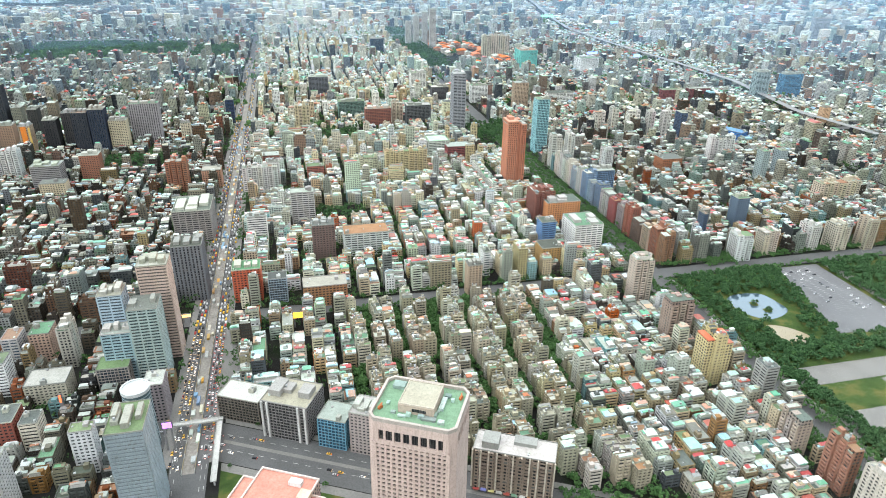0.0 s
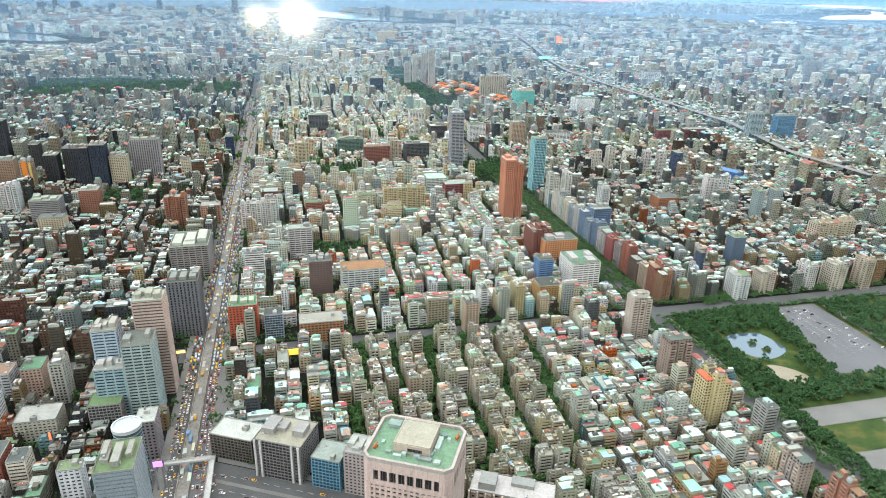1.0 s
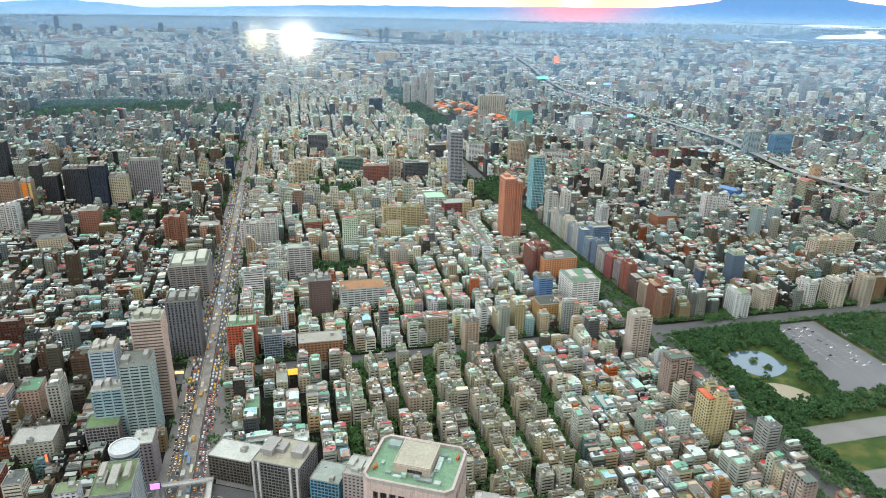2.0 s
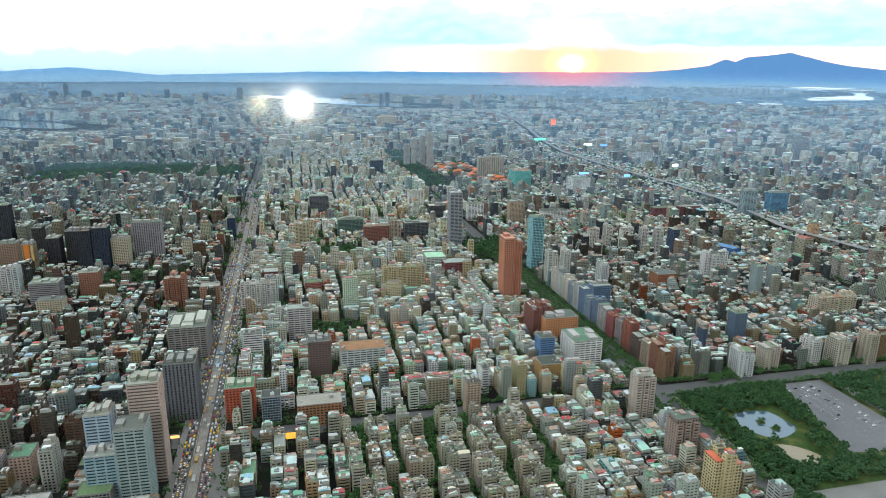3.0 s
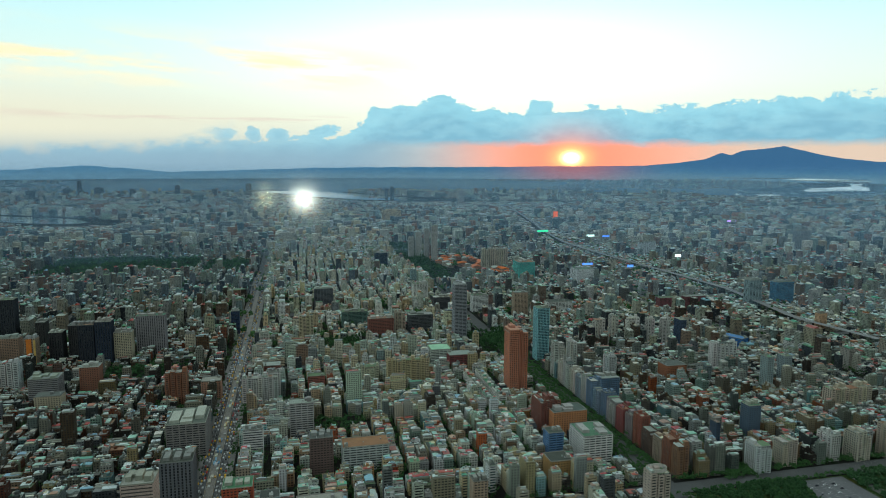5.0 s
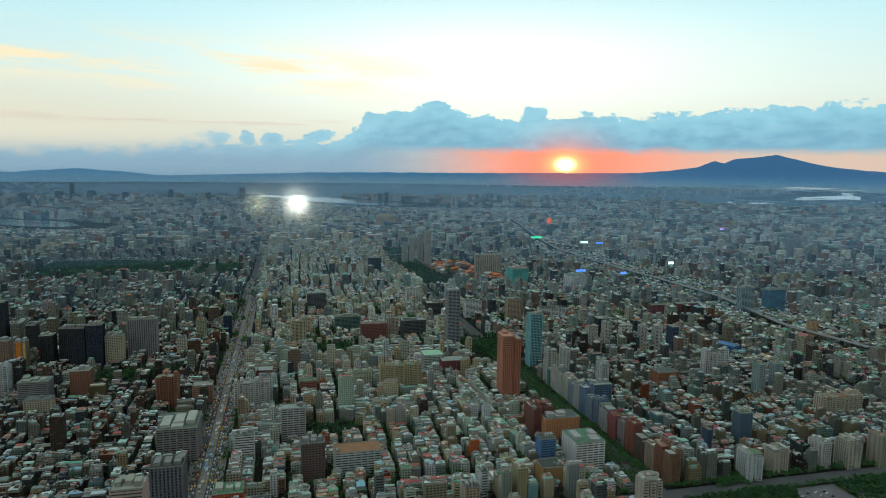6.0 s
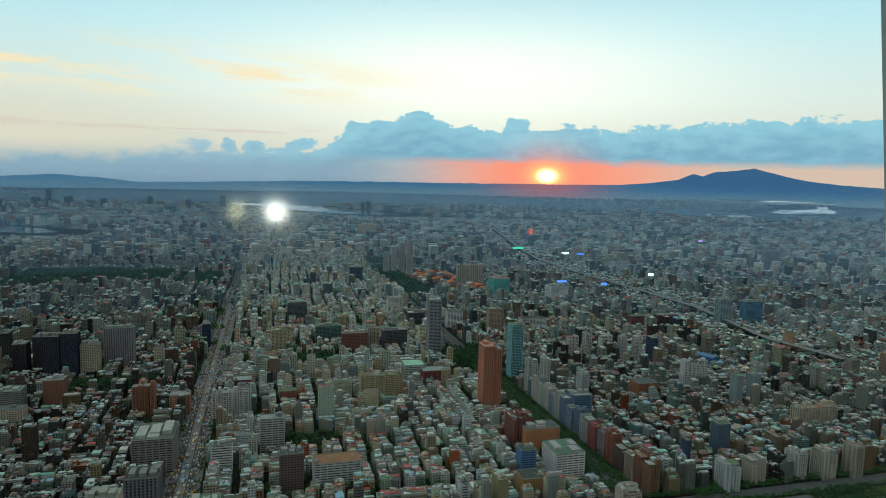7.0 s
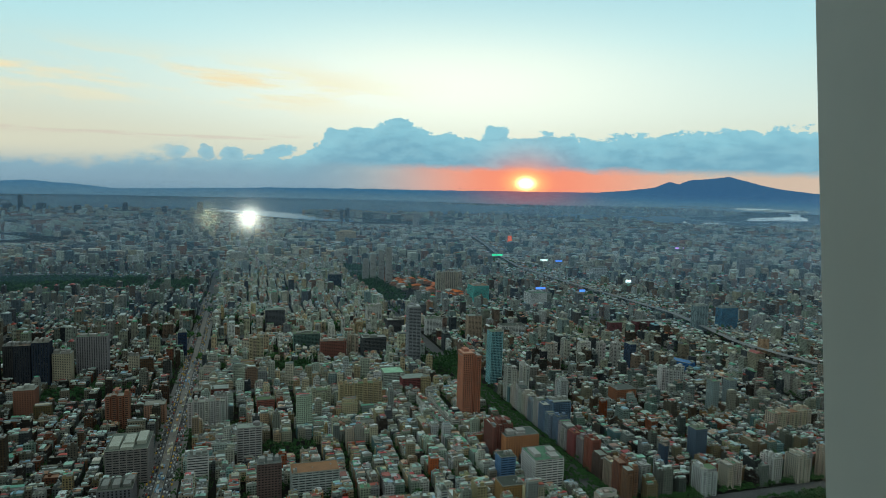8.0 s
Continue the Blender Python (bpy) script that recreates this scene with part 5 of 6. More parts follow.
# ---- pavements and planting beside the diagonal road ----
for a, b in ((-36, -27), (23, 30)):
    sheet("pavement", ([(keelung(-78) + a, -78), (keelung(400) + a, 400)], [(keelung(-78) + b, -78), (keelung(400) + b, 400)]), PAVING, 0.28, "structure", "grey pavement along the diagonal road", "paving")
sheet("lawn", ([(keelung(-78) - 70, -78), (keelung(120) - 70, 120)], [(keelung(-78) - 36, -78), (keelung(120) - 36, 120)]), GRASS, 0.26, "structure", "strip of grass beside the diagonal road", "grass")
sheet("pavement", ([(keelung(-78) - 3, -78), (keelung(400) - 3, 400)], [(keelung(-78) + 1, -78), (keelung(400) + 1, 400)]), PAVING, 0.34, "structure", "raised middle strip of the diagonal road", "paving")

# ---- the mass of houses ----
def near_line(line, p, q, width):
    for (a, b), (c, e) in zip(line, line[1:]):
        t = max(0.0, min(1.0, ((p - a) * (c - a) + (q - b) * (e - b)) / ((c - a) ** 2 + (e - b) ** 2)))
        if math.hypot(p - a - t * (c - a), q - b - t * (e - b)) < width:
            return True
    return False


def near_river(p, q):
    for line, width in RIVER_LINES:
        for (a, b), (c, e) in zip(line, line[1:]):
            t = max(0.0, min(1.0, ((p - a) * (c - a) + (q - b) * (e - b)) / ((c - a) ** 2 + (e - b) ** 2)))
            if math.hypot(p - a - t * (c - a), q - b - t * (e - b)) < width:
                return True
    return False


def blocked(p0, p1, q0, q1):
    for a, b in MAIN_Q:
        m, half_ = (a + b) / 2, (b - a) / 2 * (1.0 if p0 < 1900 else 0.6 if p0 < 2900 else 0.0)
        if half_ and q1 > m - half_ and q0 < m + half_:
            return True
    for a, b in CROSS_P:
        if p1 > a and p0 < b:
            return True
    qm, pm = (q0 + q1) / 2, (p0 + p1) / 2
    if abs(pm - keelung(qm)) < 40 and -150 < qm < 450:
        return True
    if pm < keelung(qm) and (-150 < qm < 165 or pm < 270):
        return True
    if p0 < 660 and q1 > 412:                                # the park
        return True
    for a, b, c, e in GREENS:
        if p1 > a and p0 < b and q1 > c and q0 < e:
            return True
    for a, b, c, e in TAKEN:
        if p1 > a and p0 < b and q1 > c and q0 < e:
            return True
    return False


GREENS = [(2430, 2840, -860, -560), (2480, 2760, -560, -350), (2440, 2680, -310, -160), (2100, 3100, 425, 530), (1225, 1300, -330, -190), (1340, 1420, 60, 135), (1270, 1420, 380, 475), (915, 968, 36, 96), (1800, 1850, -40, 60), (1700, 1745, 180, 240), (2150, 2640, 545, 760)]


CREAMS = [(0.58, 0.50, 0.38), (0.62, 0.56, 0.45), (0.55, 0.47, 0.35), (0.62, 0.58, 0.50), (0.50, 0.43, 0.34)]
FAR_WALLS = [(0.44, 0.42, 0.38), (0.52, 0.51, 0.46), (0.28, 0.28, 0.27), (0.42, 0.35, 0.27), (0.16, 0.17, 0.18), (0.58, 0.55, 0.48), (0.28, 0.17, 0.13), (0.32, 0.37, 0.36), (0.10, 0.13, 0.14), (0.62, 0.61, 0.57)]


def tall_here(p, q, rng):
    """Height of a house: low walk-ups, taller beside the avenues."""
    by_road = min([abs(q - a) for a, b in MAIN_Q] + [abs(q - b) for a, b in MAIN_Q] + [abs(p - a) for a, b in CROSS_P] + [abs(p - b) for a, b in CROSS_P]) < 26
    r = rng.random()
    if p > 1270 and not (by_road and r < .3):
        return rng.uniform(22, 38) if r > .965 else rng.uniform(9.5, 15.5)
    if 355 < q < 414 and 686 < p < 1230:
        return rng.uniform(8, 13)
    if by_road:
        return rng.uniform(32, 46) if r < .18 else rng.uniform(21, 32) if r < .6 else rng.uniform(13, 20)
    if 40 < q < 250 and p < 650:
        return rng.uniform(17, 29)
    if p < 900 and r < .07:
        return rng.uniform(18, 26)
    if r < .006:
        return rng.uniform(42, 60)
    if r < .11:
        return rng.uniform(22, 37)
    return rng.uniform(11.5, 17.5)


def row_lengths(a, b, far, rng):
    """House after house along a row from a to b, with a side lane now and then."""
    nextlane = a + rng.uniform(45, 110)
    while a < b - 5:
        grow = 1.0 if far < 1500 else 1.1 if far < 3200 else 1.7 if far < 5600 else 2.6
        length = rng.choice((7, 8, 9, 11, 13, 16, 24) if far < 1500 else (7, 9, 12, 15, 21)) * rng.uniform(.9, 1.1) * grow
        yield a + length / 2, length
        a += length + rng.choice((0.3, 0.3, 0.5, 1.5)) * grow
        if a > nextlane:
            a += rng.uniform(5, 10)
            nextlane = a + rng.uniform(45, 110)


def lots():
    """Quarters of terraced rows; in some the rows run away from the tower, in others across."""
    rng = random.Random(5)
    starts = [190, 310, 430, 540, 610, 685, 770, 860, 950, 1060, 1160, 1262, 1370, 1480, 1600, 1720, 1930, 2160, 2420, 2680, 2940, 3300, 3900, 4700, 5700, 7000, 8600, 10500, 13000]
    for p_start, p_end in zip(starts, starts[1:]):
        q, stop = -min(9000.0, p_end * .9 + 300) - rng.uniform(0, 30), min(9500, p_end * 1.15 + 300)
        while q < stop:
            cream = p_start < 640 and 20 < q < 240
            q_end = q + (rng.uniform(60, 130) if p_start < 3300 else 600)
            if cream:
                q_end = min(q_end, 250)
            across = not cream and rng.random() < (.0 if 240 < q < 420 and p_start < 640 else .14 if -84 < q < 414 and p_start < 1300 else .36)
            if across:
                p = p_start + rng.uniform(0, 4)
                while p < p_end - 14:
                    depth, back = rng.uniform(10.5, 14), rng.uniform(11, 14)
                    for off, dd in ((0, depth), (depth + .6, back)):
                        if p + off + dd > p_end - 3:
                            continue
                        for mid_q, length in row_lengths(q + rng.uniform(0, 4), q_end - 6, p, rng):
                            yield p + off + dd / 2 + rng.uniform(-.8, .8), mid_q, dd, length, rng
                    p += depth + back + .6 + rng.choice((6, 7, 8, 11))
            else:
                at = q
                while at < q_end - 14:
                    depth, back = rng.uniform(10.5, 14), rng.uniform(11, 14)
                    for off, dd in ((0, depth), (depth + .6, back)):
                        for mid_p, length in row_lengths(p_start + rng.uniform(0, 5), p_end - 5, p_start, rng):
                            yield mid_p, at + off + dd / 2 + rng.uniform(-.8, .8), length, dd, rng
                    at += depth + back + .6 + (rng.choice((10, 13, 16)) if cream else rng.choice((4.5, 5, 6)) if 240 < q < 420 and p_start < 640 else rng.choice((6, 7, 8, 11)))
                q_end = at
            q = q_end + rng.choice((0, 2, 4))


def fill():
    mid, far, single = [], [], []
    for p, q, length, dd, rng in lots():
        x, y = p * UX + q * VX, p * UY + q * VY
        if y < 150 or abs(x) > y * 0.86 + 60:
            continue
        dist = math.hypot(x, y)
        if dist > 3200 and rng.random() < .52:
            continue
        if dist > 6500 and rng.random() < .76:
            continue
        if blocked(p - length / 2, p + length / 2, q - dd / 2, q + dd / 2):
            continue
        if dist > 4000 and near_river(p, q) or dist > 1200 and near_line(EXPRESSWAY, p, q, 14 + length / 2):
            continue
        h = tall_here(p, q, rng)
        if dist > 1500 and rng.random() < (.055 if dist < 3200 else .24):
            h = rng.uniform(22, 50) if dist < 3200 else rng.uniform(26, 62)
        if dist > 1200 and near_line(EXPRESSWAY, p, q, 110):
            h = min(h, rng.uniform(9, 14))
        if dist > 3300 and any(near_river(p * f, q * f) for f in (1.06, 1.13, 1.2)):
            h = min(h, rng.uniform(7, 12))
        if rng.random() < .03:
            continue
        cream = 40 < q < 250 and p < 650
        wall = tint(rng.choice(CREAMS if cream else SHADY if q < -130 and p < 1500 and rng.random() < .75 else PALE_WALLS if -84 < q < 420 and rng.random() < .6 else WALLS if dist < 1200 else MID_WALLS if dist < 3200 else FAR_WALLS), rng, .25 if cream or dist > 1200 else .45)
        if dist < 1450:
            # wall paint dimmed by district: darkness of foreground and sides put into the colour
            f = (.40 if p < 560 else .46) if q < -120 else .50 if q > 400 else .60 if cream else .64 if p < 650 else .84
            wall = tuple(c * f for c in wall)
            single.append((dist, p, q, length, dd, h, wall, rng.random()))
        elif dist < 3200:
            # farther rows too: the left and right sides' dimness is put into the paint
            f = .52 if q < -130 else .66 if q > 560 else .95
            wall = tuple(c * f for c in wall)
            w2 = dd * rng.uniform(.9, 1.02)
            if h > 22:
                w2, length = max(w2 * .8, h * rng.uniform(.28, .45)), max(min(length, 16), h * rng.uniform(.3, .6))
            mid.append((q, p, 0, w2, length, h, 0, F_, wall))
            deck = tint(rng.choice(DECKS), rng)
            mid.append((q, p, h, w2 * .96, length * .96, .3, 0, R_, deck))
            if rng.random() < .75:
                t = rng.uniform(2.2, 3.4)
                a, b = rng.uniform(.4, .9), rng.uniform(.4, .95)
                mid.append((q + rng.uniform(-.5, .5) * w2 * (1 - a), p + rng.uniform(-.5, .5) * length * (1 - b), h + .2, w2 * a, length * b, t, 0, T_, tint(rng.choice(TINS), rng), rng.choice((.1, .5, .8))))
            if rng.random() < .7:
                mid.append((q + rng.uniform(-.3, .3) * w2, p + rng.uniform(-.3, .3) * length, h + .2, rng.uniform(2.5, 5), rng.uniform(2.5, 5), rng.uniform(3, 5.5), 0, W_, wall))
        else:
            far.append((q, p, 0, max(dd * rng.uniform(1.2, 2.4) * (1.0 if dist < 5600 else 1.6), h * rng.uniform(.35, .7)), max(length, h * .4), h, 0, F_, wall))
            if rng.random() < .3:
                far.append((q, p, h, dd * rng.uniform(.5, 1.4), length * .7, 3, 0, T_, tint(rng.choice(TINS), rng)))
    single.sort()
    return single, mid, far


single, mid_houses, far_houses = fill()


# the nearest houses, one by one
MODES = ("bands", "balcony", "bands", "grid")
for dist, p, q, length, dd, h, wall, r in single[:300]:
    rg = random.Random(int(r * 1e6))
    mode = MODES[int(r * 4) % 4]
    tone = "reddish-brown" if wall[0] > wall[2] * 1.9 else "beige" if wall[0] > wall[2] * 1.12 else "grey"
    size = "tall" if h > 24 else "low"
    kind_of = "apartment_block" if h > 20 else "town_house"
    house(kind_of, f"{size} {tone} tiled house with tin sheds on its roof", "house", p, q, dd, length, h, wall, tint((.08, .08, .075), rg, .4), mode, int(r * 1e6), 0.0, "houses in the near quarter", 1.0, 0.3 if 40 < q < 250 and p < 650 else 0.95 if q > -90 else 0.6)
def near_mass():
    rng = random.Random(11)
    out = []
    for dist, p, q, length, dd, h, wall, r in single[300:]:
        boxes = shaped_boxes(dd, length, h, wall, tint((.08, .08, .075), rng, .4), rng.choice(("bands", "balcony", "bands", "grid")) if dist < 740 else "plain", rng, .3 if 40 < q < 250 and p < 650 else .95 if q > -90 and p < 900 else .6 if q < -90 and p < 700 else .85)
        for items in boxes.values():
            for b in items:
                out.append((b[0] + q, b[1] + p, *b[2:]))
    return out


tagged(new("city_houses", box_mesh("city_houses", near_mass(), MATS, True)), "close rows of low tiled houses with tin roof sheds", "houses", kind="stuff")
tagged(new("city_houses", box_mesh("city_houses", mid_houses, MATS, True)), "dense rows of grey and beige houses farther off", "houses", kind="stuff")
tagged(new("city_houses", box_mesh("city_houses", far_houses, MATS, True)), "far hazy mass of houses and towers", "houses", kind="stuff")

# ---- park, pond and boulevard ----
def flat_shape(name, points, z, mat, label, category):
    """A flat piece of ground with a smooth outline through a few (p, q) corners."""
    pts = np.array(points, float)
    n = len(pts)
    out = []
    for i in range(n):
        a, b, c, d = pts[i - 1], pts[i], pts[(i + 1) % n], pts[(i + 2) % n]
        for s in np.linspace(0, 1, 8, endpoint=False):
            out.append(0.5 * (2 * b + (c - a) * s + (2 * a - 5 * b + 4 * c - d) * s * s + (3 * b - a - 3 * c + d) * s ** 3))
    out = np.array(out)
    co = spread(out[:, 0], out[:, 1], np.full(len(out), z))
    me = bpy.data.meshes.new(name)
    me.from_pydata(co.tolist(), [], [tuple(range(len(co)))])
    if me.polygons[0].normal.z < 0:
        me.flip_normals()
    me.materials.append(mat)
    return tagged(new(name, me), label, category, kind="structure")


patch("lawn", 150, 654, 458, 1050, 0.22, GRASS, "park ground of grass under the trees", "grass")
patch("pavement", 424, 452, 452, 1050, 0.30, PAVING, "grey paved plaza path", "paving")
patch("pavement", 352, 384, 452, 1050, 0.30, PAVING, "grey paved plaza path", "paving")
patch("lawn", 387, 420, 456, 640, 0.34, GRASS, "open lawn with yellowed grass", "grass")
patch("pavement", 386, 421, 548, 556, 0.40, PAVING, "narrow path across the lawn", "paving")
sheet("parking_lot", ([(652, 606), (500, 570)], [(652, 668), (486, 668)]), PLAZA, 0.3, "structure", "grey asphalt parking lot with white bays", "parking")
sheet("road", ([(652, 676), (470, 676)], [(652, 690), (470, 690)]), PAVING, 0.3, "structure", "pale path beside the parking lot", "path")
flat_shape("pond", [(592, 493), (600, 512), (595, 540), (570, 548), (553, 546), (541, 520), (548, 500), (570, 490)], 0.36, POND, "park pond reflecting the pale sky", "pond")
flat_shape("pond", [(530, 500), (522, 520), (500, 534), (488, 528), (492, 508), (508, 496)], 0.36, BASIN, "smaller cream-coloured shallow pond basin", "pond")
flat_shape("lawn", [(580, 514), (578, 522), (571, 520), (572, 513)], 0.42, GRASS, "small planted island in the pond", "island")
flat_shape("lawn", [(563, 520), (561, 529), (554, 526), (556, 519)], 0.42, GRASS, "small planted island in the pond", "island")
patch("pavement", 150, 652, 414, 419, 0.24, PAVING, "pavement along the boulevard", "paving")
patch("pavement", 150, 652, 449, 456, 0.26, PAVING, "pavement along the park", "paving")


def crown_template(rng, clumps, spread_r, height, big=1.0):
    """Leaf clumps thrown together into an uneven crown: vertices and triangles."""
    octa = np.array([(1, 0, 0), (-1, 0, 0), (0, 1, 0), (0, -1, 0), (0, 0, 1), (0, 0, -1)], float)
    tri = np.array([(0, 2, 4), (2, 1, 4), (1, 3, 4), (3, 0, 4), (2, 0, 5), (1, 2, 5), (3, 1, 5), (0, 3, 5)])
    vs, fs = [], []
    for i in range(clumps):
        a, r = rng.uniform(0, 2 * math.pi), spread_r * math.sqrt(rng.random()) * rng.uniform(.75, 1.08)
        lift = 1 - (r / spread_r) ** 2
        z = height * (0.45 + 0.5 * max(0, lift) * rng.uniform(.35, 1) + rng.uniform(-.06, .08))
        size = spread_r * rng.uniform(.16, .34) * big
        rot = np.array(Euler((rng.uniform(0, 3), rng.uniform(0, 3), rng.uniform(0, 3))).to_matrix())
        o = octa * np.array([rng.uniform(.6, 1.3), rng.uniform(.6, 1.3), rng.uniform(.35, .8)]) * size
        o = o @ rot.T + np.array([r * math.cos(a), r * math.sin(a), z])
        fs.append(tri + 6 * i)
        vs.append(o)
    return np.concatenate(vs), np.concatenate(fs)


def tri_mesh(name, v, f, mat):
    me = bpy.data.meshes.new(name)
    me.vertices.add(len(v))
    me.vertices.foreach_set("co", v.astype(np.float32).ravel())
    me.loops.add(len(f) * 3)
    me.loops.foreach_set("vertex_index", f.astype(np.int32).ravel())
    me.polygons.add(len(f))
    me.polygons.foreach_set("loop_start", np.arange(0, len(f) * 3, 3, dtype=np.int32))
    me.polygons.foreach_set("use_smooth", np.zeros(len(f), dtype=bool))
    me.update(calc_edges=True)
    me.materials.append(mat)
    return me


def trunk_mesh(rng, height, spread_r):
    bm = bmesh.new()

    def limb(a, b, r0, r1):
        a, b = Vector(a), Vector(b)
        turn = (b - a).to_track_quat("Z", "Y").to_matrix()
        rings = []
        for at, r in ((a, r0), (b, r1)):
            rings.append([bm.verts.new(at + turn @ Vector((r * math.cos(t), r * math.sin(t), 0))) for t in np.linspace(0, 2 * np.pi, 6, endpoint=False)])
        for i in range(6):
            bm.faces.new((rings[0][i], rings[0][(i + 1) % 6], rings[1][(i + 1) % 6], rings[1][i]))

    fork = (rng.uniform(-.3, .3), rng.uniform(-.3, .3), height * .45)
    limb((0, 0, -.1), fork, .35, .22)
    for i in range(4):
        a = i * 1.57 + rng.uniform(-.4, .4)
        limb(fork, (math.cos(a) * spread_r * .55, math.sin(a) * spread_r * .55, height * rng.uniform(.6, .75)), .18, .07)
    me = bpy.data.meshes.new("trunk")
    bm.to_mesh(me)
    bm.free()
    me.materials.append(BARK)
    return me


rng = random.Random(21)
CROWNS = [crown_template(rng, 46, rng.uniform(3.6, 4.8), rng.uniform(7.5, 10)) for _ in range(6)]
WOOD = [crown_template(rng, 16, rng.uniform(3.6, 4.8), rng.uniform(7.5, 10), 1.4) for _ in range(7)]
SMALL = [crown_template(rng, 8, 2.6, 5.5, 1.2) for _ in range(5)]
TINY = [crown_template(rng, 4, 2.6, 5.5, 1.6) for _ in range(6)]
CROWN_MESH = [tri_mesh("crown", v, f, LEAF if i % 3 else LEAF2) for i, (v, f) in enumerate(CROWNS)]
TRUNK_MESH = [trunk_mesh(rng, 9, 4) for _ in range(3)]


def tree(p, q, i, size, group, label):
    t = new("tree")
    t.matrix_world = site(p, q, rng.uniform(0, 360), 0.2) @ Matrix.Diagonal((size, size, size * rng.uniform(.85, 1.15), 1))
    tagged(t, label, "tree", group)
    part("trunk", TRUNK_MESH[i % 3], t)
    part("crown", CROWN_MESH[i % 6], t)


def woods(name, spots, templates, mat, label, grow=(.8, 1.2)):
    """Many crowns in one mesh."""
    vs, fs, n = [], [], 0
    for p, q in spots:
        v, f = templates[rng.randrange(len(templates))]
        s = rng.uniform(*grow)
        a = rng.uniform(0, 6.28)
        x, y = v[:, 0] * math.cos(a) - v[:, 1] * math.sin(a), v[:, 0] * math.sin(a) + v[:, 1] * math.cos(a)
        co = spread(p + y * s, q + x * s, v[:, 2] * s)
        vs.append(co)
        fs.append(f + n)
        n += len(v)
    if vs:
        tagged(new(name, tri_mesh(name, np.concatenate(vs), np.concatenate(fs), mat)), label, "trees", kind="stuff")


def in_water(p, q):
    return (538 < p < 602 and 486 < q < 552) or (484 < p < 534 and 492 < q < 538)


park, rest = [], []
for i in range(4200):
    p, q = rng.uniform(300, 652), rng.uniform(457, 760)
    if in_water(p, q) or 420 < p < 456 or 348 < p < 424 and not (q > 640 or p < 352):
        continue
    if q > 560 and 486 < p and 566 + (p - 500) * .24 < q < 670:
        continue
    thick = 1.0 if (q < 545 and p > 456) or p < 350 else .75 if 670 < q < 700 or p > 600 else .45
    if 456 < p < 500 and q > 540:
        thick = .12
    if rng.random() > thick * 1.2:
        continue
    (park if len(park) < 170 and q < 620 else rest).append((p, q))
for i in range(170):
    rest.append((rng.uniform(300, 456), rng.uniform(456, 474)))
for i in range(150):
    rest.append((rng.uniform(458, 492), rng.uniform(480, 620)))
for i, (p, q) in enumerate(park):
    tree(p, q, i, rng.uniform(.75, 1.25), "park trees", "leafy green park tree with a broad crown")
for i, (p, q) in enumerate(((577, 517), (573, 515), (575, 520), (559, 522), (557, 526), (561, 526), (597, 500), (600, 508), (545, 510))):
    tree(p, q, i, rng.uniform(.45, .7), "pond trees", "small leafy tree standing at the pond")
woods("park_wood", rest, WOOD, LEAF, "dense dark green park trees")
rows = []
for q in (418, 424, 431, 438, 445, 451):
    p = 200.0
    while p < 1400:
        p += rng.uniform(6.5, 9.5)
        if 652 < p < 688 or rng.random() < .06 or (p < 650 and q in (431, 438) and rng.random() < .75):
            continue
        rows.append((p, q + rng.uniform(-1.2, 1.2)))
woods("boulevard_trees", rows, WOOD, LEAF2, "rows of leafy trees along the boulevard", (.75, 1.1))
groves = []
for a, b, c, e in GREENS[:-1]:
    for i in range(int((b - a) * (e - c) / 95)):
        groves.append((rng.uniform(a, b) + rng.gauss(0, 22 if b - a > 300 else 3), rng.uniform(c, e) + rng.gauss(0, 16 if b - a > 300 else 3)))
woods("far_wood", groves, TINY, LEAF, "dark green groves between the houses", (1.9, 3.0))
P0, Q0, CELL = 250, -900, 2.0
taken = np.zeros((650, 1000), bool)


def occupy(p0, p1, q0, q1):
    i0, i1, j0, j1 = int((p0 - P0) / CELL), int((p1 - P0) / CELL) + 1, int((q0 - Q0) / CELL), int((q1 - Q0) / CELL) + 1
    taken[max(0, i0):max(0, i1), max(0, j0):max(0, j1)] = True


for dist, p, q, length, dd, h, wall, r in single:
    occupy(p - length / 2, p + length / 2, q - dd / 2, q + dd / 2)
for a, b, c, e in TAKEN:
    occupy(a, b, c, e)
lanes, yards = [], []
for i in range(42000):
    p, q = rng.uniform(260, 1500), rng.uniform(-850, 1050)
    x, y = p * UX + q * VX, p * UY + q * VY
    if abs(x) > y * .8 or taken[int((p - P0) / CELL), int((q - Q0) / CELL)]:
        continue
    if any(a + 2 < q < b - 2 for a, b in MAIN_Q) or any(a + 2 < p < b - 2 for a, b in CROSS_P) or (abs(p - keelung(q)) < 30 and q > -150) or (p < 660 and q > 412):
        continue
    if p < keelung(q) and -150 < q < 165:
        continue
    if 30 < q < 255 and p < 655:
        yards.append((p, q))
    elif rng.random() < .6:
        lanes.append((p, q))
woods("lane_trees", lanes[:9000], SMALL, LEAF2, "leafy trees in the lanes between the houses", (1.0, 2.3))
corner = []
for i in range(420):
    p, q = rng.choice((654, 656, 684, 687, 690)) + rng.uniform(-2, 2), rng.uniform(462, 1080)
    corner.append((p, q))
for i in range(90):
    corner.append((rng.gauss(690, 9), rng.gauss(545, 16)))
for i in range(150):
    corner.append((rng.choice((657, 683)) + rng.uniform(-1.5, 1.5), rng.uniform(-70, 405)))
woods("corner_trees", corner, WOOD, LEAF2, "trees along the street beside the park", (.55, .95))
tufts = []
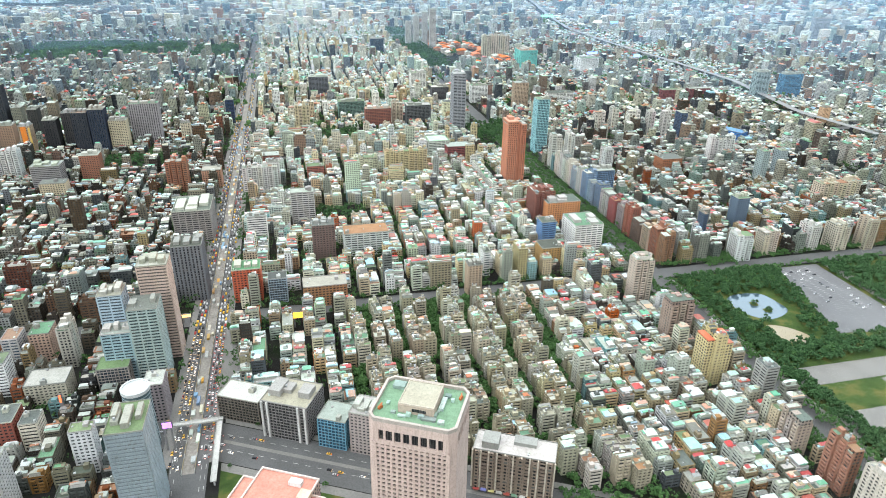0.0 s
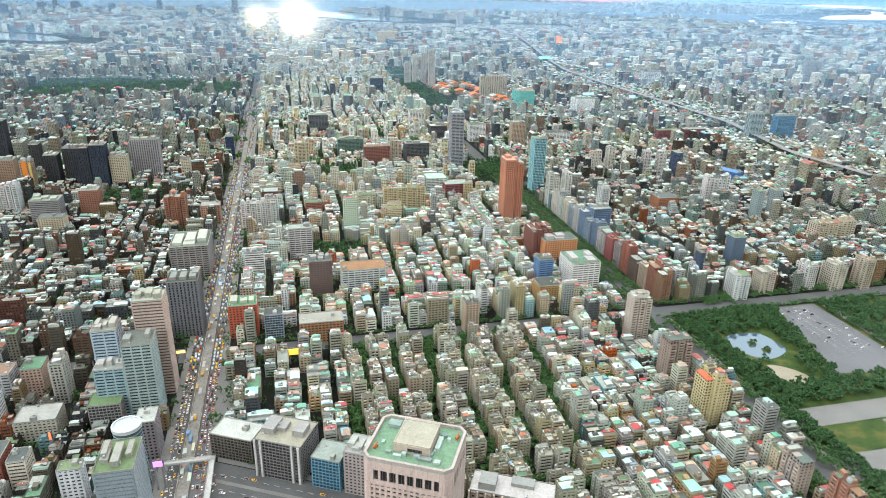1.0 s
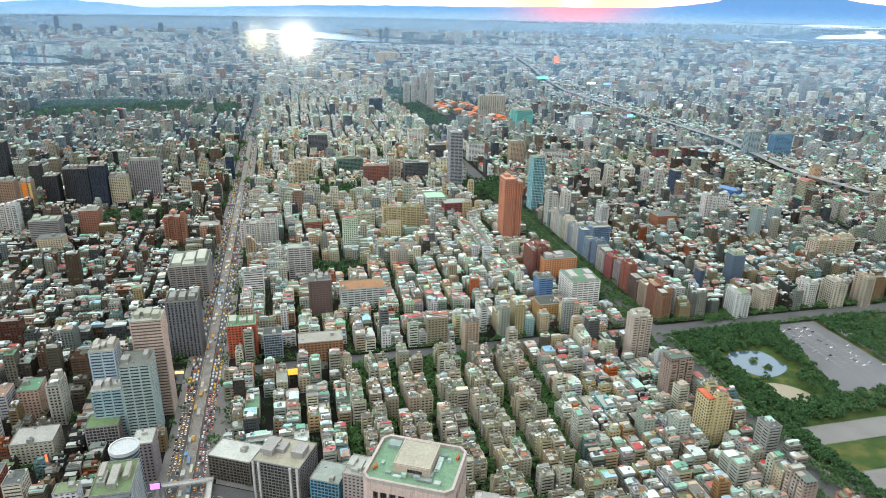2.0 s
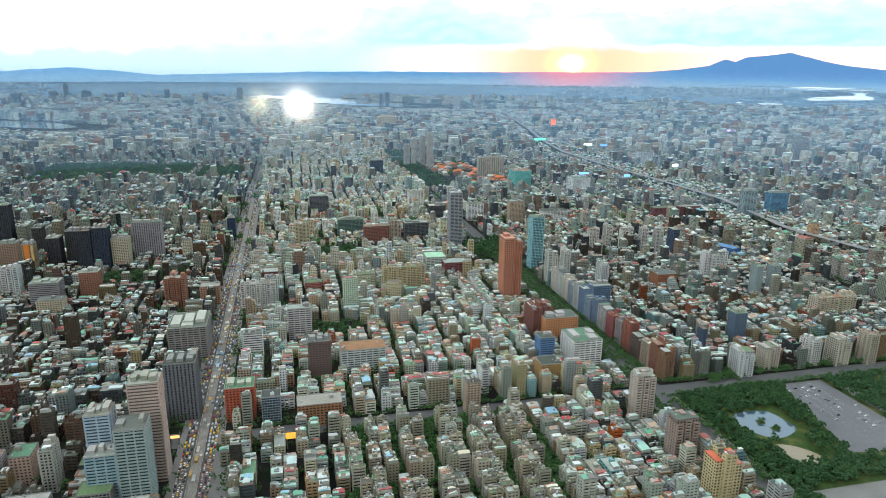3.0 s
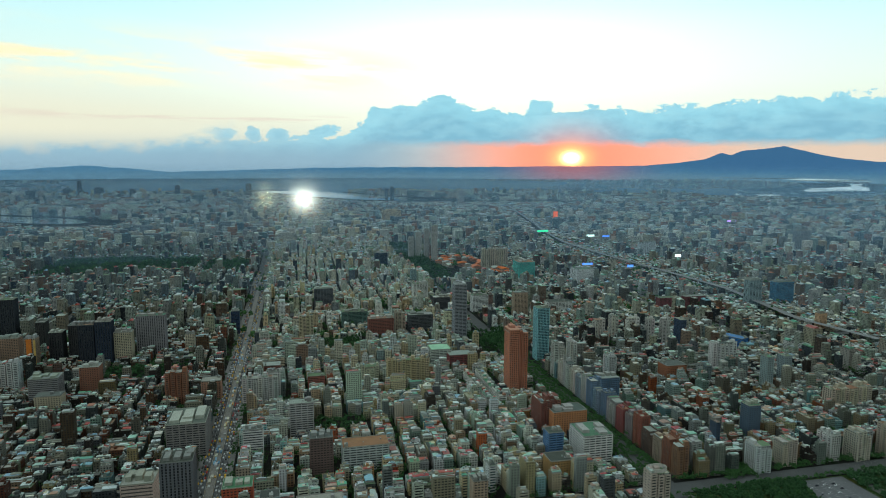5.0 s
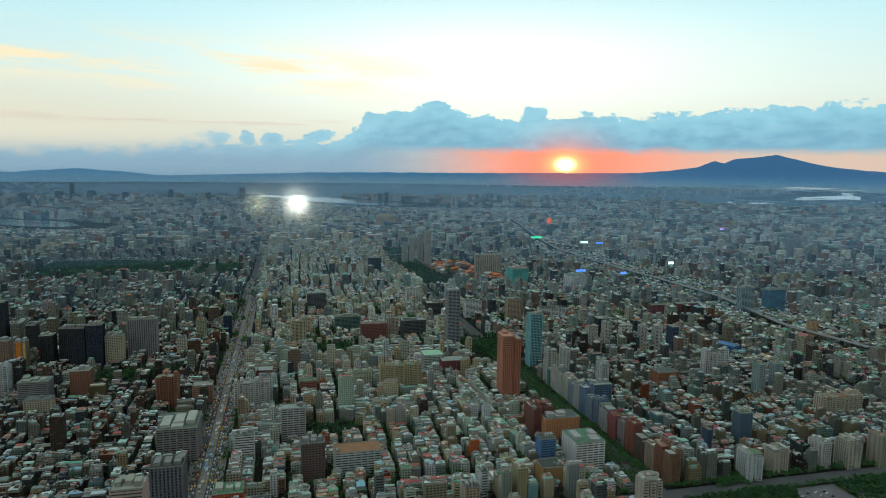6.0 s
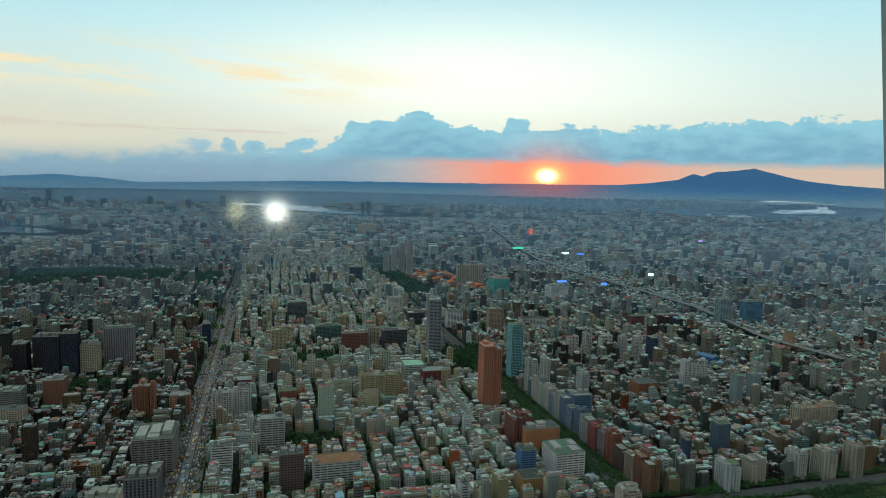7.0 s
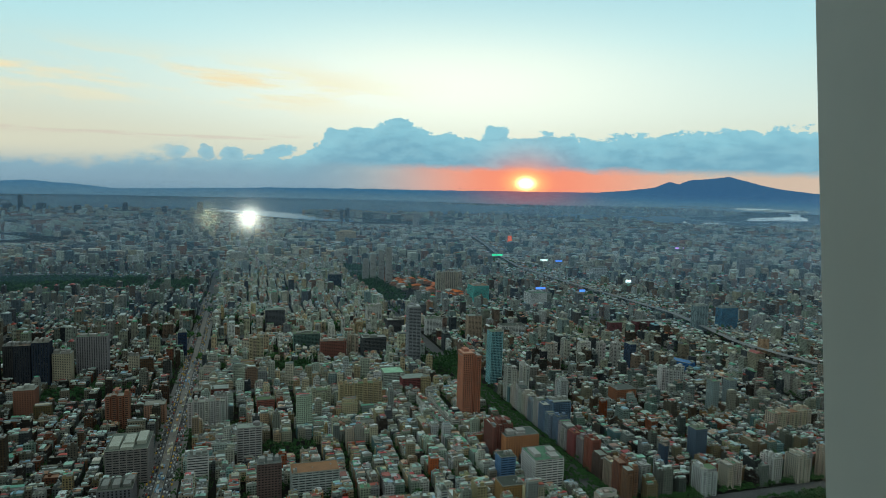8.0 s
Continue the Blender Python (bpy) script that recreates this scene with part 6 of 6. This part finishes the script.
for i in range(800):
    p, q = rng.uniform(1450, 3300), rng.uniform(-1500, 2300)
    if abs(p * UX + q * VX) < (p * UY + q * VY) * .8:
        tufts += [(rng.gauss(p, 14), rng.gauss(q, 7)) for _ in range(rng.choice((3, 5, 8, 12)))]
woods("distant_trees", tufts, TINY, LEAF2, "green trees showing between distant roofs", (2.2, 3.6))
for i in range(16000):
    p, q = rng.uniform(300, 655), rng.uniform(30, 255)
    if not taken[int((p - P0) / CELL), int((q - Q0) / CELL)] and p > keelung(q) + 34 and rng.random() < .3:
        yards.append((p, q))
verge = [(keelung(q) + rng.choice((-40, -46, 27, 28, -30)) + rng.uniform(-2, 2), q) for q in np.linspace(-76, 390, 90)]
woods("verge_trees", [(p, q) for p, q in verge if not taken[max(0, int((p - P0) / CELL)), int((q - Q0) / CELL)]], CROWNS, LEAF2, "small trees on the verge of the diagonal road", (.4, .7))
woods("yard_trees", yards[:1900], WOOD, LEAF2, "leafy trees in the yards between cream blocks", (.6, 1.15))
plots = []
for c, r, k_ in (((478, 26), 12, 26), ((335, 195), 16, 40), ((395, 172), 14, 30), ((430, 118), 9, 16), ((560, 55), 10, 22), ((600, 100), 9, 16), ((330, 215), 14, 24), ((735, 70), 10, 16), ((420, 408), 8, 12), ((470, 408), 8, 14), ((400, 404), 9, 26), ((375, 408), 9, 26), ((350, 410), 9, 22), ((440, 408), 8, 20)):
    plots += [(rng.gauss(c[0], r * .6), rng.gauss(c[1], r * .6)) for _ in range(k_)]
woods("yard_trees", plots, WOOD, LEAF2, "green trees in the yards between the blocks", (.55, .9))

# ---- traffic ----
CAR_PAINT = [plain("car_white", (0.7, 0.7, 0.7), 0.3), plain("car_silver", (0.4, 0.41, 0.42), 0.3, 0.4), plain("car_black", (0.03, 0.03, 0.035), 0.25), plain("taxi_yellow", (0.62, 0.36, 0.05), 0.35), plain("car_red", (0.22, 0.035, 0.03), 0.3), plain("car_grey", (0.16, 0.17, 0.18), 0.3)]
CAR_GLASS = plain("car_glass", (0.02, 0.025, 0.03), 0.1)
TYRE = plain("tyre", (0.02, 0.02, 0.02), 0.8)
LAMP_WARM = plain("headlight_glow", (0.8, 0.6, 0.35), 0.4, emission=(1.0, 0.62, 0.25), glow=0.6)
LAMP_RED = plain("tail_light_glow", (0.5, 0.05, 0.03), 0.4, emission=(1.0, 0.12, 0.05), glow=0.5)


def prism(name, profile, half, mat):
    """A side outline (y, z) drawn out to both sides, the upper corners drawn in."""
    bm = bmesh.new()
    rows_ = [[bm.verts.new((s * (half if z < .9 else half * .82), y, z)) for y, z in profile] for s in (-1, 1)]
    n = len(profile)
    for i in range(n):
        bm.faces.new((rows_[0][i], rows_[0][(i + 1) % n], rows_[1][(i + 1) % n], rows_[1][i]))
    bm.faces.new(rows_[0][::-1])
    bm.faces.new(rows_[1])
    bmesh.ops.recalc_face_normals(bm, faces=bm.faces)
    me = bpy.data.meshes.new(name)
    bm.to_mesh(me)
    bm.free()
    me.materials.append(mat)
    return me


BODY = [(-2.2, .3), (2.2, .3), (2.25, .65), (1.9, .85), (.9, .92), (-1.9, .95), (-2.25, .7)]
CABIN = [(1.0, .85), (.35, 1.42), (-1.1, 1.45), (-1.85, .88)]
BODIES = [prism("body", BODY, .88, m) for m in CAR_PAINT]
CABINS = [prism("cabin", CABIN, .8, CAR_GLASS)]
ROOFS = [prism("roof", [(.35, 1.42), (.3, 1.5), (-1.05, 1.52), (-1.1, 1.44)], .8, m) for m in CAR_PAINT]
WHEEL = bpy.data.meshes.new("wheel")
_b = bmesh.new()
bmesh.ops.create_cone(_b, cap_ends=True, segments=10, radius1=.33, radius2=.33, depth=.22, matrix=pose(0, 0, 0, 0, 90, 0))
_b.to_mesh(WHEEL)
_b.free()
WHEEL.materials.append(TYRE)
LIGHTS = {}
for nm, mt in (("headlight", LAMP_WARM), ("tail_light", LAMP_RED)):
    LIGHTS[nm] = box_mesh(nm, [(0, 0, -.15, .5, .18, .3, 0, 0, (1, 1, 1))], [mt])


def car(p, q, facing, i, group, label, lit=True):
    t = new("car")
    t.matrix_world = site(p, q, facing, 0.22)
    tagged(t, label, "car", group)
    part("body", BODIES[i], t)
    part("cabin", CABINS[0], t, "dark car windows")
    part("roof", ROOFS[i], t)
    for x in (-.8, .8):
        for y in (-1.35, 1.4):
            o = part("wheel", WHEEL, t)
            o.location = (x, y, .33)
    if lit:
        for x in (-.6, .6):
            ahead = facing > 90
            o = part("headlight" if ahead else "tail_light", LIGHTS["headlight" if ahead else "tail_light"], t)
            o.location = (x, 2.2 if ahead else -2.2, .7)


NAMES = ["white", "silver", "black", "yellow", "red", "grey"]
PICK = [0, 0, 0, 1, 1, 2, 3, 3, 5, 4, 5, 1, 0, 2, 3]
rng = random.Random(33)
far_cars = []
for lane, (q, facing) in enumerate(((-118.5, 180), (-115, 180), (-111.5, 180), (-95, 0), (-91.5, 0), (-88, 0))):
    p = 425.0 + rng.uniform(0, 6)
    while p < 2400:
        p += rng.uniform(5.6, 9.5) if 500 < p < 700 else rng.uniform(6.5, 20)
        i = rng.choice(PICK)
        if p < 640:
            label = "yellow taxi in the avenue's traffic" if i == 3 else f"{NAMES[i]} car in the avenue's traffic"
            car(p, q + rng.uniform(-.3, .3), facing, i, "cars on the avenue", label)
        else:
            far_cars.append((q + rng.uniform(-.3, .3), p, .25, 1.8, 4.4, 1.3, 0, W_, (.5, .5, .5) if i < 2 else (.06, .06, .06) if i in (2, 5) else (.6, .35, .04) if i == 3 else (.35, .05, .04)))
tagged(new("distant_cars", box_mesh("distant_cars", far_cars, MATS, True)), "distant cars along the avenue", "cars", kind="stuff")
for i in range(26):
    j = rng.choice(PICK)
    q = rng.uniform(-145, 60)
    car(keelung(q) + rng.choice((-14, -10, -6, 5, 9)), q, rng.choice((62, 242)), j, "cars on the crossing", f"{NAMES[j]} car near the road crossing")
for row, q in enumerate((606, 617, 628, 640, 652)):
    for i in range(30):
        p = 645 - i * 4.0
        qq = q + (645 - p) * (0.12 if row > 1 else .02)
        if rng.random() < (.5 if row == 2 else .17) and q + 3 < 668:
            j = rng.choice((0, 0, 1, 5, 2))
            car(p, qq, 90, j, "parked cars", f"parked {NAMES[j]} car in the lot", False)

# bays of the lot
bays = []
for q in (611, 622.5, 634, 646):
    for i in range(38):
        bays.append((q, 648 - i * 4.0 - 2, .32, 4.5, .25, .03, 0, 0, (1, 1, 1)))
tagged(new("bay_lines", box_mesh("bay_lines", bays, [LINE], True)), "white painted parking bay lines", "markings", kind="stuff")
marks = []
for q in (-116.8, -113.2, -93.2, -89.8):
    for i in range(120):
        marks.append((q, 400 + i * 12.0, .2, .3, 5, .03, 0, 0, (1, 1, 1)))
for off in (-10, 8):
    for i in range(60):
        q = -145 + i * 9.0
        marks.append((q, keelung(q) + off, .26, 5.0, .3, .03, -27.5, 0, (1, 1, 1)))
tagged(new("lane_lines", box_mesh("lane_lines", marks, [LINE], True)), "white dashed lane lines", "markings", kind="stuff")

# the building site down the middle of the avenue
patch("pavement", 430, 2300, -108, -98, 0.22, SITE, "brown building site strip in the middle of the avenue", "site")
for q in (-108, -98):
    fence = [(q, 432 + 6 * i, .2, .25, 5.6, 1.8, 0, W_, (.36, .30, .20) if i % 3 else (.5, .5, .48)) for i in range(150)]
    tagged(new("hoarding", box_mesh("hoarding", fence, MATS, True)), "low orange-brown site hoarding along the avenue", "fence", kind="stuff")
shed = []
for i in range(90):
    shed.append((-103 + rng.uniform(-4, 4), rng.uniform(440, 1500), .2, rng.uniform(2, 3.5), rng.uniform(4, 12), rng.uniform(.6, 2.8), 0, T_, tint(rng.choice([(.5, .3, .12), (.45, .45, .43), (.2, .3, .4), (.55, .5, .4)]), rng, .2)))
tagged(new("site_clutter", box_mesh("site_clutter", shed, MATS, True)), "huts, plates and machines on the building site", "site", kind="stuff")


# the footbridge round the crossing
def footbridge():
    t = new("footbridge")
    t.matrix_world = site(0, 0)
    tagged(t, "grey steel footbridge over the road crossing", "bridge")
    for nm, x, y, a, b in (("deck", -100, 485, 42, 4.5), ("deck", -81.5, 448, 4.5, 74)):
        d = part(nm, box_mesh(nm, [(x, y, 6.2, a, b, .7, 0, R_, (.42, .42, .40))], MATS), t)
        for s in (-1, 1):
            if a > b:
                part("railing", box_mesh("railing", [(x, y + s * b / 2, 6.9, a, .15, 1.1, 0, W_, (.5, .5, .48))], MATS), d)
            else:
                part("railing", box_mesh("railing", [(x + s * a / 2, y, 6.9, .15, b, 1.1, 0, W_, (.5, .5, .48))], MATS), d)
    for x, y in ((-119, 485), (-100, 485), (-83, 487), (-81.5, 460), (-81.5, 432), (-81.5, 414)):
        part("pillar", box_mesh("pillar", [(x, y, 0, 1.2, 1.2, 6.2, 0, W_, (.4, .4, .39))], MATS), t)


footbridge()

# ---- rivers and the elevated road ----
def band_of(name, centre, width, z, mat, label, category):
    c = np.array(centre, float)
    left, right = [], []
    for i in range(len(c)):
        d = c[min(i + 1, len(c) - 1)] - c[max(i - 1, 0)]
        n = np.array((-d[1], d[0])) / np.hypot(*d)
        w = width[i] if isinstance(width, (list, tuple)) else width
        left.append(tuple(c[i] + n * w / 2))
        right.append(tuple(c[i] - n * w / 2))
    return sheet(name, (left, right), mat, z, "structure", label, category)


for line, widths, label in RIVERS:
    band_of("river", line, widths, 1.5, RIVER, label, "river")
CONCRETE = plain("concrete", (0.19, 0.19, 0.185), 0.8)
band_of("elevated_road", EXPRESSWAY, 19, 17.0, CONCRETE, "pale elevated expressway winding through the city", "road")


# ---- lit signs on roofs, and far towers ----
def lit_sign(p, q, z, w, h, colour, glow, label):
    t = new("billboard")
    at = spread(p, q, z)
    f = reach(math.hypot(p, q)) / math.hypot(p, q)
    t.matrix_world = Matrix.Translation(tuple(float(c) for c in at)) @ pose(0, 0, 0, 0, 0, math.degrees(TURN)) @ Matrix.Diagonal((float(f), float(f), float(f), 1))
    tagged(t, label, "sign")
    glow_mat = plain("sign_glow", colour, 0.4, emission=colour, glow=glow)
    part("panel", box_mesh("panel", [(0, 0, 0, w, .8, h, 0, 0, (1, 1, 1))], [glow_mat]), t)
    part("frame", box_mesh("frame", [(0, 1.2, -.8, w + 1.6, 1.4, h + 1.6, 0, W_, (.12, .12, .12))], MATS), t)
    for s in (-1, 1):
        part("post", box_mesh("post", [(s * w * .4, 1.2, -z, 1.5, 1.5, z, 0, W_, (.2, .2, .2))], MATS), t)


lit_sign(633, -9, 12, 12, 7, (1.0, 0.55, 0.08), 0.25, "orange-yellow billboard on a low roof")
lit_sign(461, -119, 24, 7, 5, (0.55, 0.2, 1.0), 0.5, "violet glowing sign at the avenue corner")
lit_sign(666, -129, 8, 9, 3, (1.0, 0.6, 0.2), 0.5, "warm glowing shop sign at the crossing")
lit_sign(517, -213, 22, 1.6, 7, (1.0, 0.15, 0.06), 0.5, "upright red glowing sign between the blocks")
lit_sign(3200, 1272, 34, 60, 10, (0.1, 0.9, 0.45), 0.8, "green glowing roof sign far off")
lit_sign(2940, 1416, 36, 40, 9, (0.75, 1.0, 0.95), 1.5, "white glowing screen far off")
lit_sign(2905, 1480, 36, 36, 9, (0.12, 0.3, 1.0), 0.8, "blue glowing roof sign far off")
lit_sign(2045, 1138, 34, 22, 8, (0.12, 0.32, 1.0), 1.1, "blue glowing roof sign")
lit_sign(2225, 1437, 36, 24, 10, (0.75, 0.95, 1.0), 1.6, "white glowing screen on a roof")
lit_sign(3450, 2575, 44, 60, 10, (0.75, 0.4, 1.0), 0.9, "violet glowing roof sign far off")
lit_sign(2025, 968, 50, 36, 7, (0.12, 0.3, 1.0), 1.1, "blue glowing sign on the store roof")
# glow put in for a red reflection on a far building
lit_sign(3920, 1642, 24, 30, 60, (1.0, 0.16, 0.06), 0.5, "tall red-lit glass front far off")


def far_tower(name, label, p, q, w, d, h, wall):
    t = new(name, box_mesh(name, [(q, p, 0, w, d, h, 0, F_, wall), (q, p, h, w * .6, d * .6, h * .06, 0, W_, wall)], MATS, True))
    tagged(t, label, "tower")


for p, q, w, h in ((8143, -2304, 40, 160), (7842, -2027, 85, 98), (7423, -1157, 48, 130), (7675, -2291, 75, 96), (7734, -456, 60, 138), (7313, -2516, 72, 90), (7381, 1117, 40, 113), (7300, 1040, 34, 100), (7550, -800, 50, 90), (7900, -1700, 60, 80)):
    far_tower("apartment_tower", "far dark apartment tower before the blue hills", p, q, w, 30, h, (.05, .06, .075))
far_tower("apartment_tower", "far pale slender tower over the houses", 5315, 1378, 50, 26, 158, (.42, .38, .35))
far_tower("apartment_block", "broad tan apartment complex far off", 4071, 611, 117, 40, 95, (.52, .38, .22))

# the campus with red roofs beyond the grove
rng = random.Random(77)
for i in range(46):
    p, q = rng.uniform(2160, 2630), rng.uniform(550, 755)
    w, d, h = rng.uniform(14, 34), rng.uniform(14, 40), rng.uniform(9, 16)
    red = rng.random() < .7
    t = new("town_house")
    t.matrix_world = site(p, q)
    tagged(t, "low brick house with a wide red roof" if red else "low beige house with a grey roof", "house", "campus houses")
    part("wall", box_mesh("wall", [(0, 0, 0, w, d, h, 0, F_, (.42, .24, .17) if red else (.46, .40, .32))], MATS), t)
    part("roof", box_mesh("roof", [(0, 0, h, w * 1.04, d * 1.03, 3.5, 0, R_, tint((.50, .17, .09) if red else (.4, .4, .38), rng, .15), .9)], MATS), t)

# ---- the observation floor behind the camera ----
ROOM = plain("room_paint", (0.10, 0.105, 0.10), 0.8, fine=2.0, coarse=0.4)
CARPET = plain("dark_carpet", (0.05, 0.05, 0.055), 0.95, fine=6.0, coarse=0.5)
METAL, _k = material("mullion_paint")
_c, _a = stained(_k, (0.76, 0.76, 0.69, 1), 6.0, 1.0, 0.93, 1.05)
finish(METAL, _k, _c, 0.6)
CLADDING = plain("tower_cladding", (0.16, 0.24, 0.22), 0.4)
RUBBER = plain("dark_gasket", (0.02, 0.02, 0.02), 0.7)
CEIL = plain("ceiling_paint", (0.12, 0.12, 0.12), 0.9, fine=2.0, coarse=0.4)
PX = 0.460


def slab(name, x0, x1, y0, y1, z0, z1, mat, label, category):
    bm = bmesh.new()
    bmesh.ops.create_cube(bm, size=1, matrix=Matrix.Translation(((x0 + x1) / 2, (y0 + y1) / 2, (z0 + z1) / 2)) @ Matrix.Diagonal((x1 - x0, y1 - y0, z1 - z0, 1)))
    me = bpy.data.meshes.new(name)
    bm.to_mesh(me)
    bm.free()
    me.materials.append(mat)
    return tagged(new(name, me), label, category, kind="structure")


E_ = EYE
slab("floor", -5, 5, -7, 0.9, E_ - 1.9, E_ - 1.6, CARPET, "dark carpet of the observation floor", "floor")
slab("ceiling", -5, 5, -7, 1.05, E_ + 1.5, E_ + 1.8, CEIL, "plain dark grey ceiling", "ceiling")
slab("wall_back", -5, 5, -7.3, -7, E_ - 1.9, E_ + 1.8, ROOM, "plain grey inner wall", "wall")
slab("wall_left", -5.3, -5, -7, 0.9, E_ - 1.9, E_ + 1.8, ROOM, "plain grey side wall", "wall")
slab("wall_right", 5, 5.3, -7, 0.9, E_ - 1.9, E_ + 1.8, ROOM, "plain grey side wall", "wall")
slab("wall_front", -5, 5, 0.42, 0.7, E_ - 1.6, E_ - 1.2, ROOM, "low wall under the window", "wall")
slab("wall_front", -5, 5, 0.75, 1.05, E_ + 1.25, E_ + 1.5, ROOM, "wall over the window", "wall")
slab("wall_front", -5, -1.6, 0.6, 0.9, E_ - 1.1, E_ + 1.2, ROOM, "wall beside the window", "wall")
slab("wall_front", 1.5, 5, 0.64, 0.9, E_ - 1.1, E_ + 1.2, ROOM, "wall beside the window", "wall")
mullion = slab("window_frame", PX, PX + 0.8, 0.50, 0.612, E_ - 1.6, E_ + 1.5, METAL, "grey-green painted window mullion", "mullion")
slab("tower_shaft", -26, 26, -52, 0.88, -0.5, E_ - 1.95, CLADDING, "green glass shaft of the high tower", "tower")
slab("tower_top", -20, 20, -46, 0.7, E_ + 1.85, E_ + 30, CLADDING, "upper storeys of the high tower", "tower")

pane_mat, k = material("window_pane")
clear = k.node("ShaderNodeBsdfTransparent")
gloss = k.node("ShaderNodeBsdfGlossy")
gloss.inputs["Roughness"].default_value = 0.08
blend = k.node("ShaderNodeMixShader")
blend.inputs[0].default_value = 0.010
k.put(blend.inputs[1], clear.outputs[0])
k.put(blend.inputs[2], gloss.outputs[0])
k.put(k.node("ShaderNodeOutputMaterial").inputs[0], blend.outputs[0])
pane = slab("window_1", -1.6, 1.5, 0.62, 0.63, E_ - 1.35, E_ + 1.4, pane_mat, "large clear window pane of the observation floor", "window")
pane.visible_shadow = False


def tilt(ob):
    """The glass front leans outwards towards its top."""
    ob.matrix_world = Matrix.Translation((0, 0.6, E_)) @ pose(0, 0, 0, -LEAN_OUT) @ Matrix.Translation((0, -0.6, -E_))


LEAN_OUT = 10.6
for ob in (pane, mullion):
    tilt(ob)
mullion.matrix_world = Matrix.Translation((PX, 0, E_)) @ pose(0, 0, 0, 0, 1.05) @ Matrix.Translation((-PX, 0, -E_)) @ mullion.matrix_world


def pendant_lamp(name, x, y, z, size, glow_mat, label, square):
    t = new(name)
    t.matrix_world = pose(x, y, z)
    tagged(t, label, "lamp")
    drop = E_ + 1.5 - z
    bm = bmesh.new()
    bmesh.ops.create_cone(bm, cap_ends=True, segments=16, radius1=.012, radius2=.012, depth=drop, matrix=Matrix.Translation((0, 0, drop / 2)))
    part("stem", bm, t, mat=RUBBER)
    bm = bmesh.new()
    bmesh.ops.create_cone(bm, cap_ends=True, segments=24, radius1=.05, radius2=.05, depth=.02, matrix=Matrix.Translation((0, 0, drop - .01)))
    part("ceiling_rose", bm, t, mat=RUBBER)
    bm = bmesh.new()
    if square:
        bmesh.ops.create_cube(bm, size=1, matrix=Matrix.Diagonal((size, size * .6, size * 1.5, 1)))
        bmesh.ops.bevel(bm, geom=bm.edges[:], offset=size * .1, segments=2, affect="EDGES")
    else:
        bmesh.ops.create_uvsphere(bm, u_segments=24, v_segments=16, radius=size)
    part("shade", bm, t, "glowing glass shade", glow_mat)


GLOBE = plain("lamp_globe", (0.9, 0.9, 0.85), 0.4, emission=(1.0, 0.98, 0.85), glow=200.0)
BOXLAMP = plain("box_lamp", (0.9, 0.85, 0.6), 0.4, emission=(1.0, 0.95, 0.55), glow=45.0)
pendant_lamp("pendant_lamp", -0.988, -3.4, E_ + 1.27, .058, GLOBE, "small pendant lamp with a glowing white globe", False)
pendant_lamp("box_lamp", -1.27, -3.4, E_ + 1.28, .075, BOXLAMP, "small dim box-shaped pendant lamp", True)
